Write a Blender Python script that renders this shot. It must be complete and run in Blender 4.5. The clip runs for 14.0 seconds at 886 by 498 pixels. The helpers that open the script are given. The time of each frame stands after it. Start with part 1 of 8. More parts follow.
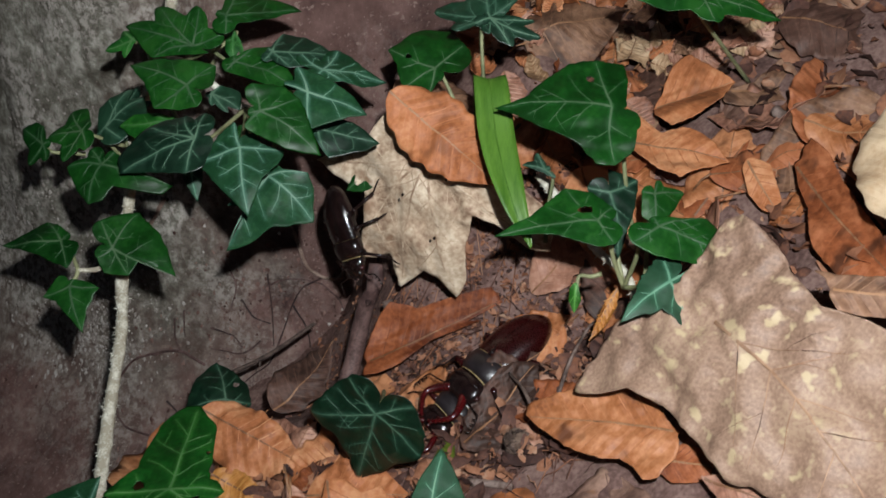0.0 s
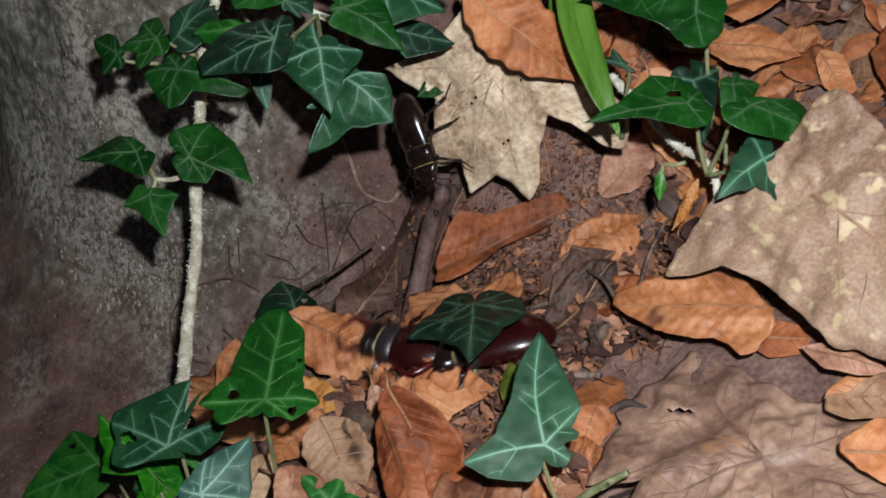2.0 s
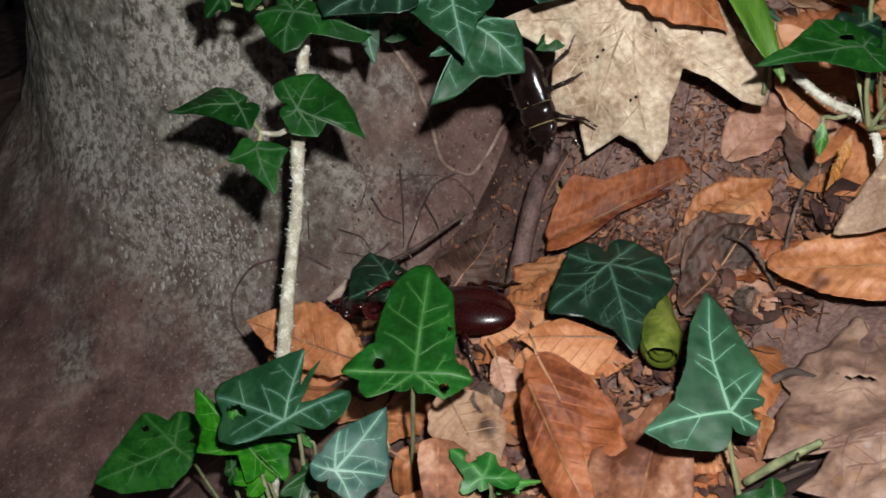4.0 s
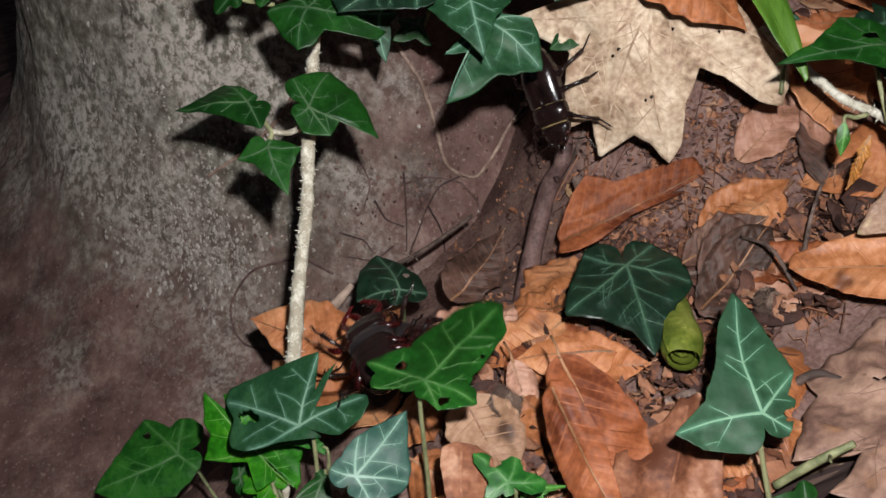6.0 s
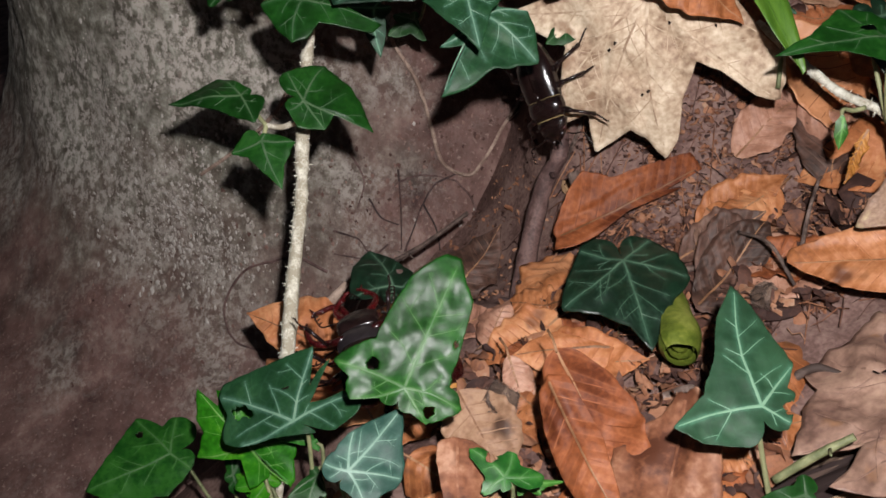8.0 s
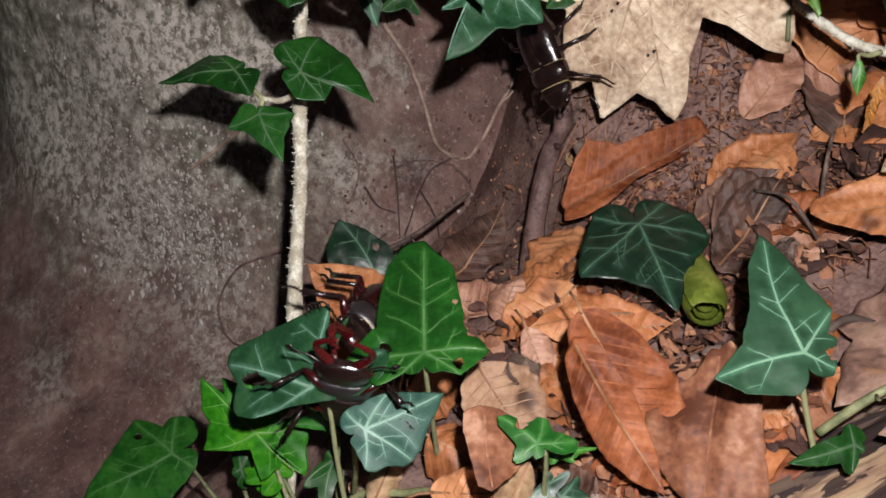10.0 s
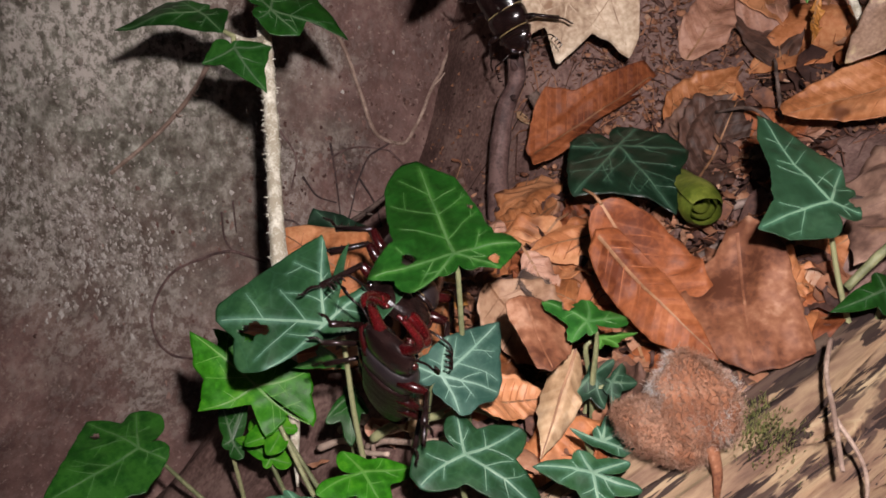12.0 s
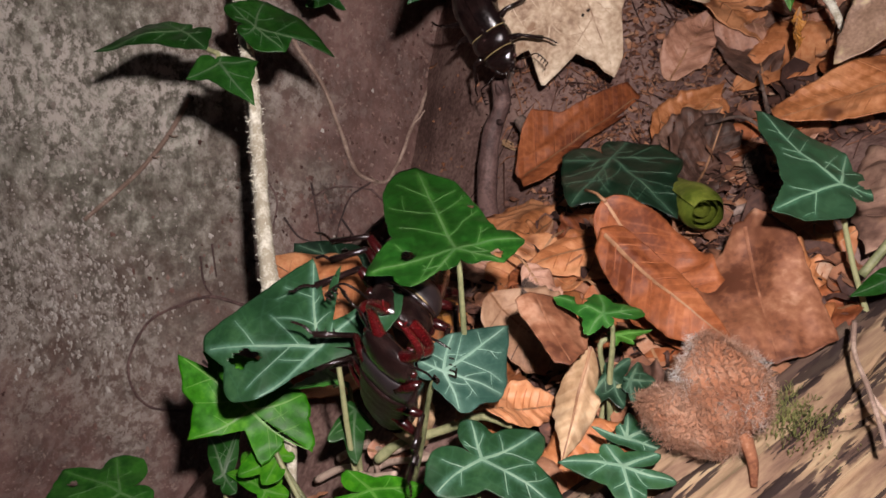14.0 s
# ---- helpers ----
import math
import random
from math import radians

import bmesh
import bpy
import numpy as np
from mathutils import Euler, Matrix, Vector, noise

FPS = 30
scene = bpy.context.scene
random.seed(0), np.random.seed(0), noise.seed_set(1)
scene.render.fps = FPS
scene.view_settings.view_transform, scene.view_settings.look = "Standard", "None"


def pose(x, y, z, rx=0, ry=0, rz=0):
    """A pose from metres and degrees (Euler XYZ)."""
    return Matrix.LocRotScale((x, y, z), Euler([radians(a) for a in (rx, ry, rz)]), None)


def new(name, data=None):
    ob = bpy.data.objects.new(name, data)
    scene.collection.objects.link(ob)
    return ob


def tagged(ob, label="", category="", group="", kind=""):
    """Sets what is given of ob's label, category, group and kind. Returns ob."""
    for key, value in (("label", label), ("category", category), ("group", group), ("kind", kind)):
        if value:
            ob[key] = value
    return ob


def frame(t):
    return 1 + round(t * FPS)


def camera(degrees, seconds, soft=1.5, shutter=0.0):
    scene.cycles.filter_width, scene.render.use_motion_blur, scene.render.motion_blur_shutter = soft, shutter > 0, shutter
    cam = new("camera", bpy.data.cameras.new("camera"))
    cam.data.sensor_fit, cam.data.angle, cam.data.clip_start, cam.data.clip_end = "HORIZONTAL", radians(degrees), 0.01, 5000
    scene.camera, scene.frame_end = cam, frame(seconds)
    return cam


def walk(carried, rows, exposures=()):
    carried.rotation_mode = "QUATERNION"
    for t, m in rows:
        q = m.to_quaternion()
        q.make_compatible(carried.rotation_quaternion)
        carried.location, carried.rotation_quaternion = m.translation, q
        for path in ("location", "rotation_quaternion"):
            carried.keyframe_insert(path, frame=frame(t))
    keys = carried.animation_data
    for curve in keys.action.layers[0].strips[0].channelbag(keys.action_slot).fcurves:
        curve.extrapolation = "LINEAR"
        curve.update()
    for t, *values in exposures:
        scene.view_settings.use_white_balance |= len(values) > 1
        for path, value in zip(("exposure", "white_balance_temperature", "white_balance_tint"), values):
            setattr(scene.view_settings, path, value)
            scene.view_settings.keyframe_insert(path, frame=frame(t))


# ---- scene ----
cam = camera(51.6, 14.0, soft=1.6, shutter=0.5)
METRES, EYE, TILT, LEAN, TURN = 0.25, 0.23, -35.0, 0.0, 0.0
ROWS = [
    (0.0, 0.0, 0.0, 0.0, 0.0, 0.0, -0.0),
    (0.5, -0.014, -0.0199, -0.0115, 0.36, -0.74, 0.6),
    (1.0, -0.0459, -0.0341, -0.0308, 0.16, -1.48, 1.11),
    (1.5, -0.0866, -0.028, -0.0787, -0.28, -1.17, 1.28),
    (2.0, -0.1253, -0.0097, -0.102, -0.72, -1.56, 1.47),
    (2.5, -0.1545, 0.0138, -0.1107, -0.59, -2.06, 1.54),
    (3.0, -0.2207, 0.0344, -0.1202, -1.54, -2.28, 1.49),
    (3.5, -0.2851, 0.0684, -0.1504, -2.1, -1.52, 1.2),
    (6.0, -0.3758, 0.112, -0.1719, -3.94, -0.45, 1.1),
    (6.5, -0.3729, 0.1102, -0.1779, -4.06, -0.21, 1.02),
    (7.0, -0.3801, 0.1084, -0.1801, -4.43, -0.14, 1.02),
    (7.5, -0.3771, 0.113, -0.1803, -4.31, -0.16, 1.11),
    (10.0, -0.4163, 0.1723, -0.2463, -5.74, 1.27, 3.72),
    (10.5, -0.4813, 0.1787, -0.2692, -8.58, 1.7, 5.47),
    (11.0, -0.5512, 0.192, -0.3074, -11.85, 2.58, 7.28),
    (11.5, -0.58, 0.2232, -0.368, -13.72, 4.48, 8.53),
    (12.0, -0.6074, 0.2551, -0.4261, -15.41, 6.66, 9.51),
    (12.5, -0.6156, 0.2849, -0.4524, -16.16, 7.95, 10.59),
    (13.0, -0.6242, 0.3055, -0.4703, -16.69, 9.37, 11.3),
    (13.5, -0.6358, 0.312, -0.4732, -17.15, 10.19, 11.99),
    (14.0, -0.6423, 0.3169, -0.493, -17.32, 11.72, 12.01),
]
CAMERA_ROWS = [(t, pose(0, 0, EYE, TILT, LEAN, TURN) @ pose(METRES * x, METRES * y, METRES * z, 90 + pitch, roll, yaw)) for t, x, y, z, yaw, pitch, roll in ROWS]
walk(cam, CAMERA_ROWS, [(0.0, 0.23, 6000, 0), (3.0, 0.26, 6150, -1), (6.5, 0.29, 6400, 6), (8.5, 0.25, 6450, 7), (10.5, 0.17, 6500, 9), (12.5, -0.04, 6800, 15), (14.0, -0.06, 6850, 15)])

# night: a faint sky, and the small lamp that is carried along with the camera
world = bpy.data.worlds.new("night")
scene.world = world
world.use_nodes = True
world.node_tree.nodes["Background"].inputs[0].default_value = (0.55, 0.62, 0.8, 1)
world.node_tree.nodes["Background"].inputs[1].default_value = 0.024
LAMP_STRENGTH = 6500.0
LAMP_RADIUS = 0.0045
LAMP_PLACE = (0.018, 0.033, 0.018)

MM = 0.001


# ---------------------------------------------------------------- materials
def mat(name, stops, scale=120.0, fine=900.0, rough=0.6, bump=0.15, metal=0.0, gloss=0.5, coat=0.0, island=False, vary=0.25, stretch=(1, 1, 1), fine_mix=0.35, spots=None, ribs=0.0, halo=None):
    """A surface of mixed tones (stops: place and colour) at two scales, with relief; vary: how far things of a kind differ."""
    m = bpy.data.materials.new(name)
    m.use_nodes = True
    nt = m.node_tree
    N, L = nt.nodes, nt.links
    bsdf = N["Principled BSDF"]
    tc, mp = N.new("ShaderNodeTexCoord"), N.new("ShaderNodeMapping")
    mp.inputs["Scale"].default_value = stretch
    L.new(tc.outputs["Object"], mp.inputs["Vector"])
    info = N.new("ShaderNodeNewGeometry" if island else "ShaderNodeObjectInfo")
    rnd = info.outputs["Random Per Island" if island else "Random"]
    shift = N.new("ShaderNodeVectorMath")
    shift.operation = "ADD"
    L.new(mp.outputs[0], shift.inputs[0])
    far = N.new("ShaderNodeMath")
    far.operation = "MULTIPLY"
    L.new(rnd, far.inputs[0])
    far.inputs[1].default_value = 3.7
    L.new(far.outputs[0], shift.inputs[1])
    big, small = N.new("ShaderNodeTexNoise"), N.new("ShaderNodeTexNoise")
    for n, sc, det in ((big, scale, 4), (small, fine, 5)):
        n.inputs["Scale"].default_value, n.inputs["Detail"].default_value = sc, det
        L.new(shift.outputs[0], n.inputs["Vector"])
    mix = N.new("ShaderNodeMix")
    mix.inputs[0].default_value = fine_mix
    L.new(big.outputs[0], mix.inputs[2])
    L.new(small.outputs[0], mix.inputs[3])
    add = N.new("ShaderNodeMath")
    add.operation = "MULTIPLY_ADD"
    L.new(rnd, add.inputs[0])
    add.inputs[1].default_value = vary
    sub = N.new("ShaderNodeMath")
    sub.operation = "SUBTRACT"
    L.new(mix.outputs[0], sub.inputs[0])
    sub.inputs[1].default_value = vary / 2
    L.new(sub.outputs[0], add.inputs[2])
    ramp = N.new("ShaderNodeValToRGB")
    el = ramp.color_ramp.elements
    while len(el) < len(stops):
        el.new(0.5)
    for e, (p, c) in zip(el, stops):
        e.position, e.color = p if island else 0.5 + (p - 0.5) * 0.66, (*c, 1)
    L.new(add.outputs[0], ramp.inputs[0])
    tone = ramp.outputs[0]
    relief = mix.outputs[0]
    if ribs:
        # side veins that run slantwise from the midrib to the edge
        sp, ab, sl, wv = N.new("ShaderNodeSeparateXYZ"), N.new("ShaderNodeMath"), N.new("ShaderNodeMath"), N.new("ShaderNodeMath")
        L.new(tc.outputs["Object"], sp.inputs[0])
        ab.operation, sl.operation, wv.operation = "ABSOLUTE", "MULTIPLY_ADD", "PINGPONG"
        L.new(sp.outputs[0], ab.inputs[0])
        L.new(ab.outputs[0], sl.inputs[0])
        sl.inputs[1].default_value = -0.75
        L.new(sp.outputs[1], sl.inputs[2])
        L.new(sl.outputs[0], wv.inputs[0])
        wv.inputs[1].default_value = 0.0023
        line, dark = N.new("ShaderNodeMapRange"), N.new("ShaderNodeMix")
        L.new(wv.outputs[0], line.inputs[0])
        line.inputs["From Min"].default_value, line.inputs["From Max"].default_value = 0.0, 0.0005
        line.inputs["To Min"].default_value, line.inputs["To Max"].default_value = ribs, 0.0
        dark.data_type = "RGBA"
        L.new(line.outputs[0], dark.inputs[0])
        L.new(tone, dark.inputs[6])
        dark.inputs[7].default_value = (*stops[-1][1], 1)
        tone = dark.outputs[2]
        lift = N.new("ShaderNodeMath")
        lift.operation = "MULTIPLY_ADD"
        L.new(wv.outputs[0], lift.inputs[0])
        lift.inputs[1].default_value = 420.0
        L.new(mix.outputs[0], lift.inputs[2])
        relief = lift.outputs[0]
    if spots:
        colour, often, edge = spots
        blot, cut, over = N.new("ShaderNodeTexNoise"), N.new("ShaderNodeMapRange"), N.new("ShaderNodeMix")
        blot.inputs["Scale"].default_value, blot.inputs["Detail"].default_value = often, 2.5
        L.new(shift.outputs[0], blot.inputs["Vector"])
        L.new(blot.outputs[0], cut.inputs[0])
        cut.inputs["From Min"].default_value, cut.inputs["From Max"].default_value = edge, edge + 0.09
        over.data_type = "RGBA"
        L.new(cut.outputs[0], over.inputs[0])
        L.new(tone, over.inputs[6])
        over.inputs[7].default_value = (*colour, 1)
        tone = over.outputs[2]
    if halo:
        # paler tissue along the veins
        near, over = N.new("ShaderNodeAttribute"), N.new("ShaderNodeMix")
        near.attribute_name = "vein"
        over.data_type = "RGBA"
        uneven = N.new("ShaderNodeMath")
        uneven.operation = "MULTIPLY"
        L.new(near.outputs["Fac"], uneven.inputs[0])
        L.new(small.outputs[0], uneven.inputs[1])
        # and a fine net of veinlets between them
        net, fade, both = N.new("ShaderNodeTexVoronoi"), N.new("ShaderNodeMapRange"), N.new("ShaderNodeMath")
        net.feature = "DISTANCE_TO_EDGE"
        net.inputs["Scale"].default_value = 210.0
        L.new(shift.outputs[0], net.inputs["Vector"])
        L.new(net.outputs["Distance"], fade.inputs[0])
        fade.inputs["From Min"].default_value, fade.inputs["From Max"].default_value = 0.0, 0.06
        fade.inputs["To Min"].default_value, fade.inputs["To Max"].default_value = 0.05, 0.0
        L.new(uneven.outputs[0], both.inputs[0])
        L.new(fade.outputs[0], both.inputs[1])
        both.use_clamp = True
        L.new(both.outputs[0], over.inputs[0])
        L.new(tone, over.inputs[6])
        over.inputs[7].default_value = (*halo, 1)
        tone = over.outputs[2]
    L.new(tone, bsdf.inputs["Base Color"])
    b = N.new("ShaderNodeBump")
    b.inputs["Strength"].default_value, b.inputs["Distance"].default_value = bump, 0.0006
    L.new(relief, b.inputs["Height"])
    L.new(b.outputs[0], bsdf.inputs["Normal"])
    rr = N.new("ShaderNodeMapRange")
    rr.inputs["To Min"].default_value, rr.inputs["To Max"].default_value = max(0.05, rough - 0.12), min(1, rough + 0.12)
    L.new(small.outputs[0], rr.inputs[0])
    L.new(rr.outputs[0], bsdf.inputs["Roughness"])
    bsdf.inputs["Metallic"].default_value = metal
    bsdf.inputs["Specular IOR Level"].default_value = gloss
    bsdf.inputs["Coat Weight"].default_value = coat
    return m


def bark_mat():
    """Grey beech bark with pale lichen flecks, stained brown by soil towards the roots."""
    m = bpy.data.materials.new("beech_bark")
    m.use_nodes = True
    nt = m.node_tree
    N, L = nt.nodes, nt.links
    bsdf = N["Principled BSDF"]
    tc = N.new("ShaderNodeTexCoord")

    def noise_of(scale, detail, stretch=(1, 1, 1), rough=0.6):
        mp, n = N.new("ShaderNodeMapping"), N.new("ShaderNodeTexNoise")
        mp.inputs["Scale"].default_value = stretch
        n.inputs["Scale"].default_value, n.inputs["Detail"].default_value, n.inputs["Roughness"].default_value = scale, detail, rough
        L.new(tc.outputs["Object"], mp.inputs[0])
        L.new(mp.outputs[0], n.inputs["Vector"])
        return n.outputs[0]

    def ramp_of(value, stops):
        r = N.new("ShaderNodeValToRGB")
        el = r.color_ramp.elements
        while len(el) < len(stops):
            el.new(0.5)
        for e, (p, c) in zip(el, stops):
            e.position, e.color = p, (*c, 1) if isinstance(c, tuple) else (c, c, c, 1)
        L.new(value, r.inputs[0])
        return r.outputs[0]

    def shifted(value, by):
        x = N.new("ShaderNodeMath")
        L.new(value, x.inputs[0])
        x.inputs[1].default_value = by
        return x.outputs[0]

    def mixed(fac, a, b):
        x = N.new("ShaderNodeMix")
        x.data_type = "RGBA"
        L.new(fac, x.inputs[0])
        L.new(a, x.inputs[6])
        L.new(b, x.inputs[7])
        return x.outputs[2]

    grain = noise_of(170, 7, (1, 1, 0.85), 0.7)
    streak = noise_of(42, 8, (1, 1, 0.75), 0.68)
    patch = noise_of(26, 5)
    grey = ramp_of(grain, [(0.36, (0.075, 0.064, 0.048)), (0.46, (0.135, 0.122, 0.096)), (0.54, (0.215, 0.202, 0.165)), (0.66, (0.46, 0.44, 0.375))])
    earth = ramp_of(streak, [(0.33, (0.048, 0.024, 0.021)), (0.46, (0.114, 0.062, 0.052)), (0.56, (0.162, 0.092, 0.078)), (0.7, (0.29, 0.186, 0.158))])
    # grit: pale grains in the soil
    grit = ramp_of(noise_of(520, 3, (1, 1, 1), 0.6), [(0.60, 0.0), (0.68, 0.55)])
    sand = N.new("ShaderNodeRGB")
    sand.outputs[0].default_value = (0.34, 0.25, 0.21, 1)
    soil = mixed(grit, earth, sand.outputs[0])
    sep, low = N.new("ShaderNodeSeparateXYZ"), N.new("ShaderNodeMath")
    L.new(tc.outputs["Object"], sep.inputs[0])
    # bare grey bark above and away from the bank, soil stain below and beside it
    low.operation = "MULTIPLY_ADD"
    L.new(patch, low.inputs[0])
    low.inputs[1].default_value = 0.16
    L.new(sep.outputs[2], low.inputs[2])
    reach = N.new("ShaderNodeMath")
    reach.operation = "MULTIPLY_ADD"
    L.new(patch, reach.inputs[0])
    reach.inputs[1].default_value = 0.16
    L.new(sep.outputs[0], reach.inputs[2])
    stain = N.new("ShaderNodeMath")
    stain.operation = "MULTIPLY"
    L.new(ramp_of(shifted(low.outputs[0], 0.5), [(0.455, 0.0), (0.55, 1.0)]), stain.inputs[0])
    L.new(ramp_of(shifted(reach.outputs[0], 0.5), [(0.44, 1.0), (0.51, 0.0)]), stain.inputs[1])
    base = mixed(stain.outputs[0], soil, grey)
    fleck = ramp_of(noise_of(300, 6, (1, 1, 0.75), 0.75), [(0.47, 0.0), (0.56, 1.0)])
    zone = ramp_of(noise_of(17, 3), [(0.42, 0.0), (0.54, 1.0)])
    both = N.new("ShaderNodeMath")
    both.operation = "MULTIPLY"
    held = N.new("ShaderNodeMath")
    held.operation = "MULTIPLY_ADD"
    L.new(stain.outputs[0], held.inputs[0])
    held.inputs[1].default_value, held.inputs[2].default_value = 0.85, 0.08
    spread = N.new("ShaderNodeMath")
    spread.operation = "MULTIPLY"
    L.new(fleck, spread.inputs[0])
    L.new(held.outputs[0], spread.inputs[1])
    L.new(spread.outputs[0], both.inputs[0])
    L.new(zone, both.inputs[1])
    pale = N.new("ShaderNodeRGB")
    pale.outputs[0].default_value = (0.5, 0.45, 0.4, 1)
    L.new(mixed(both.outputs[0], base, pale.outputs[0]), bsdf.inputs["Base Color"])
    b = N.new("ShaderNodeBump")
    b.inputs["Strength"].default_value, b.inputs["Distance"].default_value = 0.5, 0.0012
    L.new(grain, b.inputs["Height"])
    L.new(b.outputs[0], bsdf.inputs["Normal"])
    bsdf.inputs["Roughness"].default_value = 0.75
    bsdf.inputs["Diffuse Roughness"].default_value = 0.15
    bsdf.inputs["Specular IOR Level"].default_value = 0.3
    return m



def wood_mat():
    """Pale rotten wood: fibres along x, dark cracks and weathered streaks."""
    m = bpy.data.materials.new("rotten_wood")
    m.use_nodes = True
    N, L = m.node_tree.nodes, m.node_tree.links
    bsdf = N["Principled BSDF"]
    tc = N.new("ShaderNodeTexCoord")

    def field(scale, along, detail, stops):
        mp, n, r = N.new("ShaderNodeMapping"), N.new("ShaderNodeTexNoise"), N.new("ShaderNodeValToRGB")
        mp.inputs["Scale"].default_value = (along, 1, 1)
        n.inputs["Scale"].default_value, n.inputs["Detail"].default_value, n.inputs["Roughness"].default_value = scale, detail, 0.62
        n.inputs["Distortion"].default_value = 0.25
        L.new(tc.outputs["Object"], mp.inputs[0])
        L.new(mp.outputs[0], n.inputs["Vector"])
        L.new(n.outputs[0], r.inputs[0])
        el = r.color_ramp.elements
        while len(el) < len(stops):
            el.new(0.5)
        for e, (p, c) in zip(el, stops):
            e.position, e.color = p, (*c, 1) if isinstance(c, tuple) else (c, c, c, 1)
        return n.outputs[0], r.outputs[0]

    def over(fac, a, colour):
        x = N.new("ShaderNodeMix")
        x.data_type = "RGBA"
        L.new(fac, x.inputs[0])
        L.new(a, x.inputs[6])
        x.inputs[7].default_value = (*colour, 1)
        return x.outputs[2]

    fibre, tone = field(210, 0.14, 6, [(0.34, (0.12, 0.068, 0.048)), (0.46, (0.21, 0.13, 0.084)), (0.56, (0.30, 0.205, 0.125)), (0.7, (0.43, 0.335, 0.205))])
    grey = field(45, 0.3, 3, [(0.46, 0.0), (0.6, 0.6)])[1]
    crack = field(130, 0.10, 5, [(0.525, 0.0), (0.535, 0.94)])[1]
    rot = field(52, 0.22, 5, [(0.50, 0.0), (0.515, 0.85)])[1]
    tone = over(grey, tone, (0.24, 0.19, 0.13))
    tone = over(rot, tone, (0.05, 0.028, 0.024))
    tone = over(crack, tone, (0.022, 0.013, 0.012))
    L.new(tone, bsdf.inputs["Base Color"])
    b = N.new("ShaderNodeBump")
    b.inputs["Strength"].default_value, b.inputs["Distance"].default_value = 0.9, 0.0009
    L.new(fibre, b.inputs["Height"])
    L.new(b.outputs[0], bsdf.inputs["Normal"])
    bsdf.inputs["Roughness"].default_value = 0.8
    bsdf.inputs["Specular IOR Level"].default_value = 0.25
    return m


BARK = bark_mat()
SOIL = mat("soil", [(0.25, (0.044, 0.0245, 0.0205)), (0.5, (0.124, 0.071, 0.060)), (0.75, (0.235, 0.152, 0.128))], 60, 620, 0.9, 1.0, gloss=0.2, fine_mix=0.45)
IVY_LOOKS = {
    "slate": mat("ivy_slate", [(0.3, (0.0075, 0.0320, 0.0117)), (0.55, (0.0128, 0.0496, 0.0181)), (0.75, (0.0240, 0.0736, 0.0276))], 110, 700, 0.45, 0.2, gloss=0.2, vary=0.1, halo=(0.10, 0.22, 0.16)),
    "frost": mat("ivy_frost", [(0.3, (0.018, 0.056, 0.041)), (0.55, (0.031, 0.080, 0.060)), (0.75, (0.050, 0.110, 0.086))], 110, 700, 0.5, 0.2, gloss=0.22, vary=0.1, halo=(0.14, 0.25, 0.19)),
    "fresh": mat("ivy_fresh", [(0.3, (0.0065, 0.0520, 0.0016)), (0.55, (0.0152, 0.0827, 0.0036)), (0.75, (0.0324, 0.1228, 0.0088))], 110, 700, 0.45, 0.2, gloss=0.4, vary=0.1, halo=(0.09, 0.25, 0.045)),
    "lime": mat("ivy_lime", [(0.3, (0.010, 0.082, 0.003)), (0.5, (0.024, 0.150, 0.006)), (0.72, (0.075, 0.25, 0.014))], 120, 600, 0.42, 0.35, gloss=0.12, vary=0.15, halo=(0.05, 0.20, 0.02)),
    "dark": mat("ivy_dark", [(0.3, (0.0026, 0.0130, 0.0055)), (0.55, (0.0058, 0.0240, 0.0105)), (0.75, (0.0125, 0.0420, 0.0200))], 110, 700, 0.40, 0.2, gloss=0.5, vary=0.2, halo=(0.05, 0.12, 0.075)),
    "green": mat("ivy_green", [(0.3, (0.0036, 0.0260, 0.0026)), (0.55, (0.0072, 0.0470, 0.0050)), (0.75, (0.0165, 0.0740, 0.0098))], 110, 700, 0.4, 0.2, gloss=0.26, vary=0.2, halo=(0.025, 0.090, 0.025)),
    "lush": mat("ivy_lush", [(0.3, (0.0048, 0.0329, 0.0033)), (0.55, (0.0084, 0.0598, 0.0066)), (0.75, (0.0216, 0.1013, 0.0121))], 110, 700, 0.38, 0.2, gloss=0.2, vary=0.2, halo=(0.06, 0.19, 0.035)),
    "bright": mat("ivy_bright", [(0.3, (0.006, 0.045, 0.006)), (0.55, (0.012, 0.085, 0.010)), (0.75, (0.03, 0.14, 0.020))], 110, 700, 0.42, 0.2, gloss=0.32, vary=0.2, halo=(0.07, 0.22, 0.045)),
    "teal": mat("ivy_teal", [(0.3, (0.0060, 0.0300, 0.0112)), (0.55, (0.0110, 0.0460, 0.0181)), (0.75, (0.0210, 0.0700, 0.0297))], 60, 600, 0.58, 0.2, gloss=0.5, vary=0.2, halo=(0.07, 0.20, 0.12)),
}
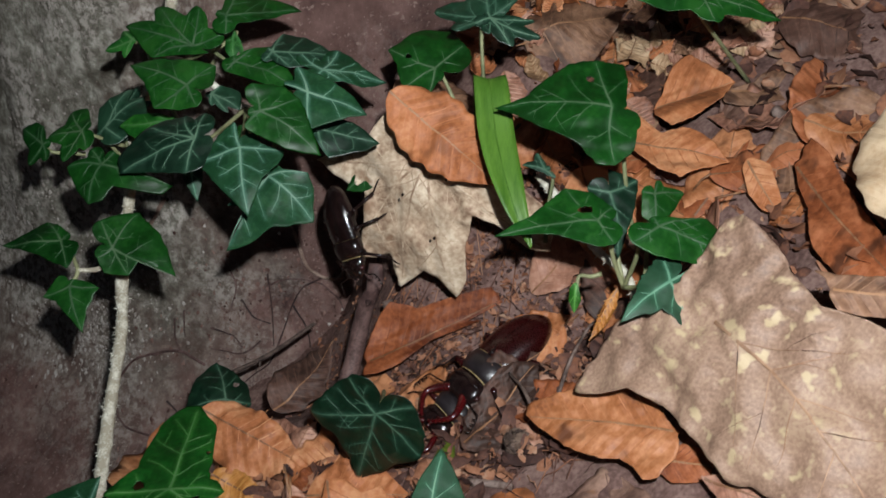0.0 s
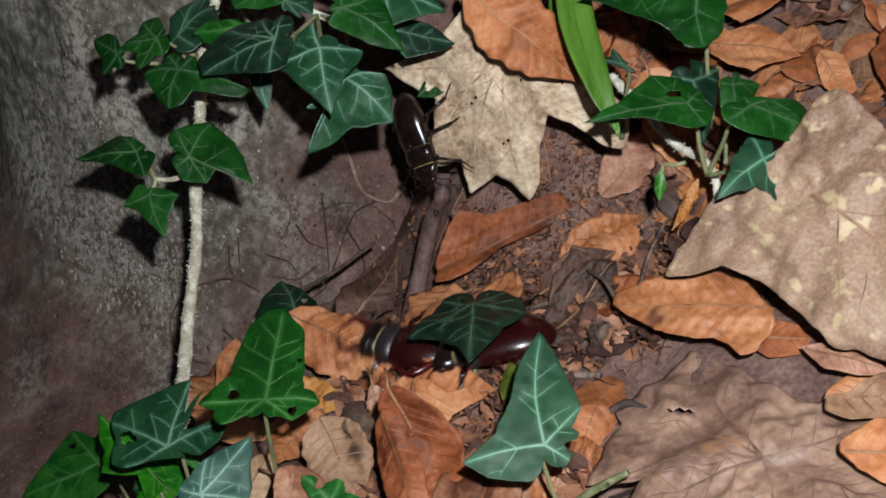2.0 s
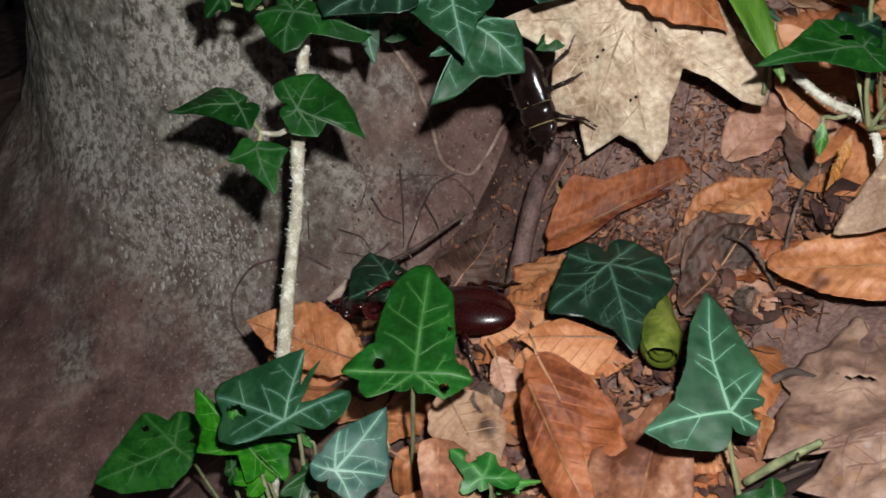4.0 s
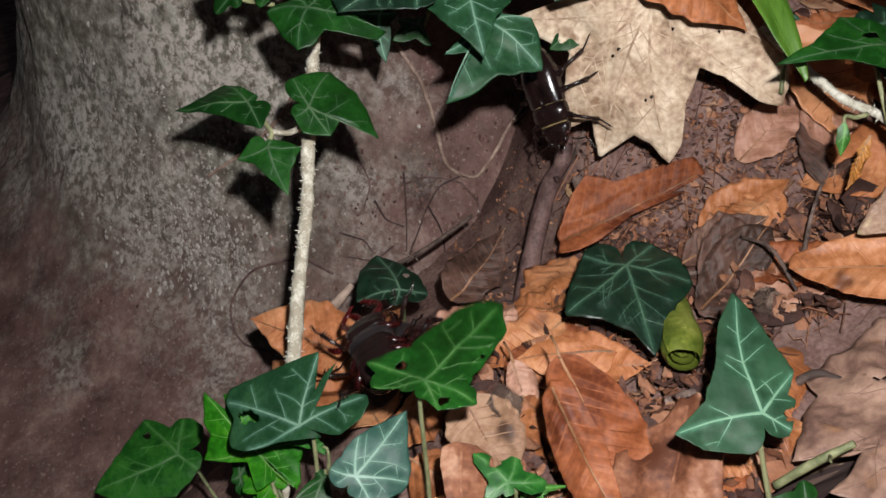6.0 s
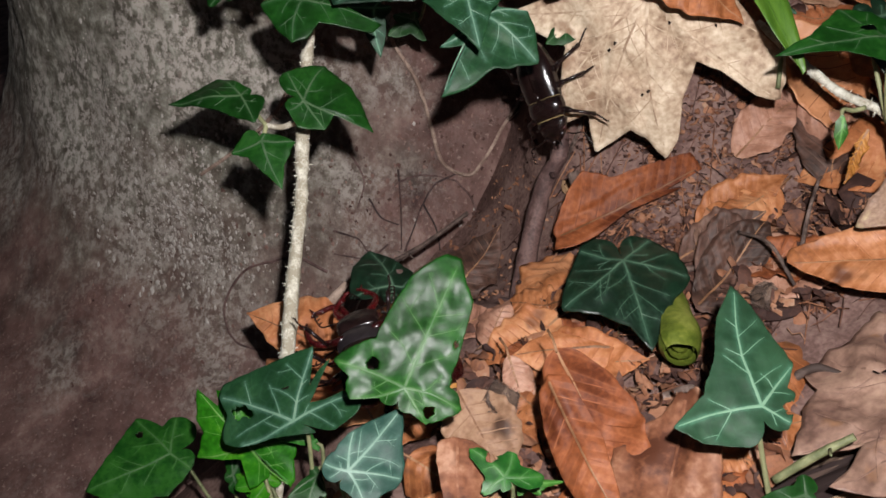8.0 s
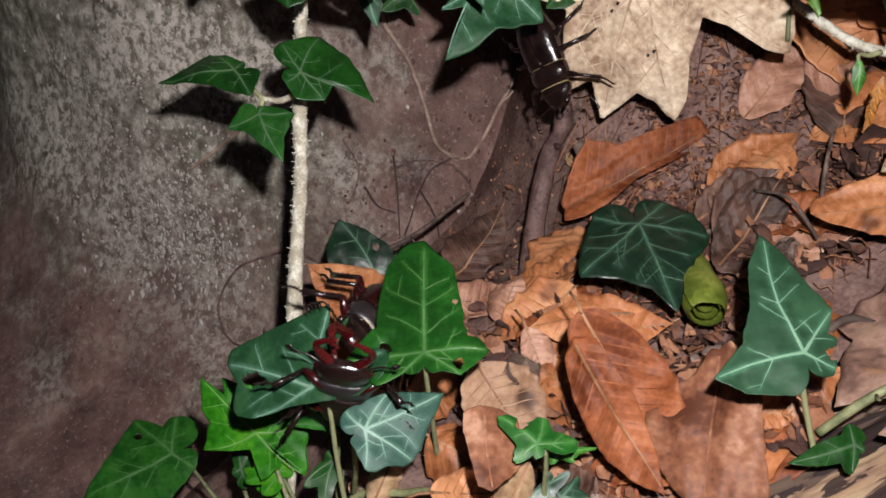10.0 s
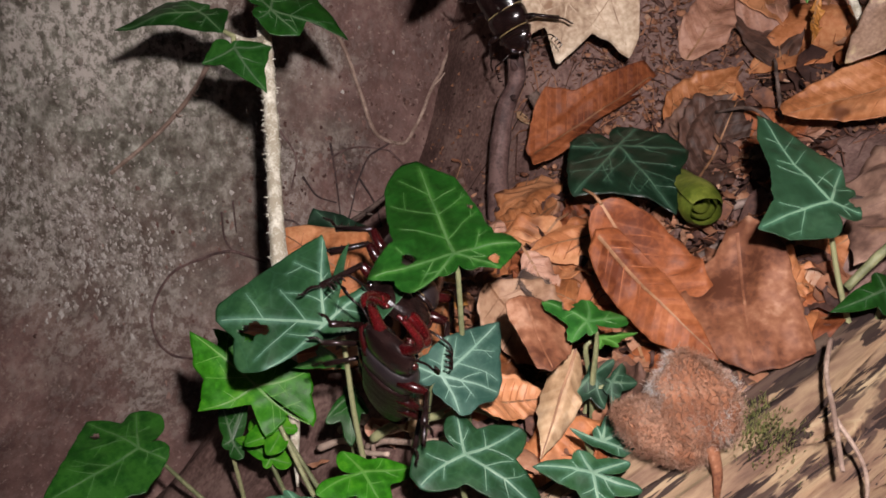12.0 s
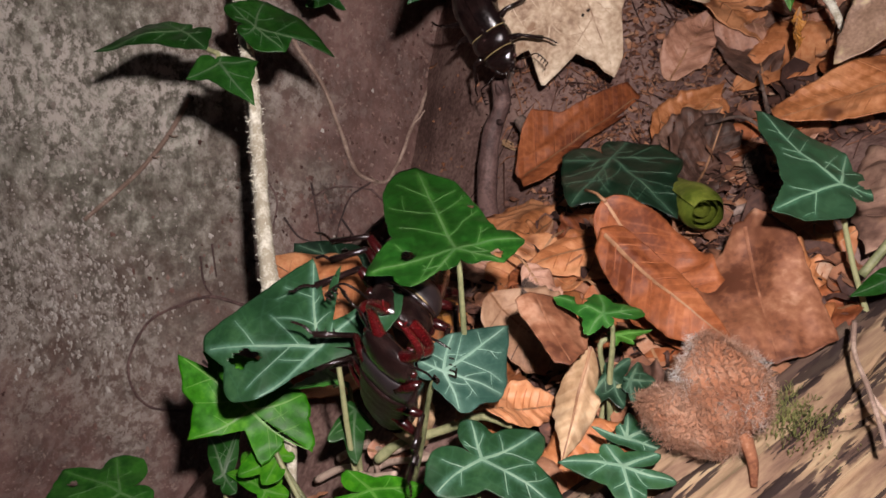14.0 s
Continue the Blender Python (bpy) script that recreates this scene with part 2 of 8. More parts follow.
VEIN_LOOKS = {
    "slate": mat("vein_slate", [(0.3, (0.100, 0.197, 0.131)), (0.7, (0.169, 0.276, 0.186))], 200, 900, 0.5, 0.1),
    "frost": mat("vein_frost", [(0.3, (0.15, 0.27, 0.20)), (0.7, (0.22, 0.34, 0.27))], 200, 900, 0.5, 0.1),
    "fresh": mat("vein_fresh", [(0.3, (0.072, 0.230, 0.036)), (0.7, (0.132, 0.294, 0.072))], 200, 900, 0.5, 0.1),
    "lime": mat("vein_lime", [(0.3, (0.048, 0.176, 0.016)), (0.7, (0.096, 0.240, 0.040))], 200, 900, 0.5, 0.1),
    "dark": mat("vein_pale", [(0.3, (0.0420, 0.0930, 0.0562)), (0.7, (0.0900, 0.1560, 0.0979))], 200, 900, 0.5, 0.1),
    "green": mat("vein_green", [(0.3, (0.0300, 0.0720, 0.0280)), (0.7, (0.0660, 0.1152, 0.0515))], 200, 900, 0.5, 0.1),
    "lush": mat("vein_lush", [(0.3, (0.032, 0.109, 0.026)), (0.7, (0.077, 0.166, 0.051))], 200, 900, 0.5, 0.1),
    "bright": mat("vein_light", [(0.3, (0.038, 0.134, 0.032)), (0.7, (0.090, 0.198, 0.064))], 200, 900, 0.5, 0.1),
    "teal": mat("vein_mint", [(0.3, (0.107, 0.235, 0.147)), (0.7, (0.170, 0.300, 0.194))], 200, 900, 0.5, 0.1),
}
PETIOLE = mat("petiole", [(0.3, (0.11, 0.125, 0.055)), (0.7, (0.27, 0.275, 0.14))], 200, 900, 0.6, 0.2)
STEM = mat("ivy_stem", [(0.3, (0.36, 0.32, 0.24)), (0.48, (0.60, 0.57, 0.47)), (0.65, (0.76, 0.74, 0.64))], 260, 1500, 0.8, 0.9, gloss=0.3)
ROOT = mat("rootlet", [(0.3, (0.2160, 0.1440, 0.1107)), (0.7, (0.5120, 0.3840, 0.3034))], 200, 1200, 0.8, 0.5)
TWIG = mat("twig_bark", [(0.3, (0.045, 0.028, 0.022)), (0.55, (0.13, 0.088, 0.07)), (0.75, (0.27, 0.20, 0.17))], 160, 900, 0.8, 0.8)
STICK = mat("stick_bark", [(0.3, (0.0255, 0.0122, 0.0108)), (0.55, (0.0723, 0.0374, 0.0331)), (0.75, (0.1530, 0.0900, 0.0792))], 160, 900, 0.7, 0.8)
DEAD_LOOKS = {
    "orange": mat("dead_orange", [(0.25, (0.1550, 0.0466, 0.0146)), (0.5, (0.3490, 0.1251, 0.0426)), (0.75, (0.5330, 0.2406, 0.1120))], 55, 600, 0.55, 0.35, vary=0.25, ribs=0.2, spots=((0.13, 0.045, 0.018), 70, 0.60)),
    "rust": mat("dead_rust", [(0.25, (0.107, 0.026, 0.009)), (0.5, (0.252, 0.074, 0.025)), (0.75, (0.407, 0.148, 0.063))], 55, 600, 0.6, 0.35, vary=0.2, gloss=0.3, ribs=0.2, spots=((0.085, 0.028, 0.012), 70, 0.60)),
    "smooth": mat("dead_smooth", [(0.30, (0.09, 0.030, 0.015)), (0.45, (0.19, 0.072, 0.036)), (0.57, (0.265, 0.115, 0.062)), (0.70, (0.40, 0.215, 0.135))], 62, 500, 0.60, 0.35, vary=0.1, gloss=0.3, spots=((0.11, 0.038, 0.018), 90, 0.60)),
    "brown": mat("dead_brown", [(0.25, (0.09, 0.042, 0.022)), (0.5, (0.24, 0.125, 0.07)), (0.75, (0.38, 0.23, 0.14))], 55, 600, 0.65, 0.4, vary=0.2, ribs=0.2, spots=((0.07, 0.034, 0.02), 70, 0.58)),
    "dark": mat("dead_dark", [(0.25, (0.035, 0.016, 0.010)), (0.5, (0.105, 0.05, 0.034)), (0.75, (0.2, 0.115, 0.08))], 55, 600, 0.65, 0.5, vary=0.2, ribs=0.2),
    "pink": mat("dead_pinkish", [(0.25, (0.1837, 0.0799, 0.0506)), (0.5, (0.3664, 0.1793, 0.1144)), (0.75, (0.5292, 0.3110, 0.2200))], 55, 600, 0.6, 0.35, vary=0.2, ribs=0.2, spots=((0.14, 0.065, 0.04), 70, 0.59)),
    "pale": mat("dead_pale", [(0.25, (0.26, 0.15, 0.075)), (0.5, (0.46, 0.30, 0.17)), (0.75, (0.6, 0.45, 0.29))], 60, 600, 0.6, 0.35, vary=0.2, ribs=0.2),
    "amber": mat("dead_amber", [(0.25, (0.235, 0.075, 0.024)), (0.5, (0.42, 0.152, 0.057)), (0.75, (0.57, 0.275, 0.13))], 55, 600, 0.6, 0.35, vary=0.15, gloss=0.35, ribs=0.16, spots=((0.22, 0.08, 0.03), 70, 0.60)),
    "yellow": mat("dead_yellow", [(0.25, (0.28, 0.10, 0.015)), (0.5, (0.45, 0.19, 0.04)), (0.75, (0.6, 0.31, 0.09))], 60, 600, 0.55, 0.35, vary=0.2, ribs=0.2),
}
DEAD_VEIN = mat("dead_vein", [(0.3, (0.16, 0.07, 0.032)), (0.7, (0.34, 0.18, 0.09))], 200, 900, 0.6, 0.2)
MAPLE = mat("maple_pale", [(0.32, (0.2575, 0.1633, 0.1035)), (0.45, (0.4326, 0.3119, 0.2115)), (0.57, (0.5562, 0.4356, 0.3105)), (0.71, (0.7004, 0.5841, 0.4410))], 75, 520, 0.7, 0.45, vary=0.05, fine_mix=0.42, spots=((0.27, 0.165, 0.10), 110, 0.62))
MAPLE_BIG = mat("maple_spotted", [(0.26, (0.150, 0.086, 0.057)), (0.42, (0.235, 0.143, 0.096)), (0.56, (0.300, 0.190, 0.130)), (0.74, (0.385, 0.262, 0.172))], 34, 900, 0.6, 0.4, vary=0.05, fine_mix=0.5, spots=((0.47, 0.36, 0.215), 200, 0.595))
MAPLE_BROWN = mat("maple_brown", [(0.28, (0.080, 0.042, 0.032)), (0.46, (0.185, 0.105, 0.078)), (0.62, (0.285, 0.172, 0.125)), (0.8, (0.41, 0.265, 0.19))], 46, 500, 0.52, 0.6, vary=0.05, gloss=0.4, spots=((0.30, 0.15, 0.075), 75, 0.62))
LICHEN = mat("lichen", [(0.3, (0.21, 0.175, 0.15)), (0.5, (0.34, 0.30, 0.265)), (0.7, (0.48, 0.44, 0.40))], 300, 1500, 0.85, 0.7, island=True, vary=0.4, gloss=0.2)
EARTH_LOOK = mat("earth_crumb", [(0.2, (0.06, 0.031, 0.026)), (0.5, (0.14, 0.078, 0.064)), (0.85, (0.27, 0.175, 0.145))], 100, 800, 0.9, 0.5, island=True, vary=0.6, gloss=0.2)
CRUMB = mat("litter_crumbs", [(0.15, (0.0374, 0.0177, 0.0143)), (0.4, (0.1131, 0.0536, 0.0392)), (0.6, (0.2507, 0.1053, 0.0550)), (0.8, (0.3343, 0.1628, 0.0933)), (0.97, (0.4129, 0.2681, 0.1817))], 100, 800, 0.75, 0.5, island=True, vary=0.75, gloss=0.3)
SHELL_RED = mat("wing_case", [(0.3, (0.011, 0.0012, 0.0012)), (0.7, (0.032, 0.003, 0.003))], 60, 1800, 0.28, 0.06, gloss=0.6, coat=0.25, vary=0.0)
SHELL_THIGH = mat("beetle_thigh", [(0.3, (0.010, 0.0012, 0.0014)), (0.7, (0.034, 0.0030, 0.0034))], 90, 1500, 0.25, 0.06, gloss=0.6, coat=0.2, vary=0.0)
SHELL_BLACK = mat("beetle_black", [(0.3, (0.0048, 0.0024, 0.0024)), (0.7, (0.0160, 0.0077, 0.0070))], 260, 2200, 0.18, 0.3, gloss=0.6, coat=0.2, vary=0.0)
SHELL_SATIN = mat("neck_shield", [(0.3, (0.010, 0.0075, 0.0085)), (0.7, (0.024, 0.018, 0.020))], 260, 2200, 0.36, 0.3, gloss=0.9, vary=0.0)
SHELL_HORN = mat("beetle_jaw", [(0.3, (0.022, 0.0013, 0.0019)), (0.7, (0.078, 0.0040, 0.0048))], 90, 1500, 0.25, 0.06, gloss=0.6, coat=0.3, vary=0.0)
SHELL_BELLY = mat("beetle_belly", [(0.3, (0.0042, 0.0016, 0.0016)), (0.7, (0.0150, 0.0055, 0.0050))], 260, 1600, 0.42, 0.9, gloss=0.35, vary=0.0)
FRINGE = mat("hair_fringe", [(0.3, (0.25, 0.17, 0.07)), (0.7, (0.5, 0.38, 0.18))], 300, 2000, 0.6, 0.3)
WOOD = wood_mat()
MOSS = mat("moss", [(0.3, (0.0720, 0.0820, 0.0180)), (0.7, (0.2160, 0.2132, 0.0720))], 300, 2000, 0.9, 0.9, vary=0.1)
HUSK = mat("beech_husk", [(0.3, (0.12, 0.045, 0.024)), (0.55, (0.25, 0.105, 0.056)), (0.75, (0.34, 0.19, 0.125))], 140, 1400, 0.9, 0.6, vary=0.2, gloss=0.15)
FUR = mat("husk_bristle", [(0.3, (0.2535, 0.1328, 0.0859)), (0.48, (0.3758, 0.2460, 0.1825)), (0.62, (0.4545, 0.4330, 0.4080))], 130, 900, 0.9, 0.2, gloss=0.15)
HUSK_DARK = mat("weathered_husk", [(0.3, (0.06, 0.035, 0.024)), (0.55, (0.15, 0.095, 0.065)), (0.75, (0.28, 0.2, 0.15))], 140, 1400, 0.85, 0.9, vary=0.2)
CURL = mat("curled_green", [(0.3, (0.055, 0.080, 0.008)), (0.55, (0.125, 0.155, 0.020)), (0.75, (0.22, 0.24, 0.05))], 120, 700, 0.5, 0.5, vary=0.0, gloss=0.35)
BLADE = mat("grass_blade", [(0.3, (0.040, 0.105, 0.008)), (0.7, (0.090, 0.185, 0.020))], 90, 700, 0.45, 0.2, stretch=(3, 0.3, 1), vary=0.0)
LAMP_BODY = mat("lamp_housing", [(0.3, (0.02, 0.02, 0.02)), (0.7, (0.05, 0.05, 0.05))], 90, 700, 0.5, 0.1)
GLOW = bpy.data.materials.new("lamp_glow")
GLOW.use_nodes = True
GLOW.node_tree.nodes["Principled BSDF"].inputs["Emission Color"].default_value = (1.0, 0.945, 0.955, 1)
GLOW.node_tree.nodes["Principled BSDF"].inputs["Emission Strength"].default_value = LAMP_STRENGTH


# ---------------------------------------------------------------- mesh helpers
def mesh_of(name, verts, faces, smooth=True):
    me = bpy.data.meshes.new(name)
    me.from_pydata([tuple(v) for v in verts], [], faces)
    me.validate()
    if smooth:
        me.polygons.foreach_set("use_smooth", [True] * len(me.polygons))
    me.update()
    return me


def part(name, data, material, parent=None, label=""):
    """One mesh object, under a thing or under a part where one is given. data: (verts, faces)."""
    me = mesh_of(name, *data) if isinstance(data, tuple) else data
    if not me.materials:
        me.materials.append(material)
    ob = new(name, me)
    ob.parent = parent
    if label:
        ob["label"] = label
    return ob


def joined(*pieces):
    verts, faces = [], []
    for v, f in pieces:
        k = len(verts)
        verts += [tuple(p) for p in v]
        faces += [tuple(i + k for i in q) for q in f]
    return verts, faces


def tube(points, radii, seg=8, caps=True):
    pts = [Vector(p) for p in points]
    verts, faces = [], []
    ref = Vector((0.13, 0.31, 0.94))
    for i, p in enumerate(pts):
        d = (pts[min(i + 1, len(pts) - 1)] - pts[max(i - 1, 0)]).normalized()
        a = d.cross(ref)
        if a.length < 0.05:
            a = d.cross(Vector((1, 0, 0)))
        a.normalize()
        b = d.cross(a)
        for s in range(seg):
            w = 2 * math.pi * s / seg
            verts.append(p + (a * math.cos(w) + b * math.sin(w)) * radii[i])
    for i in range(len(pts) - 1):
        for s in range(seg):
            q = (s + 1) % seg
            faces.append((i * seg + s, i * seg + q, (i + 1) * seg + q, (i + 1) * seg + s))
    if caps:
        faces.append(tuple(range(seg - 1, -1, -1)))
        faces.append(tuple((len(pts) - 1) * seg + s for s in range(seg)))
    return verts, faces


def smooth_path(points, steps=6):
    """A Catmull-Rom curve through the points."""
    pts = [Vector(p) for p in points]
    pts = [pts[0] * 2 - pts[1]] + pts + [pts[-1] * 2 - pts[-2]]
    out = []
    for i in range(1, len(pts) - 2):
        a, b, c, d = pts[i - 1:i + 3]
        for s in range(steps):
            u = s / steps
            out.append(0.5 * (2 * b + (c - a) * u + (2 * a - 5 * b + 4 * c - d) * u * u + (3 * b - a - 3 * c + d) * u ** 3))
    return out + [pts[-2]]


def taper(a, b, n):
    return [a + (b - a) * i / (n - 1) for i in range(n)]


def thick(verts, faces, t):
    """Gives a sheet of faces a thickness t, downwards."""
    n = len(verts)
    count = {}
    for f in faces:
        for i in range(len(f)):
            e = (f[i], f[(i + 1) % len(f)])
            count[tuple(sorted(e))] = count.get(tuple(sorted(e)), []) + [e]
    vs = [tuple(v) for v in verts] + [(v[0], v[1], v[2] - t) for v in verts]
    fs = list(faces) + [tuple(i + n for i in reversed(f)) for f in faces]
    for es in count.values():
        if len(es) == 1:
            a, b = es[0]
            fs.append((b, a, a + n, b + n))
    return vs, fs


def frame_of(base, tip, normal):
    """A pose at base, y towards tip, z along the normal. Millimetres."""
    b, t, n = (Vector(v) for v in (base, tip, normal))
    y = (t - b).normalized()
    x = y.cross(n).normalized()
    z = x.cross(y)
    m = Matrix((x, y, z)).transposed().to_4x4()
    return Matrix.Translation(b * MM) @ m


# ---------------------------------------------------------------- leaves
def bowed(x, y, length, cup, bend, wave, seed):
    """The height of a leaf's sheet over its plane, all in metres."""
    z = -cup * abs(x) ** 1.6 / (0.5 * length) ** 0.6 - bend * y * abs(y) / length
    q = Vector((x * 90 + seed * 7.1, y * 90 - seed * 3.3, seed))
    return z + wave * noise.noise(q) + 0.35 * wave * noise.noise(q * 2.7)


def ribbon(line, w0, w1, height, lift=0.00012):
    """A thin raised vein along a line in the leaf's plane."""
    verts, faces = [], []
    n = len(line)
    for i, p in enumerate(line):
        d = line[min(i + 1, n - 1)] - line[max(i - 1, 0)]
        s = Vector((-d.y, d.x)).normalized() * (w0 + (w1 - w0) * i / (n - 1)) / 2
        for q, up in ((p + s, 0), (p, 0.00010), (p - s, 0)):
            verts.append((q.x, q.y, height(q.x, q.y) + lift + up))
    for i in range(n - 1):
        for k in (0, 1):
            faces.append((3 * i + k, 3 * i + k + 1, 3 * i + k + 4, 3 * i + k + 3))
    return verts, faces


def polar_outline(tips, notch, dent, teeth, seed, side_dent=None, notch_round=0.55):
    """Radius over angle for a lobed leaf: tips are (x, y) in metres; the notch lies behind, at the stalk."""
    top = math.atan2(tips[0][1], tips[0][0]) + math.pi / 2
    pol = sorted(((math.atan2(y, x) + math.pi / 2) % (2 * math.pi), math.hypot(x, y)) for x, y in (q[:2] for q in tips))
    plain = {((math.atan2(q[1], q[0]) + math.pi / 2) % (2 * math.pi), math.hypot(q[0], q[1])) for q in tips if len(q) > 2}
    pol = [(0.0, notch)] + pol + [(2 * math.pi, notch)]

    def radius(a):
        a %= 2 * math.pi
        for (a0, r0), (a1, r1) in zip(pol, pol[1:]):
            if a0 <= a <= a1:
                u = (a - a0) / max(1e-6, a1 - a0)
                gap = a1 - a0
                chord = r0 * r1 * math.sin(min(gap, 2.6)) / max(1e-9, r0 * math.sin(u * min(gap, 2.6)) + r1 * math.sin((1 - u) * min(gap, 2.6)))
                edge = notch_round > 0 and (a0 == 0.0 or a1 >= 2 * math.pi - 1e-6)
                if edge:
                    v = u if a0 == 0.0 else 1 - u
                    big = r1 if a0 == 0.0 else r0
                    r = notch + (big - notch) * math.sin(v * math.pi / 2) ** notch_round
                else:
                    d = side_dent if side_dent is not None and min(abs(a0 - top), abs(a1 - top)) < 1e-4 else dent
                    if (a0, r0) in plain or (a1, r1) in plain:
                        d = 0.09
                        flank = 0.0
                    else:
                        flank = 0.07
                    r = chord * (1 + (0.10 - d) * math.sin(math.pi * u) ** 2 + flank * abs(math.sin(2 * math.pi * u)))
                return r * (1 + teeth * noise.noise(Vector((a * 5.3, seed, 1.7))) + 0.4 * teeth * noise.noise(Vector((a * 17.0, seed, 4.1))))
        return notch

    return radius


def lobed_sheet(radius, length, height, holes=(), rings=11, seg=88, thickness=0.00022):
    verts, faces = [(0, 0, height(0, 0))], []
    for k in range(1, rings + 1):
        s = (k / rings) ** 0.85
        for j in range(seg):
            a = 2 * math.pi * j / seg
            r = radius(a) * s
            x, y = r * math.sin(a), -r * math.cos(a)
            verts.append((x, y, height(x, y)))

    def at(k, j):
        return 0 if k == 0 else 1 + (k - 1) * seg + j % seg

    def open_here(ids):
        cx = sum(verts[i][0] for i in ids) / len(ids)
        cy = sum(verts[i][1] for i in ids) / len(ids)
        return any(math.hypot(cx - hx, cy - hy) < hr * (1 + 0.35 * noise.noise(Vector((cx * 900, cy * 900, hr)))) for hx, hy, hr in holes)

    for j in range(seg):
        f = (0, at(1, j), at(1, j + 1))
        if not open_here(f):
            faces.append(f)
        for k in range(1, rings):
            f = (at(k, j), at(k + 1, j), at(k + 1, j + 1), at(k, j + 1))
            if not open_here(f):
                faces.append(f)
    return thick(verts, faces, thickness)


def lobed_veins(tips, radius, height, width, holes=(), side=3, reach=0.93, lift=0.00012):
    pieces, lines = [], []

    def clear(line):
        """The line in pieces, without what lies in a hole."""
        runs = [[]]
        for p in line:
            if any(math.hypot(p.x - hx, p.y - hy) < hr * 1.15 for hx, hy, hr in holes):
                runs.append([])
            else:
                runs[-1].append(p)
        return [r for r in runs if len(r) > 2]

    longest = max(math.hypot(*q[:2]) for q in tips)
    for x, y in [q for q in tips if len(q) == 2]:
        d = Vector((x, y))
        bow = Vector((-d.y, d.x)) * random.uniform(-0.06, 0.06)
        main = [d * (u * reach) + bow * math.sin(math.pi * u) for u in [i / 12 for i in range(13)]]
        for line in clear(main):
            pieces.append(ribbon(line, width if line[0] == main[0] else width * 0.6, width * 0.3, height, lift))
            lines.append((line, 1.0))
        pairs = (side + 1 if d.length > 0.75 * longest else side if d.length > 0.5 * longest else 1) - (1 if longest < 0.021 else 0) + (1 if d.length > 0.032 else 0)

        def branch(p0, way, far, w, depth):
            pts = []
            turn = random.uniform(-0.25, 0.5) * (1 if way.cross(d) < 0 else -1)
            q = p0.copy()
            for i in range(8):
                pts.append(q.copy())
                way = Matrix.Rotation(turn / 7 + random.uniform(-0.09, 0.09), 2) @ way
                q = q + way * far / 7
                if q.length > 0.95 * radius(math.atan2(q.x, -q.y)):
                    break
            runs = clear(pts)
            if runs:
                pts = runs[0]
                pieces.append(ribbon(pts, w, w * 0.3, height, lift))
                lines.append((pts, 0.6 if depth == 0 else 0.4))
                if depth == 0 and len(pts) > 5 and longest > 0.021:
                    for sign in random.choice(((), (1,), (-1,), ())):
                        branch(pts[random.choice((3, 4, 5))], Matrix.Rotation(sign * radians(random.uniform(30, 60)), 2) @ way, far * random.uniform(0.35, 0.6), w * 0.6, 1)

        for sign in (-1, 1):
            for k in range(1, pairs + 1):
                u = 0.10 + (k - 0.4 + random.uniform(-0.25, 0.25)) / (pairs + 0.9) * 0.85
                way = Matrix.Rotation(sign * radians(random.uniform(38, 58)), 2) @ d.normalized()
                branch(main[max(0, min(12, int(u * 12)))], way, d.length * (0.5 - 0.3 * u) * random.uniform(0.7, 1.2), width * 0.34, 0)
    return joined(*pieces), lines


def mark_veins(me, lines, reach):
    """Stores how near each point of a leaf is to a vein, 0 to 1."""
    co = np.empty(len(me.vertices) * 3)
    me.vertices.foreach_get("co", co)
    co = co.reshape(-1, 3)[:, :2]
    best = np.zeros(len(co))
    for line, weight in lines:
        for a, b in zip(line, line[1:]):
            a, b = np.array(a[:2]), np.array(b[:2])
            d = b - a
            u = np.clip(((co - a) @ d) / max(1e-12, d @ d), 0, 1)
            far = np.hypot(*(co - a - u[:, None] * d).T)
            best = np.maximum(best, weight * np.exp(-(far / (reach * weight)) ** 2))
    me.attributes.new("vein", "FLOAT", "POINT").data.foreach_set("value", best)


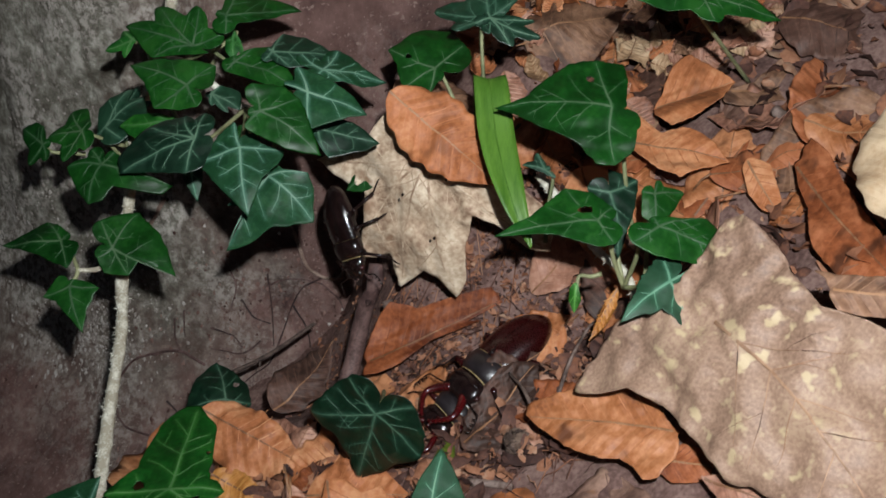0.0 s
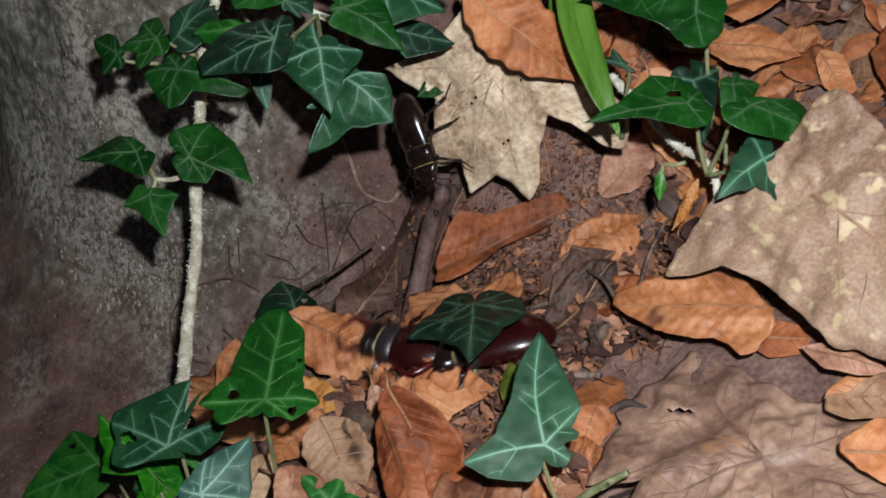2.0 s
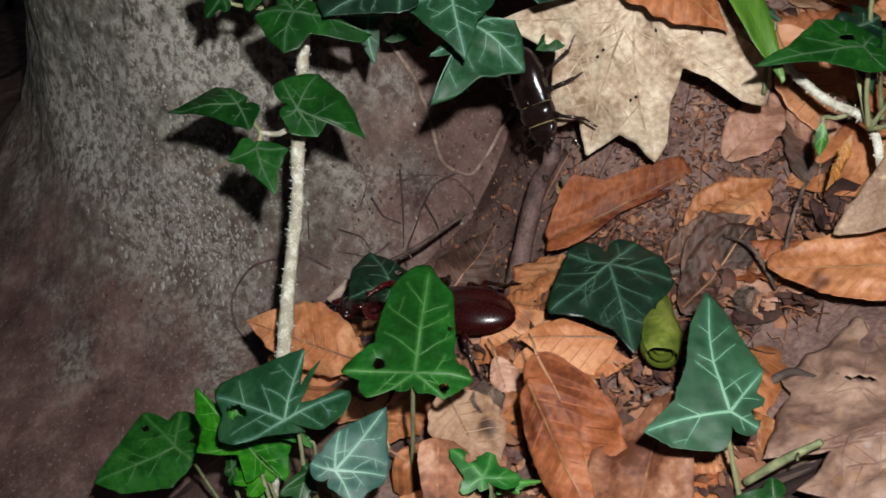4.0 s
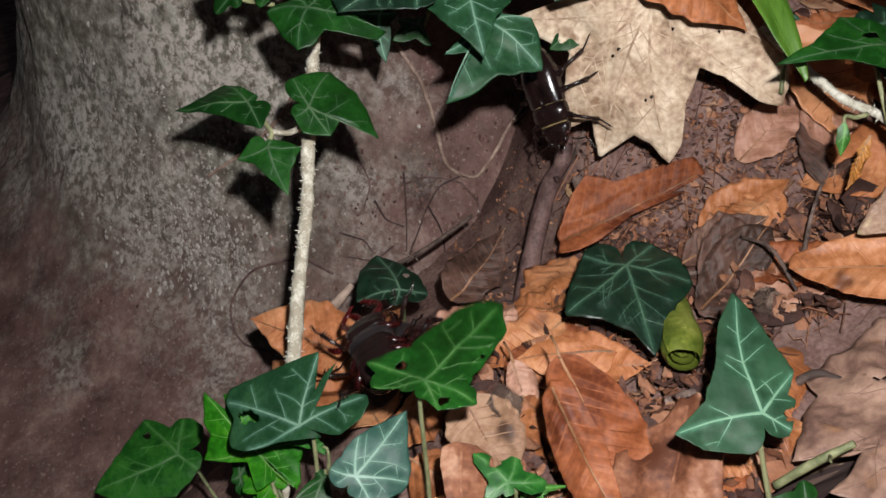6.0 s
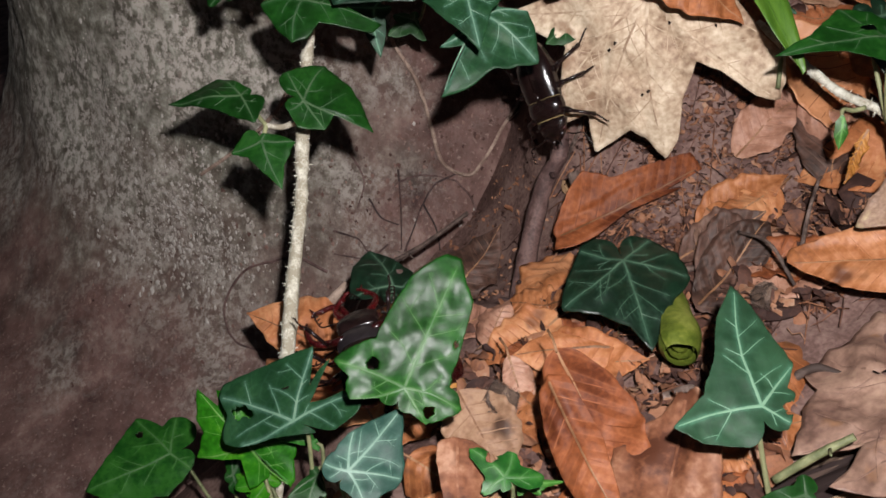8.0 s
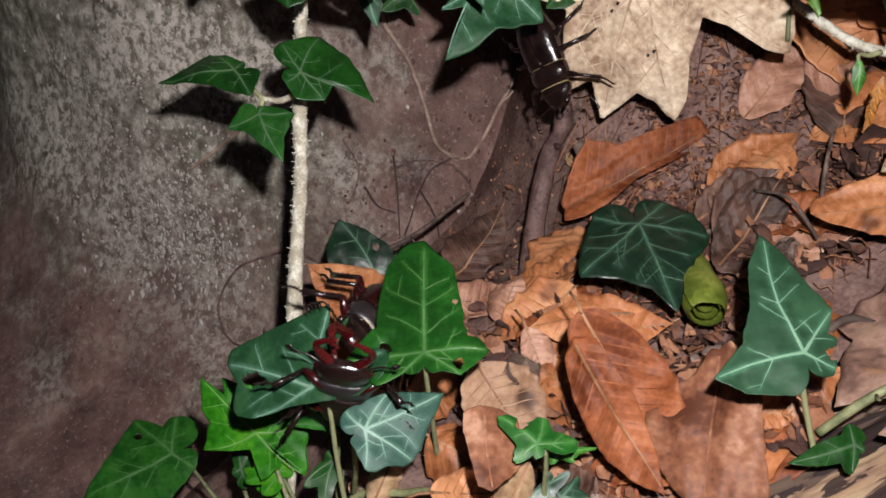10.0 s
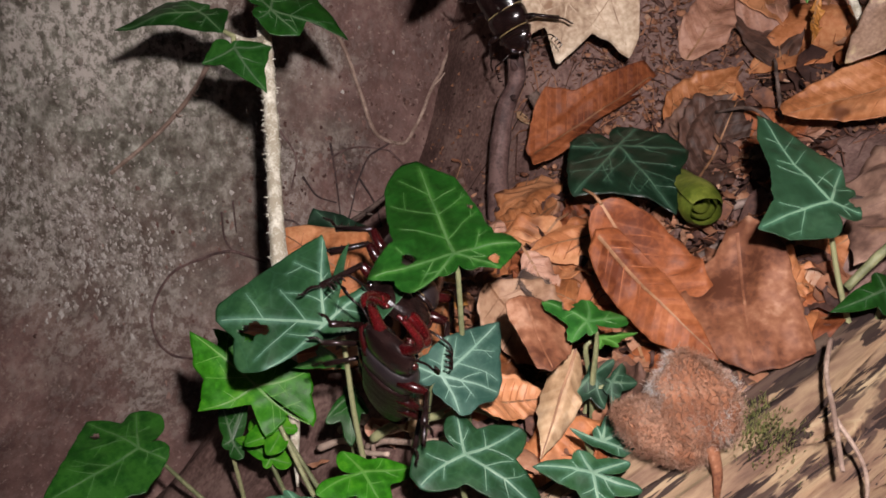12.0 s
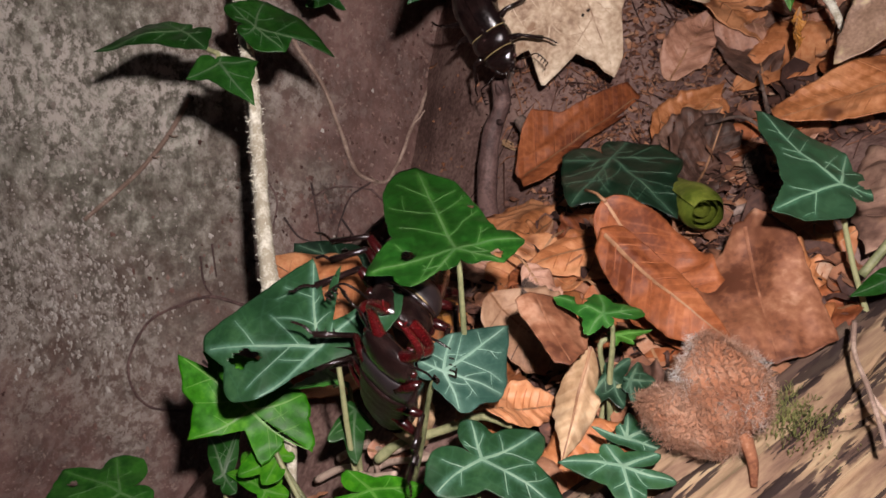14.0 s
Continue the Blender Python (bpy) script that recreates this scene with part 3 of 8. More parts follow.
def ivy_leaf(spec, parent=None, name="leaf", cup=0.12, bend=0.15, wave=0.0013, holes=(), stalk=None, label="", teeth=0.035, dent=0.36, side_dent=None, notch_round=0.55):
    """One ivy leaf with its veins, and a stalk from its notch to the place `stalk` (millimetres)."""
    seed = random.uniform(0, 50)
    base, tip = Vector(spec["base"]), Vector(spec["tip"])
    length = (tip - base).length * MM
    tips = [(0, length)] + [(q[0] * MM, q[1] * MM, *q[2:]) for q in spec["lobes"]]
    angles = [(math.atan2(q[1], q[0]) + math.pi / 2) % (2 * math.pi) for q in tips]
    for sign, free in ((1, min(angles)), (-1, 2 * math.pi - max(angles))):
        if free > radians(80):
            r = 0.5 * min(math.hypot(*t[:2]) for t in tips)
            a = radians(48)
            tips.append((sign * r * math.sin(a), -r * math.cos(a)))
    m = frame_of(spec["base"], spec["tip"], spec["normal"])

    def height(x, y):
        return bowed(x, y, length, cup, bend, wave, seed)

    holes = [(x * MM, y * MM, r * MM) for x, y, r in holes]
    radius = polar_outline(tips, 0.10 * length, dent, teeth, seed, side_dent, notch_round)
    look_name = spec["look"]
    blade = part(name, lobed_sheet(radius, length, height, holes, 36 if holes else 17, 236 if holes else 112), IVY_LOOKS[look_name], parent, label)
    blade.matrix_basis = m
    veins, lines = lobed_veins(tips, radius, height, 0.00078, holes, 1)
    mark_veins(blade.data, lines, 0.0008)
    part("vein_network", veins, VEIN_LOOKS[look_name], blade, "pale branching veins")
    if stalk is not None:
        inv = m.inverted()
        s = inv @ (Vector(stalk) * MM)
        low = min(height(0, 0), height(0, 0.0015), 0)
        p = [Vector((0, 0.001, low - 0.0014)), Vector((0, -0.003, low - 0.0028)), s * 0.5 + Vector((0, -0.001, -0.002)), s]
        line = smooth_path(p, 5)
        part("petiole", tube(line, taper(0.00055, 0.0008, len(line)), 7), PETIOLE, blade)
    return blade


def beech_leaf(spec, name="dead_beech_leaf", label="", cup=None, bend=None, fold=0.0, tooth=0.03):
    """A dry beech leaf: oval, ribbed across, with a midrib; curled as dry leaves are."""
    seed = random.uniform(0, 50)
    base, tip = Vector(spec["base"]), Vector(spec["tip"])
    length = (tip - base).length * MM
    half = spec["half"] * MM if spec.get("slim") else max(spec["half"] * MM, 0.26 * length)
    half = min(half, 0.46 * length)
    tooth = 0.012 if spec["look"] == "smooth" else tooth
    cup_given = cup is not None
    cup = random.choice((-1, 1, 1)) * random.uniform(0.15, 0.65) if cup is None else cup
    bend = random.uniform(-0.5, 0.6) if bend is None else bend
    twist = random.uniform(-0.35, 0.35)
    lean = random.uniform(-0.12, 0.12)
    creases = []
    if "crease" in spec or random.random() < 0.75:
        for _ in range(random.choice((1, 2))):
            a = random.uniform(0, 2 * math.pi)
            creases.append((math.cos(a), math.sin(a), random.uniform(0.15, 0.6) * half, random.uniform(0.25, 0.8) * random.choice((-1, 1))))
    if cup_given:
        creases = []
    nu, nv = 56, 14

    def width(u):
        w = math.sin(math.pi * u ** 0.85) ** (0.62 + 0.5 * u * u) if 0 < u < 1 else 0.0
        return half * w * (1 + tooth * math.sin(u * 44 + seed) + 0.12 * noise.noise(Vector((u * 5, seed, 2))))

    def height(x, y):
        u = y / length
        rib = (0.00006 if spec["look"] == "smooth" else 0.0002) * math.sin((u * 16 - abs(x) / half * 2.2) * math.pi) * min(1, abs(x) / (0.25 * half))
        z = bowed(x, y - length * 0.5, length, cup, bend, 0.0026, seed) + rib + twist * x * (u - 0.5)
        for ca, sa, off, slope in creases:
            z += slope * max(0.0, ca * x + sa * (y - 0.5 * length) - off)
        edge = max(0.0, abs(x) / half - 0.55)
        return z + fold * abs(x) + 0.011 * edge * noise.noise(Vector((u * 7, math.copysign(3, x) + seed, 0.5)))

    verts, faces = [], []
    for i in range(nu + 1):
        u = i / nu
        w = max(width(u), 0.0003)
        for j in range(-nv // 2, nv // 2 + 1):
            x = w * j / (nv / 2)
            verts.append((x + lean * length * math.sin(math.pi * u) * 0.5, u * length, height(x, u * length)))
    n = nv + 1
    for i in range(nu):
        for j in range(nv):
            faces.append((i * n + j, i * n + j + 1, (i + 1) * n + j + 1, (i + 1) * n + j))
    leaf = part(name, thick(verts, faces, 0.00022), DEAD_LOOKS[spec["look"]])
    leaf.matrix_basis = frame_of(spec["base"], spec["tip"], spec["normal"])
    part("midrib", ribbon([Vector((0, length * k / 16)) for k in range(17)], 0.0008, 0.0003, height), DEAD_LOOKS["smooth"] if spec["look"] == "smooth" else DEAD_VEIN, leaf)
    side = []
    for k in range(1, 8) if abs(cup) < 1 and spec["look"] != "smooth" else ():
        for s in (-1, 1):
            u0 = 0.06 + k * 0.1 + random.uniform(-0.015, 0.015)
            line = [Vector((s * half * 0.92 * q, length * (u0 + 0.13 * q))) for q in [i / 6 for i in range(7)]]
            line = [p for p in line if abs(p.x) < 0.93 * width(min(0.999, p.y / length))]
            if len(line) > 2:
                side.append(ribbon(line, 0.0004, 0.0002, height, 0.00026))
    if side:
        part("vein_network", joined(*side), DEAD_LOOKS[spec["look"]], leaf)
    if random.random() < 0.4:
        part("petiole", tube([(0, 0.001, height(0, 0)), (0, -0.003, height(0, 0) - 0.0006), (0.001, -0.007, height(0, 0) - 0.0022)], [0.0005, 0.0004, 0.0004], 6), DEAD_VEIN, leaf)
    tagged(leaf, label or DEAD_LABELS[spec["look"]], "leaf", "dead leaves on the ground")
    return leaf


def maple_leaf(spec, material, label, vein=None, cup=0.1, bend=0.1, wave=0.003, holes=(), teeth=0.12, dent=0.38, name="dead_maple_leaf", notch=0.2, specks=(), rib=0.0010, notch_round=0.55):
    seed = random.uniform(0, 50)
    length = (Vector(spec["tip"]) - Vector(spec["base"])).length * MM
    tips = [(0, length)] + [(q[0] * MM, q[1] * MM, *q[2:]) for q in spec["lobes"]]

    def height(x, y):
        return bowed(x, y, length, cup, bend, wave, seed)

    holes = [(x * MM, y * MM, r * MM) for x, y, r in holes]
    radius = polar_outline(tips, notch * length, dent, teeth, seed, notch_round=notch_round)
    leaf = part(name, lobed_sheet(radius, length, height, holes, 24, 260, 0.0003), material)
    leaf.matrix_basis = frame_of(spec["base"], spec["tip"], spec["normal"])
    for x, y in specks:
        bead = [Vector((x * MM + 0.0004 * math.cos(a) + random.gauss(0, 0.0002), y * MM + 0.0004 * math.sin(a), 0)) for a in (0, 1.6, 3.1, 4.7)]
        part("dropping", tube([v + Vector((0, 0, height(v.x, v.y) + 0.0003)) for v in bead], [0.0003, 0.0005, 0.0005, 0.0002], 6), SHELL_BLACK, leaf, "tiny black speck")
    part("vein_network", lobed_veins(tips, radius, height, rib, holes, 2, lift=0.0004)[0], vein or DEAD_VEIN, leaf)
    return tagged(leaf, label, "leaf", "dead leaves on the ground")


def dry_leaf(spec, middle=0.0):
    """A dry leaf of uneven outline, wrinkled lengthwise, with midrib and side veins; middle: how far its middle lies from its stalk end."""
    seed = random.uniform(0, 50)
    length = (Vector(spec["tip"]) - Vector(spec["base"])).length * MM
    tips = [(0, length)] + [(x * MM, y * MM, 0) for x, y, _ in spec["lobes"]]
    cup, fold, crumple = spec.get("cup", 0.12), spec.get("fold", 0.0), spec.get("crumple", 0.0012)
    across, along = spec.get("wrinkle", (150, 40))

    def height(x, y):
        q = Vector((x * across + seed, y * along, seed))
        z = bowed(x, y, 2 * length, cup, 0.08, 0.0012, seed) + fold * abs(x)
        return z + crumple * noise.noise(q) + 0.4 * crumple * noise.noise(q * 2.3)

    radius = polar_outline(tips, spec["notch"] * length, 0.0, 0.035, seed, notch_round=0.0)
    leaf = part("dead_beech_leaf", lobed_sheet(radius, length, height, (), 22, 180, 0.00025), DEAD_LOOKS[spec["look"]])
    leaf.matrix_basis = frame_of(spec["base"], spec["tip"], spec["normal"])
    back = radius(0.0)
    rib = [Vector((0.02 * length * math.sin(4 * u), -0.92 * back + (0.92 * back + 0.92 * length) * u)) for u in [k / 20 for k in range(21)]]
    tone = DEAD_LOOKS["smooth"] if spec["look"] == "smooth" else DEAD_VEIN
    part("midrib", ribbon(rib, 0.0009, 0.0003, height, 0.0003), tone, leaf)
    side = []
    for k in range(2, 18, 3) if spec["look"] != "smooth" else ():
        for sign in (-1, 1):
            a, line = rib[k], []
            for q in [i / 9 for i in range(10)]:
                v = a + Vector((sign * 0.9 * length * q, 0.75 * length * q))
                if v.length > 0.93 * radius(math.atan2(v.x, -v.y)):
                    break
                line.append(v)
            if len(line) > 2:
                side.append(ribbon(line, 0.00035, 0.0002, height, 0.00028))
    if side:
        part("vein_network", joined(*side), DEAD_LOOKS[spec["look"]], leaf)
    if middle:
        for ob in [leaf, *leaf.children]:
            ob.data.transform(Matrix.Translation((0, middle, 0)))
    return tagged(leaf, spec.get("label") or DEAD_LABELS[spec["look"]], "leaf", "dead leaves on the ground")


DEAD_LABELS = {
    "orange": "dry orange-brown beech leaf lying curled on the ground",
    "rust": "dry reddish-brown beech leaf lying on the ground",
    "smooth": "broad smooth reddish-brown beech leaf beside the log",
    "brown": "dull brown dry beech leaf lying on the ground",
    "dark": "dark brown rotting beech leaf lying on the ground",
    "pink": "faded pinkish-brown dry beech leaf on the ground",
    "pale": "pale tan dry leaf curled on the ground",
    "amber": "light orange dry beech leaf curled on the ground",
    "yellow": "yellow-orange dry beech leaf on the ground",
}

# where the leaves stand: stalk end and tip in millimetres, the way they face, the side lobes
IVY, DEAD = {}, {}
IVY["C1"] = dict(base=(-82.3, 284.5, 112.5), tip=(-109.5, 297.3, 116.8), normal=(-0.15, -0.59, 0.79), lobes=[(10.1, 20.8), (14.2, 5.9), (7.7, -7.9), (-0.7, -7.1, 0), (-8.4, 12.1), (-4.9, 19.9, 0)], look="green")
IVY["C2"] = dict(base=(-82.0, 270.1, 105.0), tip=(-104.3, 281.7, 109.1), normal=(-0.10, -0.50, 0.86), lobes=[(-4.4, 15.2, 0), (-8.0, 9.8, 0), (-11.6, 5.8), (-8.7, -1.6, 0), (-5.4, -7.8), (3.7, -8.2, 0), (11.2, -3.6), (6.8, 11.7, 0), (4.7, 18.3, 0)], look="green")
IVY["C3"] = dict(base=(-71.0, 289.4, 120.2), tip=(-47.6, 298.5, 121.7), normal=(0.10, -0.40, 0.91), lobes=[(-17, 8), (7, -2)], look="green")
IVY["C4"] = dict(base=(-40.5, 288.1, 101.9), tip=(-18.8, 288.4, 99.7), normal=(0.10, -0.30, 0.95), lobes=[(-12.2, 4.3), (-9.8, 8.8, 0), (-3.9, 14.6, 0), (4.7, 13.3, 0), (3.9, 6.6), (7.5, -4.3), (-7.5, -8.8)], look="slate")
IVY["C5"] = dict(base=(-44.0, 273.6, 100.4), tip=(-25.0, 267.9, 97.2), normal=(0.00, -0.49, 0.87), lobes=[(-8.7, -7.3), (-8.8, 1.3, 0), (-6.8, 8.1, 0), (-4.8, 13.9, 0), (4.2, 14.6, 0), (8.3, 9.4, 0), (11.5, 4.8), (6.3, -1.3, 0), (-0.5, -8.6)], look="slate")
IVY["C6"] = dict(base=(-57.6, 261.3, 100.4), tip=(-38.1, 251.8, 90.9), normal=(0.10, -0.60, 0.80), lobes=[(-6.1, -7.4), (-11.7, -0.0, 0), (-11.4, 6.9), (-5.6, 15.6, 0), (5.1, 14.9, 0), (6.4, 7.1, 0), (7.6, -0.3)], look="green")
IVY["C7"] = dict(base=(-58.0, 293.6, 106.2), tip=(-35.7, 296.9, 105.3), normal=(0.10, -0.40, 0.91), lobes=[(-9.6, 3.7), (-6.8, 12.3, 0), (5.5, 14.6, 0), (6.8, 6.0)], look="dark")
IVY["C8"] = dict(base=(-80.4, 263.8, 89.1), tip=(-105.3, 255.9, 82.9), normal=(-0.10, -0.40, 0.91), lobes=[(8.1, 26.0, 0), (14.6, 14.2), (13.9, 5.6, 0), (12.5, 1.6), (9.1, -5.4), (-3.6, -4.9, 0), (-11.0, 0.6, 0), (-11.2, 6.3), (-4.9, 17.1, 0)], look="dark")
IVY["C9"] = dict(base=(-66.4, 264.6, 85.1), tip=(-62.5, 244.6, 73.2), normal=(0.00, -0.51, 0.86), lobes=[(-14.0, 2.4), (-11.4, 6.9, 0), (-6.4, 11.3, 0), (5.7, 15.6, 0), (10.7, 8.5, 0), (14.3, 1.9), (7.0, -6.0, 0), (1.1, -9.8), (-6.6, -1.5, 0)], look="slate")
IVY["C10"] = dict(base=(-59.1, 268.1, 72.4), tip=(-73.4, 249.7, 56.0), normal=(-0.13, -0.60, 0.79), lobes=[(7.8, 15.6), (0.6, 11.4, 0), (-3.0, -4.3, 0), (-10.9, -7.7), (-15.5, -3.9, 0), (-21.8, 5.9), (-10.8, 14.4, 0), (-5.4, 23.6, 0)], look="slate")
IVY["C11"] = dict(base=(-138.1, 279.8, 78.1), tip=(-150.1, 290.2, 80.2), normal=(-0.30, -0.51, 0.81), lobes=[(4.6, 13.0, 0), (5.1, 6.4), (-3.5, -5.5), (-8.8, 0.6)], look="green")
IVY["C12"] = dict(base=(-123.5, 279.9, 83.3), tip=(-137.7, 281.8, 81.0), normal=(-0.20, -0.40, 0.90), lobes=[(5.1, 9.1, 0), (11.3, 8.7), (11.3, 1.6, 0), (3.9, -2.1), (-7.0, -3.0), (-10.9, 5.4)], look="green")
IVY["C13"] = dict(base=(-114.3, 267.0, 77.8), tip=(-117.4, 254.8, 70.4), normal=(-0.10, -0.50, 0.86), lobes=[(12.8, 2.4), (6.1, 9.6, 0), (-4.2, 12.3, 0), (-6.7, 6.6, 0), (-13.2, 6.6, 0), (-22.7, 4.9, 0), (-23.9, 1.3), (-14.8, -0.1, 0), (-3.1, -5.3), (5.9, -5.3)], look="green")
IVY["C14"] = dict(base=(-104.9, 294.6, 110.3), tip=(-116.6, 295.9, 106.7), normal=(-0.30, -0.51, 0.81), lobes=[(6, 5), (-6, 3)], look="bright")
IVY["C15"] = dict(base=(-115.8, 295.5, 76.7), tip=(-111.3, 306.0, 88.4), normal=(-0.46, -0.57, 0.68), lobes=[(-17, 6), (8, 11)], look="dark")
IVY["C16"] = dict(base=(-71.4, 294.2, 102.7), tip=(-48.1, 282.7, 98.8), normal=(-0.10, -0.50, 0.86), lobes=[(4.7, -1.0), (-8.2, 2.6), (-12.7, 8.4, 0), (-5.5, 17.4, 0), (3.8, 15.0, 0), (4.0, 3.7, 0)], look="green")
IVY["C17"] = dict(base=(-42.6, 278.5, 84.9), tip=(-21.8, 275.2, 83.0), normal=(0.00, -0.51, 0.86), lobes=[(-5.2, 3.3), (-5.5, 11.2, 0), (4.7, 16.4, 0), (9.5, 5.8)], look="dark")
IVY["C18"] = dict(base=(-118.4, 287.1, 81.1), tip=(-112.5, 301.0, 90.7), normal=(-0.20, -0.50, 0.84), lobes=[(7.2, 15.8), (14.1, 6.6, 0), (8.8, -2.7), (-1.5, -3.8), (-7.0, 6.8, 0)], look="dark")
IVY["C19"] = dict(base=(-80.8, 293.6, 90.9), tip=(-70.4, 288.6, 88.0), normal=(0.00, -0.50, 0.86), lobes=[(-4.4, 0.5), (-5.8, 7.9, 0), (3.4, 8.4), (4.1, 2.2)], look="dark")
IVY["C20"] = dict(base=(-72.5, 303.9, 108.6), tip=(-72.0, 294.6, 103.2), normal=(0.00, -0.50, 0.86), lobes=[(2.8, 2.3), (-3.8, 8.6), (2.9, 7.1, 0)], look="bright")
IVY["C21"] = dict(base=(-69.0, 280.2, 79.2), tip=(-75.4, 285.2, 82.1), normal=(0.00, -0.50, 0.86), lobes=[(-4.3, 8.2, 0), (-7.0, 3.8), (4.8, 6.6), (5.6, -1.1), (1.3, -4.2)], look="green")
IVY["C22"] = dict(base=(-93.8, 282.7, 85.6), tip=(-112.2, 282.7, 85.6), normal=(0.00, -0.50, 0.86), lobes=[(3.9, 14.1, 0), (3.4, 6.3), (-4.5, -0.6), (-6.8, 10.7, 0)], look="lush")
IVY["S1"] = dict(base=(-115.3, 261.8, 47.5), tip=(-92.9, 255.5, 41.2), normal=(0.10, -0.50, 0.86), lobes=[(-7.9, -8.9), (-12.6, -4.1, 0), (-16.5, 0.8), (-11.3, 12.5, 0), (0.5, 11.0, 0), (7.0, 9.8), (9.2, 1.8, 0), (5.6, -2.8)], look="green")
IVY["S2"] = dict(base=(-127.9, 249.6, 40.0), tip=(-121.6, 235.1, 32.3), normal=(-0.10, -0.50, 0.86), lobes=[(10.2, -0.4), (4.9, -4.1, 0), (-5.4, 0.1, 0), (-9.2, 4.4), (-3.5, 10.5, 0), (6.0, 3.4, 0)], look="green")
IVY["S3"] = dict(base=(-135.4, 267.4, 46.7), tip=(-160.1, 270.3, 45.1), normal=(-0.10, -0.30, 0.95), lobes=[(4.8, 15.7, 0), (9.9, 9.6), (7.1, 3.1, 0), (-5.0, -8.1, 0), (-11.4, -6.1), (-7.0, 4.2, 0)], look="green")
IVY["S5"] = dict(base=(-92.6, 297.0, 63.9), tip=(-90.4, 285.4, 52.0), normal=(0.10, -0.70, 0.70), lobes=[(10, -2), (-6, -0)], look="teal")
IVY["S6"] = dict(base=(-77.9, 322.6, 49.8), tip=(-87.5, 317.8, 46.3), normal=(0.10, -0.70, 0.70), lobes=[(6, 5), (-9, -0)], look="green")
IVY["R1"] = dict(base=(50.7, 249.7, 107.1), tip=(16.4, 253.1, 108.8), normal=(0.00, -0.45, 0.89), lobes=[(2.9, 26.2, 0), (9.5, 21.4, 0), (17.1, 13.1, 0), (19.9, 5.4), (18.9, -3.4, 0), (11.3, -4.9, 0), (2.6, -4.2, 0), (-7.5, -7.5, 0), (-13.6, -7.2, 0), (-19.2, -1.6), (-18.9, 4.1, 0), (-13.3, 8.5, 0), (-7.5, 20.4, 0)], look="green")
IVY["R2"] = dict(base=(45.6, 226.0, 82.1), tip=(14.7, 223.1, 81.0), normal=(0.00, -0.36, 0.93), lobes=[(5.0, 19.1, 0), (11.5, 10.3, 0), (14.5, 7.3), (10.4, -0.7, 0), (4.7, -5.5), (-8.4, -3.3), (-9.1, 1.4, 0), (-3.1, 13.7, 0)], look="green")
IVY["R2b"] = dict(base=(52.3, 245.0, 80.2), tip=(54.1, 226.7, 69.4), normal=(0.10, -0.50, 0.86), lobes=[(6.9, -2.2), (-0.4, -7.7, 0), (-10.4, -4.7), (-7.1, 6.2, 0), (-4.3, 12.0, 0), (4.6, 11.6, 0)], look="dark")
IVY["R3"] = dict(base=(69.6, 257.4, 71.6), tip=(69.4, 248.0, 66.2), normal=(0.10, -0.50, 0.86), lobes=[(4.3, -0.8), (-1.8, -5.4), (-11.4, -2.9), (-6.6, 4.8, 0), (4.4, 7.2, 0)], look="green")
IVY["R4"] = dict(base=(61.8, 219.1, 84.1), tip=(82.5, 212.1, 78.8), normal=(0.10, -0.40, 0.91), lobes=[(-6.0, 4.4, 0), (-12.0, 12.9), (-9.0, 17.1, 0), (-2.5, 16.9, 0), (5.9, 12.5, 0), (9.1, 2.5, 0), (8.4, -5.6)], look="green")
IVY["R5"] = dict(base=(64.8, 209.2, 71.9), tip=(50.4, 198.0, 68.5), normal=(0.10, -0.40, 0.91), lobes=[(9, -6), (-3, -16), (-8, -9, 0), (-4.5, -1, 0), (-14, 4), (-5, 8, 0), (6, 6, 0)], look="teal")
IVY["F1"] = dict(base=(-24.1, 291.5, 61.0), tip=(-35.5, 285.9, 56.9), normal=(0.00, -0.60, 0.80), lobes=[(3, 3, 0), (3, 9, 0), (-5, 4, 0), (-4, 9, 0)], look="green")
IVY["F2"] = dict(base=(41.6, 227.5, 56.7), tip=(40.5, 222.7, 49.3), normal=(-0.33, -0.77, 0.55), lobes=[(2, 5, 0), (-2, 4, 0), (2, 1, 0)], look="fresh")
IVY["R6"] = dict(base=(-2.7, 294.0, 100.7), tip=(-19.3, 301.8, 105.3), normal=(0.00, -0.51, 0.86), lobes=[(-12.2, 6.0), (-11.1, -3.3), (-4.4, -3.5, 0), (13.8, -4.1), (17.1, 3.7, 0), (12.5, 12.5, 0), (-5.1, 12.3, 0)], look="green")
IVY["R7"] = dict(base=(15.0, 289.4, 120.2), tip=(27.4, 299.4, 126.1), normal=(0.00, -0.51, 0.86), lobes=[(-14, -12), (-3, -13), (-16, 14)], look="dark")
IVY["R8"] = dict(base=(15.5, 289.1, 119.9), tip=(32.3, 283.6, 116.7), normal=(0.00, -0.51, 0.86), lobes=[(7, 10), (-6, 14)], look="dark")
IVY["R9"] = dict(base=(78.7, 274.0, 133.2), tip=(102.9, 267.5, 130.3), normal=(0.00, -0.41, 0.91), lobes=[(9, -24), (9, 6), (-17, -3)], look="green")
IVY["R10"] = dict(base=(34.0, 265.1, 76.8), tip=(26.6, 266.9, 77.9), normal=(0.00, -0.51, 0.86), lobes=[(6, 4), (-2, -4)], look="dark")
IVY["H"] = dict(base=(-15.6, 228.9, 6.4), tip=(-14.5, 195.0, 2.3), normal=(-0.19, -0.25, 0.95), lobes=[(-18.7, 10.6), (-16.9, -0.4, 0), (-10.8, -8.2), (-11.7, 17.4, 0), (-4.3, 28.6, 0), (4.3, 25.2, 0), (11.2, 18.0, 0), (23.2, 13.9), (18.2, 0.6, 0), (12.6, -8.6)], look="dark")
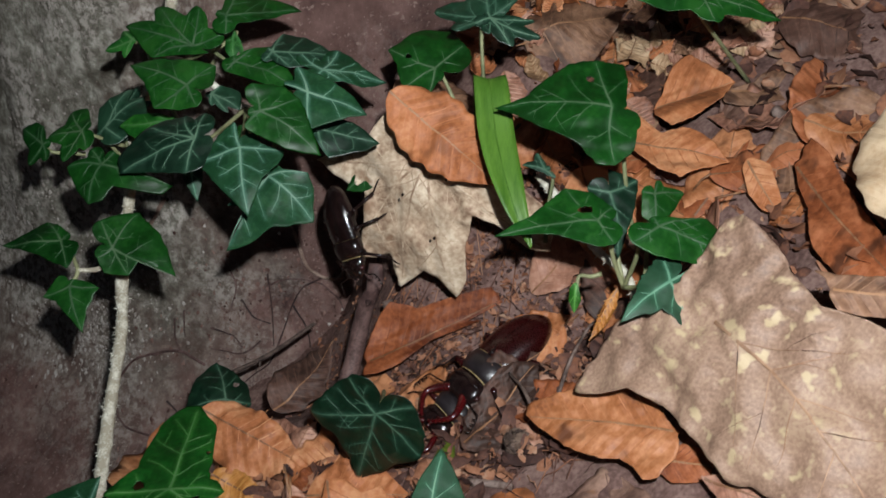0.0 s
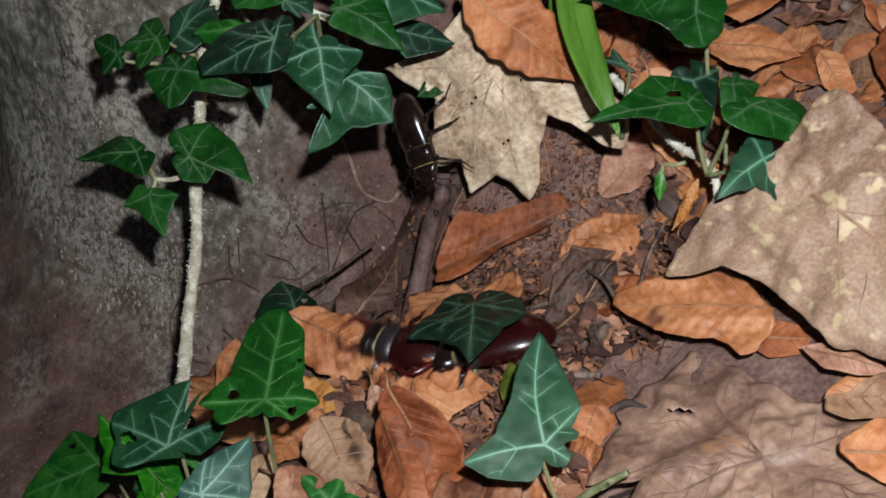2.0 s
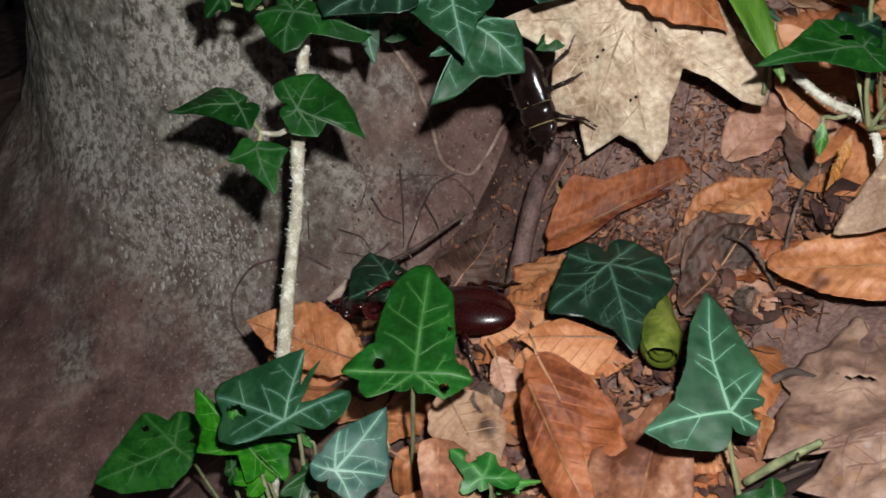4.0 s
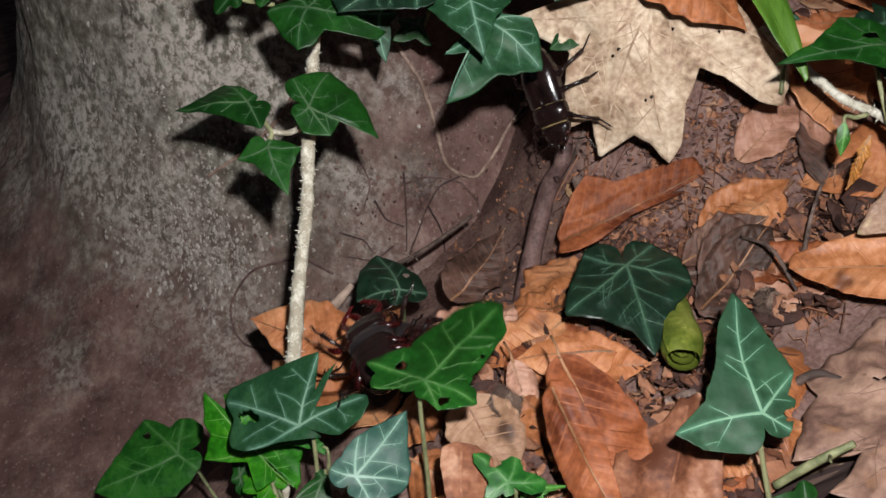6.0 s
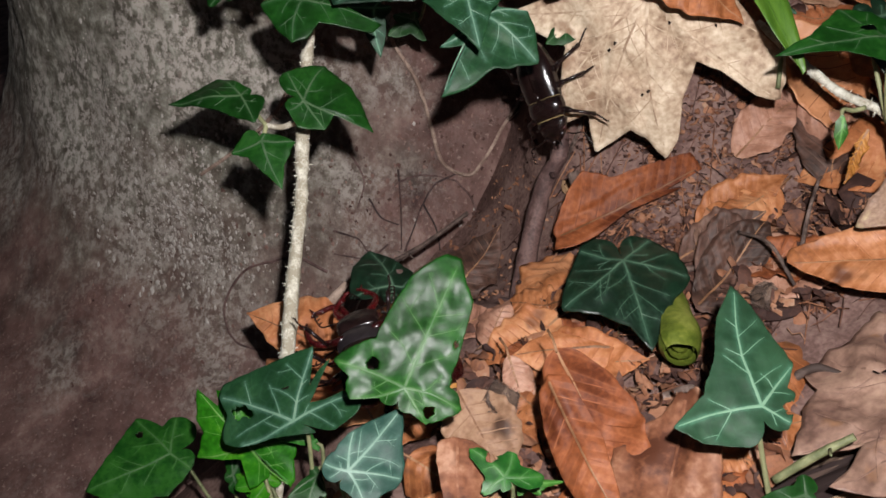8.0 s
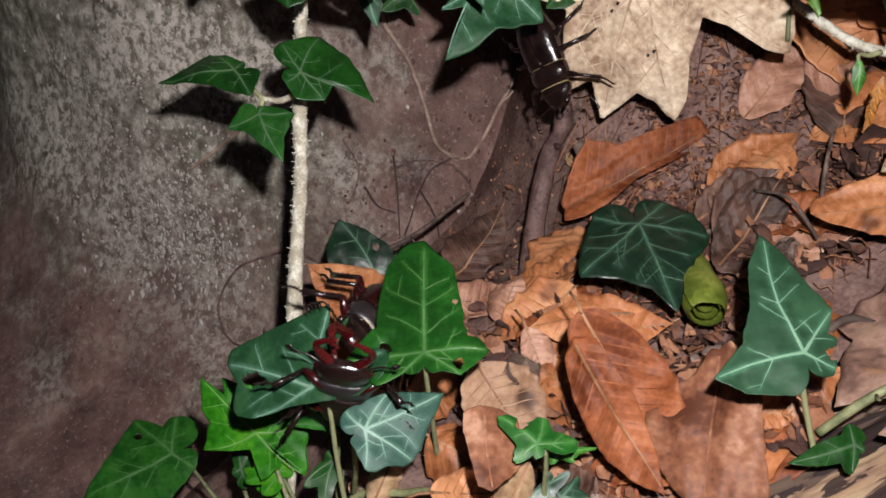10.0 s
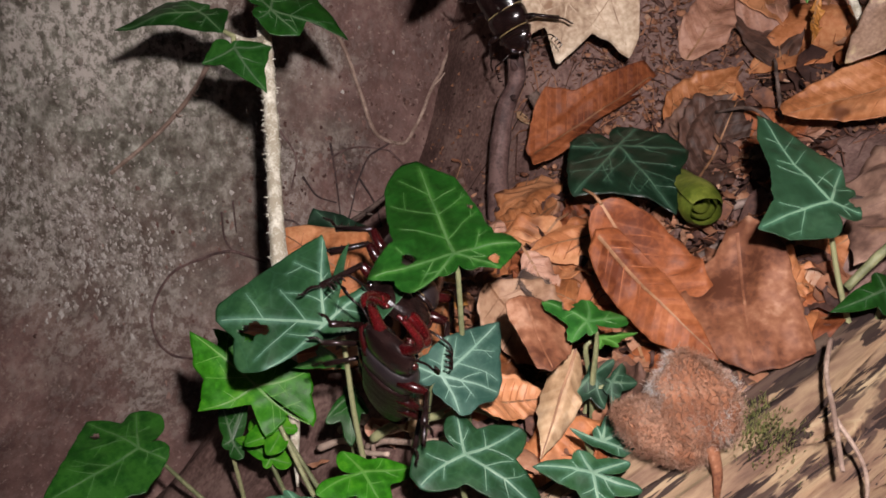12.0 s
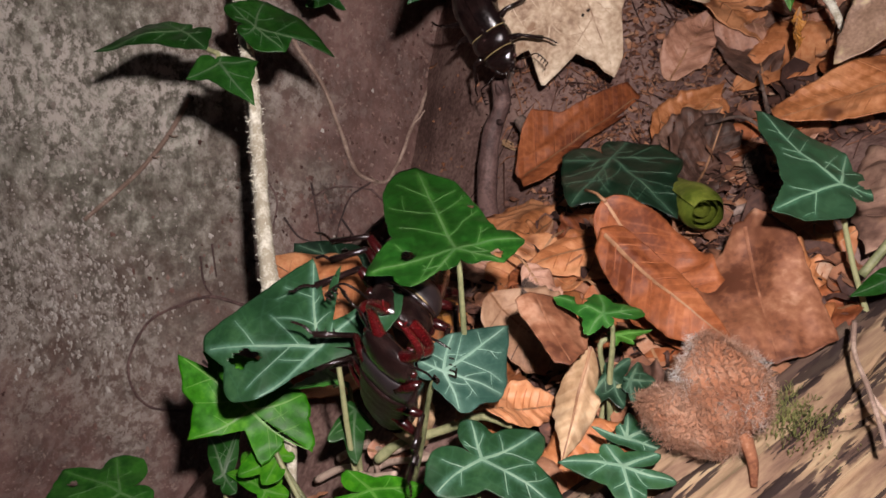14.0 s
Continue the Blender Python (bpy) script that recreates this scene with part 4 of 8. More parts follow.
IVY["T"] = dict(base=(-2.4, 150.8, 19.2), tip=(0.0, 182.7, 34.2), normal=(0.07, -0.48, 0.87), lobes=[(5.5, 25.7, 0), (8.2, 19.5, 0), (10.7, 11.9), (8.1, 5.7, 0), (9.7, 4.3, 0), (7.1, -3.9), (-5.3, -10.2, 0), (-15.0, -9.4, 0), (-22.1, -5.9), (-13.4, 2.8, 0), (-9.3, 12.0, 0), (-6.1, 24.8, 0)], look="teal")
IVY["P"] = dict(base=(-118.0, 184.7, -15.0), tip=(-142.1, 197.3, -15.6), normal=(-0.28, -0.50, 0.82), lobes=[(4.1, 27.6, 0), (9.2, 20.5, 0), (17.5, 10.9, 0), (22.6, 4.0), (23.3, -0.9, 0), (20.9, -2.9, 0), (15.9, -0.8, 0), (10.5, -0.2, 0), (6.5, -2.3, 0), (8.4, -5.9, 0), (13.3, -11.4, 0), (14.1, -16.0), (11.8, -17.9, 0), (7.1, -17.6, 0), (1.9, -13.6, 0), (-1.1, -7.4, 0), (-6.8, 5.3, 0), (-11.6, 13.4), (-12.1, 18.5, 0), (-9.6, 20.6, 0), (-4.2, 21.5, 0)], look="slate")
IVY["P2"] = dict(base=(-96.3, 155.6, -14.8), tip=(-78.8, 167.2, -7.9), normal=(0.00, -0.51, 0.86), lobes=[(7.0, 14.0, 0), (12.2, 7.5), (9.3, -4.2), (2.8, -4.5, 0), (-6.5, -2.5), (-6.0, 9.2), (-2.9, 16.3, 0)], look="frost")
IVY["P3"] = dict(base=(-134.7, 199.1, -38.8), tip=(-149.7, 207.8, -24.3), normal=(0.0, -0.86, 0.51), lobes=[(3.9, 19.2, 0), (1.9, 13.1, 0), (11.1, 6.7, 0), (11.7, -8.6), (1.0, -18.9), (-2.4, -12.2, 0), (-9.6, -11.4, 0), (-4.7, -2.4, 0), (-14.5, 6.9), (-7.4, 12.0, 0), (-6.4, 16.0, 0)], look="lime")
IVY["P4"] = dict(base=(-169.2, 233.6, -79.0), tip=(-197.5, 221.4, -80.0), normal=(-0.15, -0.31, 0.94), lobes=[(13.1, 16.0, 0), (21.8, 7.6), (14.5, -6.3), (-8.6, -5.2), (-15.0, 5.2, 0), (-8.3, 23.1, 0)], look="lush")
IVY["P5"] = dict(base=(-113.9, 191.0, -30.8), tip=(-125.5, 195.0, -30.8), normal=(-0.10, -0.31, 0.94), lobes=[(7, 5), (-2, -3)], look="bright")
IVY["Q"] = dict(base=(-94.9, 143.6, -27.7), tip=(-80.7, 128.1, -34.6), normal=(0.00, -0.41, 0.91), lobes=[(13, -4), (-7, -7), (-15, 7)], look="slate")
IVY["Q2"] = dict(base=(-73.9, 123.0, -21.4), tip=(-85.8, 127.3, -19.5), normal=(0.00, -0.41, 0.91), lobes=[(-10, -2), (-3, -10), (5, 3), (4, -8)], look="slate")
IVY["Q3"] = dict(base=(-64.8, 135.7, -24.8), tip=(-56.3, 129.3, -27.6), normal=(0.00, -0.41, 0.91), lobes=[(1, -8), (-7, -1), (-8, 7)], look="slate")
IVY["Q5"] = dict(base=(-58.4, 153.7, -19.6), tip=(-66.7, 148.1, -22.1), normal=(0.00, -0.41, 0.91), lobes=[(-7, 6), (-2, -6)], look="dark")
IVY["Q5b"] = dict(base=(-56.0, 149.8, -20.8), tip=(-48.8, 149.2, -21.1), normal=(0.00, -0.41, 0.91), lobes=[(6, -1), (-6, 5)], look="dark")
IVY["Q6"] = dict(base=(-114.4, 161.8, -42.7), tip=(-101.5, 161.0, -42.9), normal=(0.00, -0.32, 0.95), lobes=[(5, -12), (-7, -4), (11, 4)], look="lime")
IVY["Q7"] = dict(base=(-128.9, 197.0, -52.7), tip=(-134.0, 210.2, -47.4), normal=(-0.10, -0.40, 0.91), lobes=[(-11, 2), (8, 10), (-7, -5)], look="lime")
IVY["Q8"] = dict(base=(-112.0, 180.9, -33.3), tip=(-115.4, 168.3, -39.0), normal=(0.00, -0.41, 0.91), lobes=[(7, 8), (-4, 5)], look="green")
IVY["Q9"] = dict(base=(-142.2, 207.7, -62.0), tip=(-131.0, 226.2, -46.6), normal=(-0.35, -0.46, 0.81), lobes=[(-9, 12), (1, 13)], look="green")
IVY["Q10"] = dict(base=(-132.8, 197.8, -63.2), tip=(-135.9, 211.9, -57.3), normal=(-0.10, -0.40, 0.91), lobes=[(-7, 11), (9, 9)], look="lime")
IVY["Q11"] = dict(base=(-132.2, 151.9, -39.7), tip=(-139.0, 154.6, -38.5), normal=(0.00, -0.41, 0.91), lobes=[(3, 3), (2, -6)], look="teal")
IVY["E"] = dict(base=(-62.7, 151.9, -3.6), tip=(-71.0, 159.6, -0.2), normal=(0.00, -0.41, 0.91), lobes=[(7, -7), (-7, 1), (7, 3)], look="bright")
IVY["E2"] = dict(base=(-56.0, 156.8, -11.8), tip=(-43.7, 158.2, -12.5), normal=(0.10, -0.40, 0.91), lobes=[(3, -2), (3, 4)], look="fresh")
IVY["S4"] = dict(base=(-87.0, 266.1, -29.8), tip=(-95.2, 287.4, -26.6), normal=(0.0, -0.15, 0.98), lobes=[(-9.2, 17.2, 0), (-16.3, 2.7), (-4.9, -6.6), (9.0, -5.6), (9.9, 4.5, 0), (5.8, 14.4, 0)], look="dark")
IVY["X"] = dict(base=(9.5, 139.6, 0.0), tip=(-6.8, 137.5, -0.9), normal=(0.00, -0.41, 0.91), lobes=[(5, -1), (-6, 3)], look="green")
DEAD["b_top"] = dict(base=(-17.7, 280.5, 97.1), tip=(19.5, 257.0, 75.0), normal=(0.00, -0.71, 0.71), half=14, look="amber")
DEAD["b_top2"] = dict(base=(-18.0, 323.3, 85.1), tip=(15.6, 298.8, 77.3), normal=(0.00, -0.30, 0.95), half=9, look="brown")
DEAD["bTR5"] = dict(base=(124.0, 193.8, 97.0), tip=(143.0, 249.8, 123.0), normal=(-0.30, -0.30, 0.90), half=8, look="pale")
DEAD["bTR6"] = dict(base=(124.3, 324.8, 108.9), tip=(159.0, 298.1, 104.8), normal=(-0.20, -0.40, 0.90), half=15, look="dark")
DEAD["bTR10"] = dict(base=(31.9, 338.2, 94.9), tip=(72.5, 349.2, 99.8), normal=(0.00, -0.41, 0.91), half=16, look="brown")
DEAD["bLL4"] = dict(base=(-48.6, 211.0, -20.4), tip=(-10.3, 204.4, -14.9), normal=(-0.20, -0.40, 0.90), half=7, look="amber")
DEAD["bLL2"] = dict(base=(-66.0, 266.8, -39.5), tip=(-45.0, 290.0, -20.0), normal=(-0.29, -0.39, 0.87), half=8, look="dark")
DEAD["bLL3"] = dict(base=(-85.2, 230.6, -34.3), tip=(-64.0, 218.2, -35.1), normal=(-0.20, -0.40, 0.90), half=4, look="yellow")
DEAD["b5b"] = dict(base=(-85.5, 184.0, -30.2), tip=(-66.7, 170.1, -34.3), normal=(-0.10, -0.40, 0.91), half=10, look="orange")
DEAD["b5c"] = dict(base=(-35.9, 165.2, -15.9), tip=(-8.8, 156.3, -13.9), normal=(-0.20, -0.40, 0.90), half=16, look="dark")
DEAD["b4b"] = dict(base=(-37.3, 189.5, -2.3), tip=(-29.6, 146.0, -19.2), normal=(-0.49, -0.39, 0.78), half=10, look="rust")
DEAD["b4c"] = dict(base=(-69.7, 197.7, -18.6), tip=(-57.1, 172.3, -30.6), normal=(-0.20, -0.50, 0.84), half=11, look="brown")
DEAD["bPale"] = dict(base=(-63.4, 155.9, -14.0), tip=(-77.2, 140.7, -31.2), normal=(-0.10, -0.70, 0.70), half=5, look="pale")
DEAD["bPale2"] = dict(base=(-102.2, 167.8, -38.5), tip=(-93.6, 180.8, -28.7), normal=(0.00, -0.60, 0.80), half=4, look="pale")
DEAD["bLow"] = dict(base=(-87.5, 162.7, -31.2), tip=(-65.0, 162.1, -31.5), normal=(0.00, -0.51, 0.86), half=4, look="orange")
DEAD["bS1"] = dict(base=(20.4, 257.0, 5.2), tip=(40.9, 237.1, 3.2), normal=(-0.29, -0.39, 0.87), half=14, look="orange")
DEAD["bS2"] = dict(base=(10.6, 229.4, -2.8), tip=(40.8, 232.2, 8.5), normal=(-0.29, -0.39, 0.87), half=20, look="dark")
DEAD["bS4"] = dict(base=(0.8, 168.1, -5.6), tip=(19.4, 163.5, -1.5), normal=(-0.29, -0.39, 0.87), half=9, look="orange")
DEAD["bS7"] = dict(base=(-22.1, 288.3, -4.9), tip=(-12.9, 294.8, 1.0), normal=(-0.20, -0.50, 0.84), half=5, look="pale")
DEAD["bS8"] = dict(base=(-57.1, 230.9, -29.8), tip=(-48.3, 245.2, -19.3), normal=(-0.20, -0.50, 0.84), half=7, look="pink")
DEAD["bS9"] = dict(base=(16.4, 253.4, 2.4), tip=(48.0, 260.3, 16.0), normal=(-0.29, -0.39, 0.87), half=8, look="orange")
DEAD["bS10"] = dict(base=(7.8, 241.8, -1.1), tip=(35.9, 245.2, 9.8), normal=(-0.29, -0.39, 0.87), half=1, look="dark")
DEAD["bS11"] = dict(base=(-8.8, 162.6, -7.6), tip=(10.1, 155.0, -6.7), normal=(-0.20, -0.40, 0.90), half=2, look="orange")
DEAD["bU1"] = dict(base=(32.1, 271.0, 22.4), tip=(59.3, 285.9, 39.0), normal=(-0.30, -0.41, 0.86), half=9, look="pink")
DEAD["bU2"] = dict(base=(53.3, 277.5, 37.6), tip=(77.1, 258.9, 37.3), normal=(-0.30, -0.41, 0.86), half=13, look="pink")
DEAD["bU3"] = dict(base=(43.1, 256.7, 18.2), tip=(18.8, 246.3, 4.8), normal=(-0.30, -0.41, 0.86), half=9, look="amber")
DEAD["bV1"] = dict(base=(24.4, 191.1, 9.8), tip=(7.5, 161.7, -9.0), normal=(-0.20, -0.45, 0.87), half=6, look="amber")
DEAD["bS14"] = dict(base=(-52.6, 211.9, -17.9), tip=(-48.7, 195.9, -26.9), normal=(-0.21, -0.52, 0.83), half=4, look="pink")
DEAD["bS15"] = dict(base=(-45.4, 220.0, -25.5), tip=(-28.6, 207.3, -29.2), normal=(-0.21, -0.52, 0.83), half=4, look="dark")
DEAD["bS16"] = dict(base=(17.0, 253.7, 2.8), tip=(40.4, 252.9, 10.2), normal=(-0.29, -0.39, 0.87), half=6, look="orange")
DEAD["bS17"] = dict(base=(13.3, 243.4, 0.6), tip=(39.2, 243.8, 9.4), normal=(-0.29, -0.39, 0.87), half=13, look="dark")
DEAD["bYellow"] = dict(base=(57.3, 239.5, 46.2), tip=(47.3, 225.9, 35.9), normal=(0.0, -0.60, 0.80), half=2.0, look="yellow")
DEAD["bTan"] = dict(base=(-96.8, 215.5, -43.5), tip=(-116.1, 308.0, -88.5), normal=(-0.15, -0.45, 0.88), half=9, look="amber")
DEAD["bOrange"] = dict(base=(-74.1, 220.7, -35.3), tip=(-89.8, 193.9, -37.9), normal=(-0.15, -0.45, 0.88), half=8, look="orange")
DEAD["bTan2"] = dict(base=(-79.3, 249.7, -40.2), tip=(-51.8, 245.0, -26.6), normal=(-0.15, -0.45, 0.88), half=8, look="pink")
DEAD["bRed"] = dict(base=(-51.2, 210.1, -28.5), tip=(-44.4, 228.3, -22.9), normal=(-0.15, -0.45, 0.88), half=5, look="rust")
DEAD["bS19"] = dict(base=(-108.6, 184.8, -48.9), tip=(-91.4, 180.4, -50.8), normal=(0.00, -0.41, 0.91), half=5, look="pink")
# leaves of an outline of their own, about their middle
SHAPED = {}
SHAPED["b5"] = dict(base=(-41.5, 160.6, -3.6), tip=(-34.6, 140.3, -11.5), normal=(-0.45, -0.45, 0.77), lobes=[(-3.4, 13.6, 0), (-6.0, -0.5, 0), (-5.5, -12.1, 0), (-5.6, -19.4, 0), (-1.4, -21.3, 0), (4.0, -19.4, 0), (6.2, -14.8, 0), (7.8, -8.7, 0), (8.5, 0.2, 0), (8.1, 8.7, 0), (4.9, 16.6, 0)], notch=0.93, look="rust", label="smooth reddish-brown leaf folded along its midrib", fold=-0.25, crumple=0.0020)
SHAPED["b4"] = dict(base=(-19.9, 152.2, -5.7), tip=(-25.5, 137.7, -15.9), normal=(-0.52, -0.35, 0.78), lobes=[(-14.4, 13.5, 0), (-13.3, 5.3, 0), (-11.9, -5.7, 0), (-10.8, -15.3, 0), (-8.6, -18.6, 0), (-3.3, -24.3, 0), (2.5, -22.6, 0), (6.8, -15.8, 0), (12.2, -11.8, 0), (16.4, -11.8, 0), (17.7, -6.2, 0), (15.9, 3.6, 0), (10.6, 10.5, 0), (5.9, 15.3, 0), (-6.5, 17.1, 0)], notch=1.22, look="smooth", label="broad smooth reddish-brown beech leaf beside the log", crumple=0.0055, wrinkle=(75, 38))
SHAPED["bPink"] = dict(base=(-74.3, 154.0, -6.1), tip=(-74.7, 144.0, -9.9), normal=(0.15, -0.35, 0.92), lobes=[(-7.2, 5.3, 0), (-9.2, 1.3, 0), (-9.0, -7.9, 0), (-4.8, -10.6, 0), (1.7, -10.8, 0), (5.0, -9.6, 0), (5.4, -4.5, 0), (3.9, 4.7, 0), (2.9, 9.2, 0)], notch=1.03, look="smooth", label="smooth pinkish-brown dry leaf beside the ivy", crumple=0.001)
SHAPED["b1"] = dict(base=(-11.0, 266.9, 0.3), tip=(22.2, 272.5, 15.5), normal=(-0.25, -0.6, 0.76), lobes=[(-6.5, 34.2, 0), (-8.2, 19.8, 0), (-9.9, 7.0, 0), (-16.2, -1.9, 0), (-11.6, -11.2, 0), (-3.1, -20.0, 0), (4.5, -23.0, 0), (6.7, -16.9, 0), (6.3, -6.6, 0), (3.0, 6.4, 0), (1.7, 19.1, 0), (4.0, 32.8, 0)], notch=0.56, look="rust", label="long reddish-brown dry leaf with a curled rim", fold=0.25, crumple=0.0024, cup=-0.3)
SHAPED["b6"] = dict(base=(49.8, 195.1, 29.2), tip=(25.6, 207.8, 20.8), normal=(-0.45, -0.3, 0.84), lobes=[(4.9, 27.2, 0), (6.6, 21.6, 0), (10.2, 12.6, 0), (13.8, 2.9, 0), (12.9, -6.5, 0), (8.4, -13.1, 0), (1.5, -19.0, 0), (-4.6, -22.2, 0), (-14.3, -18.5, 0), (-15.5, -13.6, 0), (-11.8, -9.9, 0), (-10.0, -5.3, 0), (-11.0, 0.4, 0), (-9.5, 10.0, 0), (-5.0, 19.7, 0)], notch=0.74, look="orange", label="orange-brown beech leaf with a torn edge under maple leaf", crumple=0.0014, fold=0.12)
SHAPED["bGap1"] = dict(base=(70.3, 178.6, 30.4), tip=(77.6, 175.1, 32.7), normal=(-0.41, -0.3, 0.86), lobes=[(-4.7, 2.9, 0), (-5.8, -3.0, 0), (-2.6, -7.5, 0), (3.6, -8.2, 0), (6.1, -4.5, 0), (5.3, 1.9, 0), (3.5, 6.4, 0)], notch=0.95, look="rust", crumple=0.0008)
SHAPED["bTR1"] = dict(base=(82.6, 287.5, 71.8), tip=(99.2, 277.3, 74.0), normal=(-0.3, -0.3, 0.9), lobes=[(-8.4, 7.6, 0), (-9.6, -0.0, 0), (-6.3, -7.4, 0), (-7.5, -16.5, 0), (-14.9, -24.0, 0), (-14.9, -27.6, 0), (-4.0, -20.7, 0), (5.4, -11.5, 0), (10.3, -2.2, 0), (12.6, 6.2, 0), (5.5, 13.0, 0)], notch=1.07, look="amber", crumple=0.0014, fold=0.2)
SHAPED["bTR2"] = dict(base=(91.8, 305.5, 84.9), tip=(104.1, 303.0, 91.7), normal=(-0.51, -0.3, 0.81), lobes=[(-11.1, 6.6, 0), (-17.7, 1.2, 0), (-14.0, -5.3, 0), (-4.0, -12.3, 0), (4.4, -15.1, 0), (12.7, -9.5, 0), (12.0, -2.0, 0), (8.0, 9.0, 0)], notch=1.11, look="amber", crumple=0.0012, fold=0.3)
SHAPED["bTR3"] = dict(base=(132.6, 305.6, 88.4), tip=(168.4, 302.1, 94.3), normal=(-0.19, -0.48, 0.86), lobes=[(-6.4, 24.1, 0), (-7.7, 11.1, 0), (-12.0, 2.0, 0), (-10.6, -9.2, 0), (-2.9, -19.4, 0), (0.6, -30.3, 0), (5.6, -30.6, 0), (7.8, -21.9, 0), (6.4, -10.8, 0), (11.6, -1.9, 0), (10.8, 9.7, 0), (6.0, 23.9, 0), (5.0, 33.6, 0)], notch=0.83, look="brown", crumple=0.0016, fold=0.3)
SHAPED["bTR4"] = dict(base=(119.4, 233.8, 79.2), tip=(123.4, 200.7, 78.6), normal=(-0.7, -0.1, 0.7), lobes=[(-4.6, 26.2, 0), (-6.3, 12.7, 0), (-7.7, -9.4, 0), (-10.5, -22.0, 0), (-9.0, -31.3, 0), (-3.0, -29.2, 0), (3.6, -18.8, 0), (5.4, -7.4, 0), (11.0, 7.5, 0), (10.6, 20.9, 0), (5.0, 29.4, 0)], notch=0.88, look="rust", crumple=0.0016, fold=0.25, wrinkle=(190, 30))
SHAPED["bTR7"] = dict(base=(93.1, 275.3, 60.0), tip=(109.0, 290.0, 75.3), normal=(-0.41, -0.41, 0.82), lobes=[(2.6, 18.7, 0), (6.1, 9.6, 0), (4.7, -0.8, 0), (0.9, -9.2, 0), (-5.6, -13.0, 0), (-8.9, -7.4, 0), (-8.8, 0.4, 0), (-5.8, 8.3, 0), (-1.1, 16.2, 0)], notch=0.35, look="rust", crumple=0.001, fold=-0.3)
SHAPED["bTR8"] = dict(base=(107.0, 265.5, 70.9), tip=(110.3, 253.3, 66.5), normal=(-0.41, -0.41, 0.82), lobes=[(-3.7, 7.3, 0), (-5.9, -5.5, 0), (-2.1, -10.6, 0), (2.5, -8.6, 0), (5.0, 0.8, 0), (3.7, 8.7, 0)], notch=0.81, look="amber", crumple=0.001)
SHAPED["bTR9"] = dict(base=(116.2, 251.1, 64.0), tip=(115.6, 233.4, 57.1), normal=(-0.42, -0.32, 0.85), lobes=[(-3.1, 15.5, 0), (-4.4, 6.9, 0), (-5.3, -4.3, 0), (-4.5, -14.6, 0), (-0.5, -12.9, 0), (4.2, -7.1, 0), (6.1, 2.2, 0), (4.4, 14.6, 0)], notch=0.68, look="orange", crumple=0.001, fold=0.2)
SHAPED["bCurl"] = dict(base=(105.4, 179.1, 91.0), tip=(117.7, 171.3, 95.0), normal=(-0.5, -0.4, 0.77), lobes=[(-5.5, 9.5, 0), (-4.9, -0.7, 0), (-4.5, -8.7, 0), (-5.9, -15.2, 0), (-3.1, -10.9, 0), (1.2, -9.2, 0), (4.7, -7.0, 0), (5.6, -1.2, 0), (5.3, 9.6, 0)], notch=0.61, look="brown", label="faded brown dry leaf curled beside maple leaf", crumple=0.0014, cup=0.4)
SHAPED["bFold1"] = dict(base=(82.5, 155.7, 32.0), tip=(71.8, 154.5, 26.5), normal=(-0.4, -0.35, 0.85), lobes=[(3.8, 7.1, 0), (5.3, 0.7, 0), (5.1, -4.9, 0), (1.4, -6.6, 0), (-5.8, -4.3, 0), (-11.4, 1.6, 0), (-9.6, 10.1, 0)], notch=0.56, look="orange", crumple=0.001, cup=0.4)
SHAPED["bFold2"] = dict(base=(99.5, 145.2, 42.5), tip=(109.1, 134.0, 42.4), normal=(-0.4, -0.35, 0.85), lobes=[(-5.2, 10.2, 0), (-6.7, 3.5, 0), (-7.1, -4.3, 0), (-2.6, -7.9, 0), (2.8, -8.4, 0), (9.9, -2.3, 0), (9.7, 8.9, 0)], notch=0.57, look="orange", crumple=0.001, cup=0.4)
SHAPED["bTan3"] = dict(base=(-110.7, 256.3, -56.0), tip=(-98.2, 243.0, -62.6), normal=(-0.15, -0.55, 0.82), lobes=[(-8.5, 11.4, 0), (-13.2, 1.3, 0), (-8.8, -3.6, 0), (-8.7, -16.2, 0), (2.1, -14.3, 0), (14.8, -2.5, 0), (16.0, 8.8, 0), (8.3, 19.2, 0)], notch=0.8, look="amber", crumple=0.0012, cup=0.2)
SHAPED["bPale3"] = dict(base=(-95.5, 190.6, -40.9), tip=(-89.3, 197.8, -34.7), normal=(0.0, -0.65, 0.76), lobes=[(4.9, 7.5, 0), (6.8, -1.7, 0), (2.9, -9.0, 0), (-2.2, -8.5, 0), (-5.6, 1.6, 0), (-3.9, 8.0, 0)], notch=0.83, look="pale", crumple=0.0012, cup=0.3, label="pale tan dry leaf curled under the ivy")
SHAPED["bDark"] = dict(base=(19.3, 227.7, 4.4), tip=(33.2, 238.4, 15.0), normal=(-0.25, -0.5, 0.83), lobes=[(7.1, 13.4, 0), (9.5, -0.9, 0), (9.9, -12.7, 0), (2.6, -18.5, 0), (-3.3, -16.2, 0), (-8.3, -6.3, 0), (-10.5, 5.2, 0), (-7.2, 14.0, 0)], notch=0.9, look="dark", crumple=0.004, wrinkle=(190, 90), label="dark purplish-brown leaf crumpled in the litter")
SHAPED["bEdge1"] = dict(base=(79.6, 160.8, 38.6), tip=(88.6, 153.6, 41.0), normal=(-0.4, -0.2, 0.9), lobes=[(-2.1, 8.2, 0), (-4.2, -4.4, 0), (-0.4, -12.3, 0), (4.6, -4.6, 0), (3.9, 4.2, 0)], notch=1.05, look="pink", crumple=0.0016)
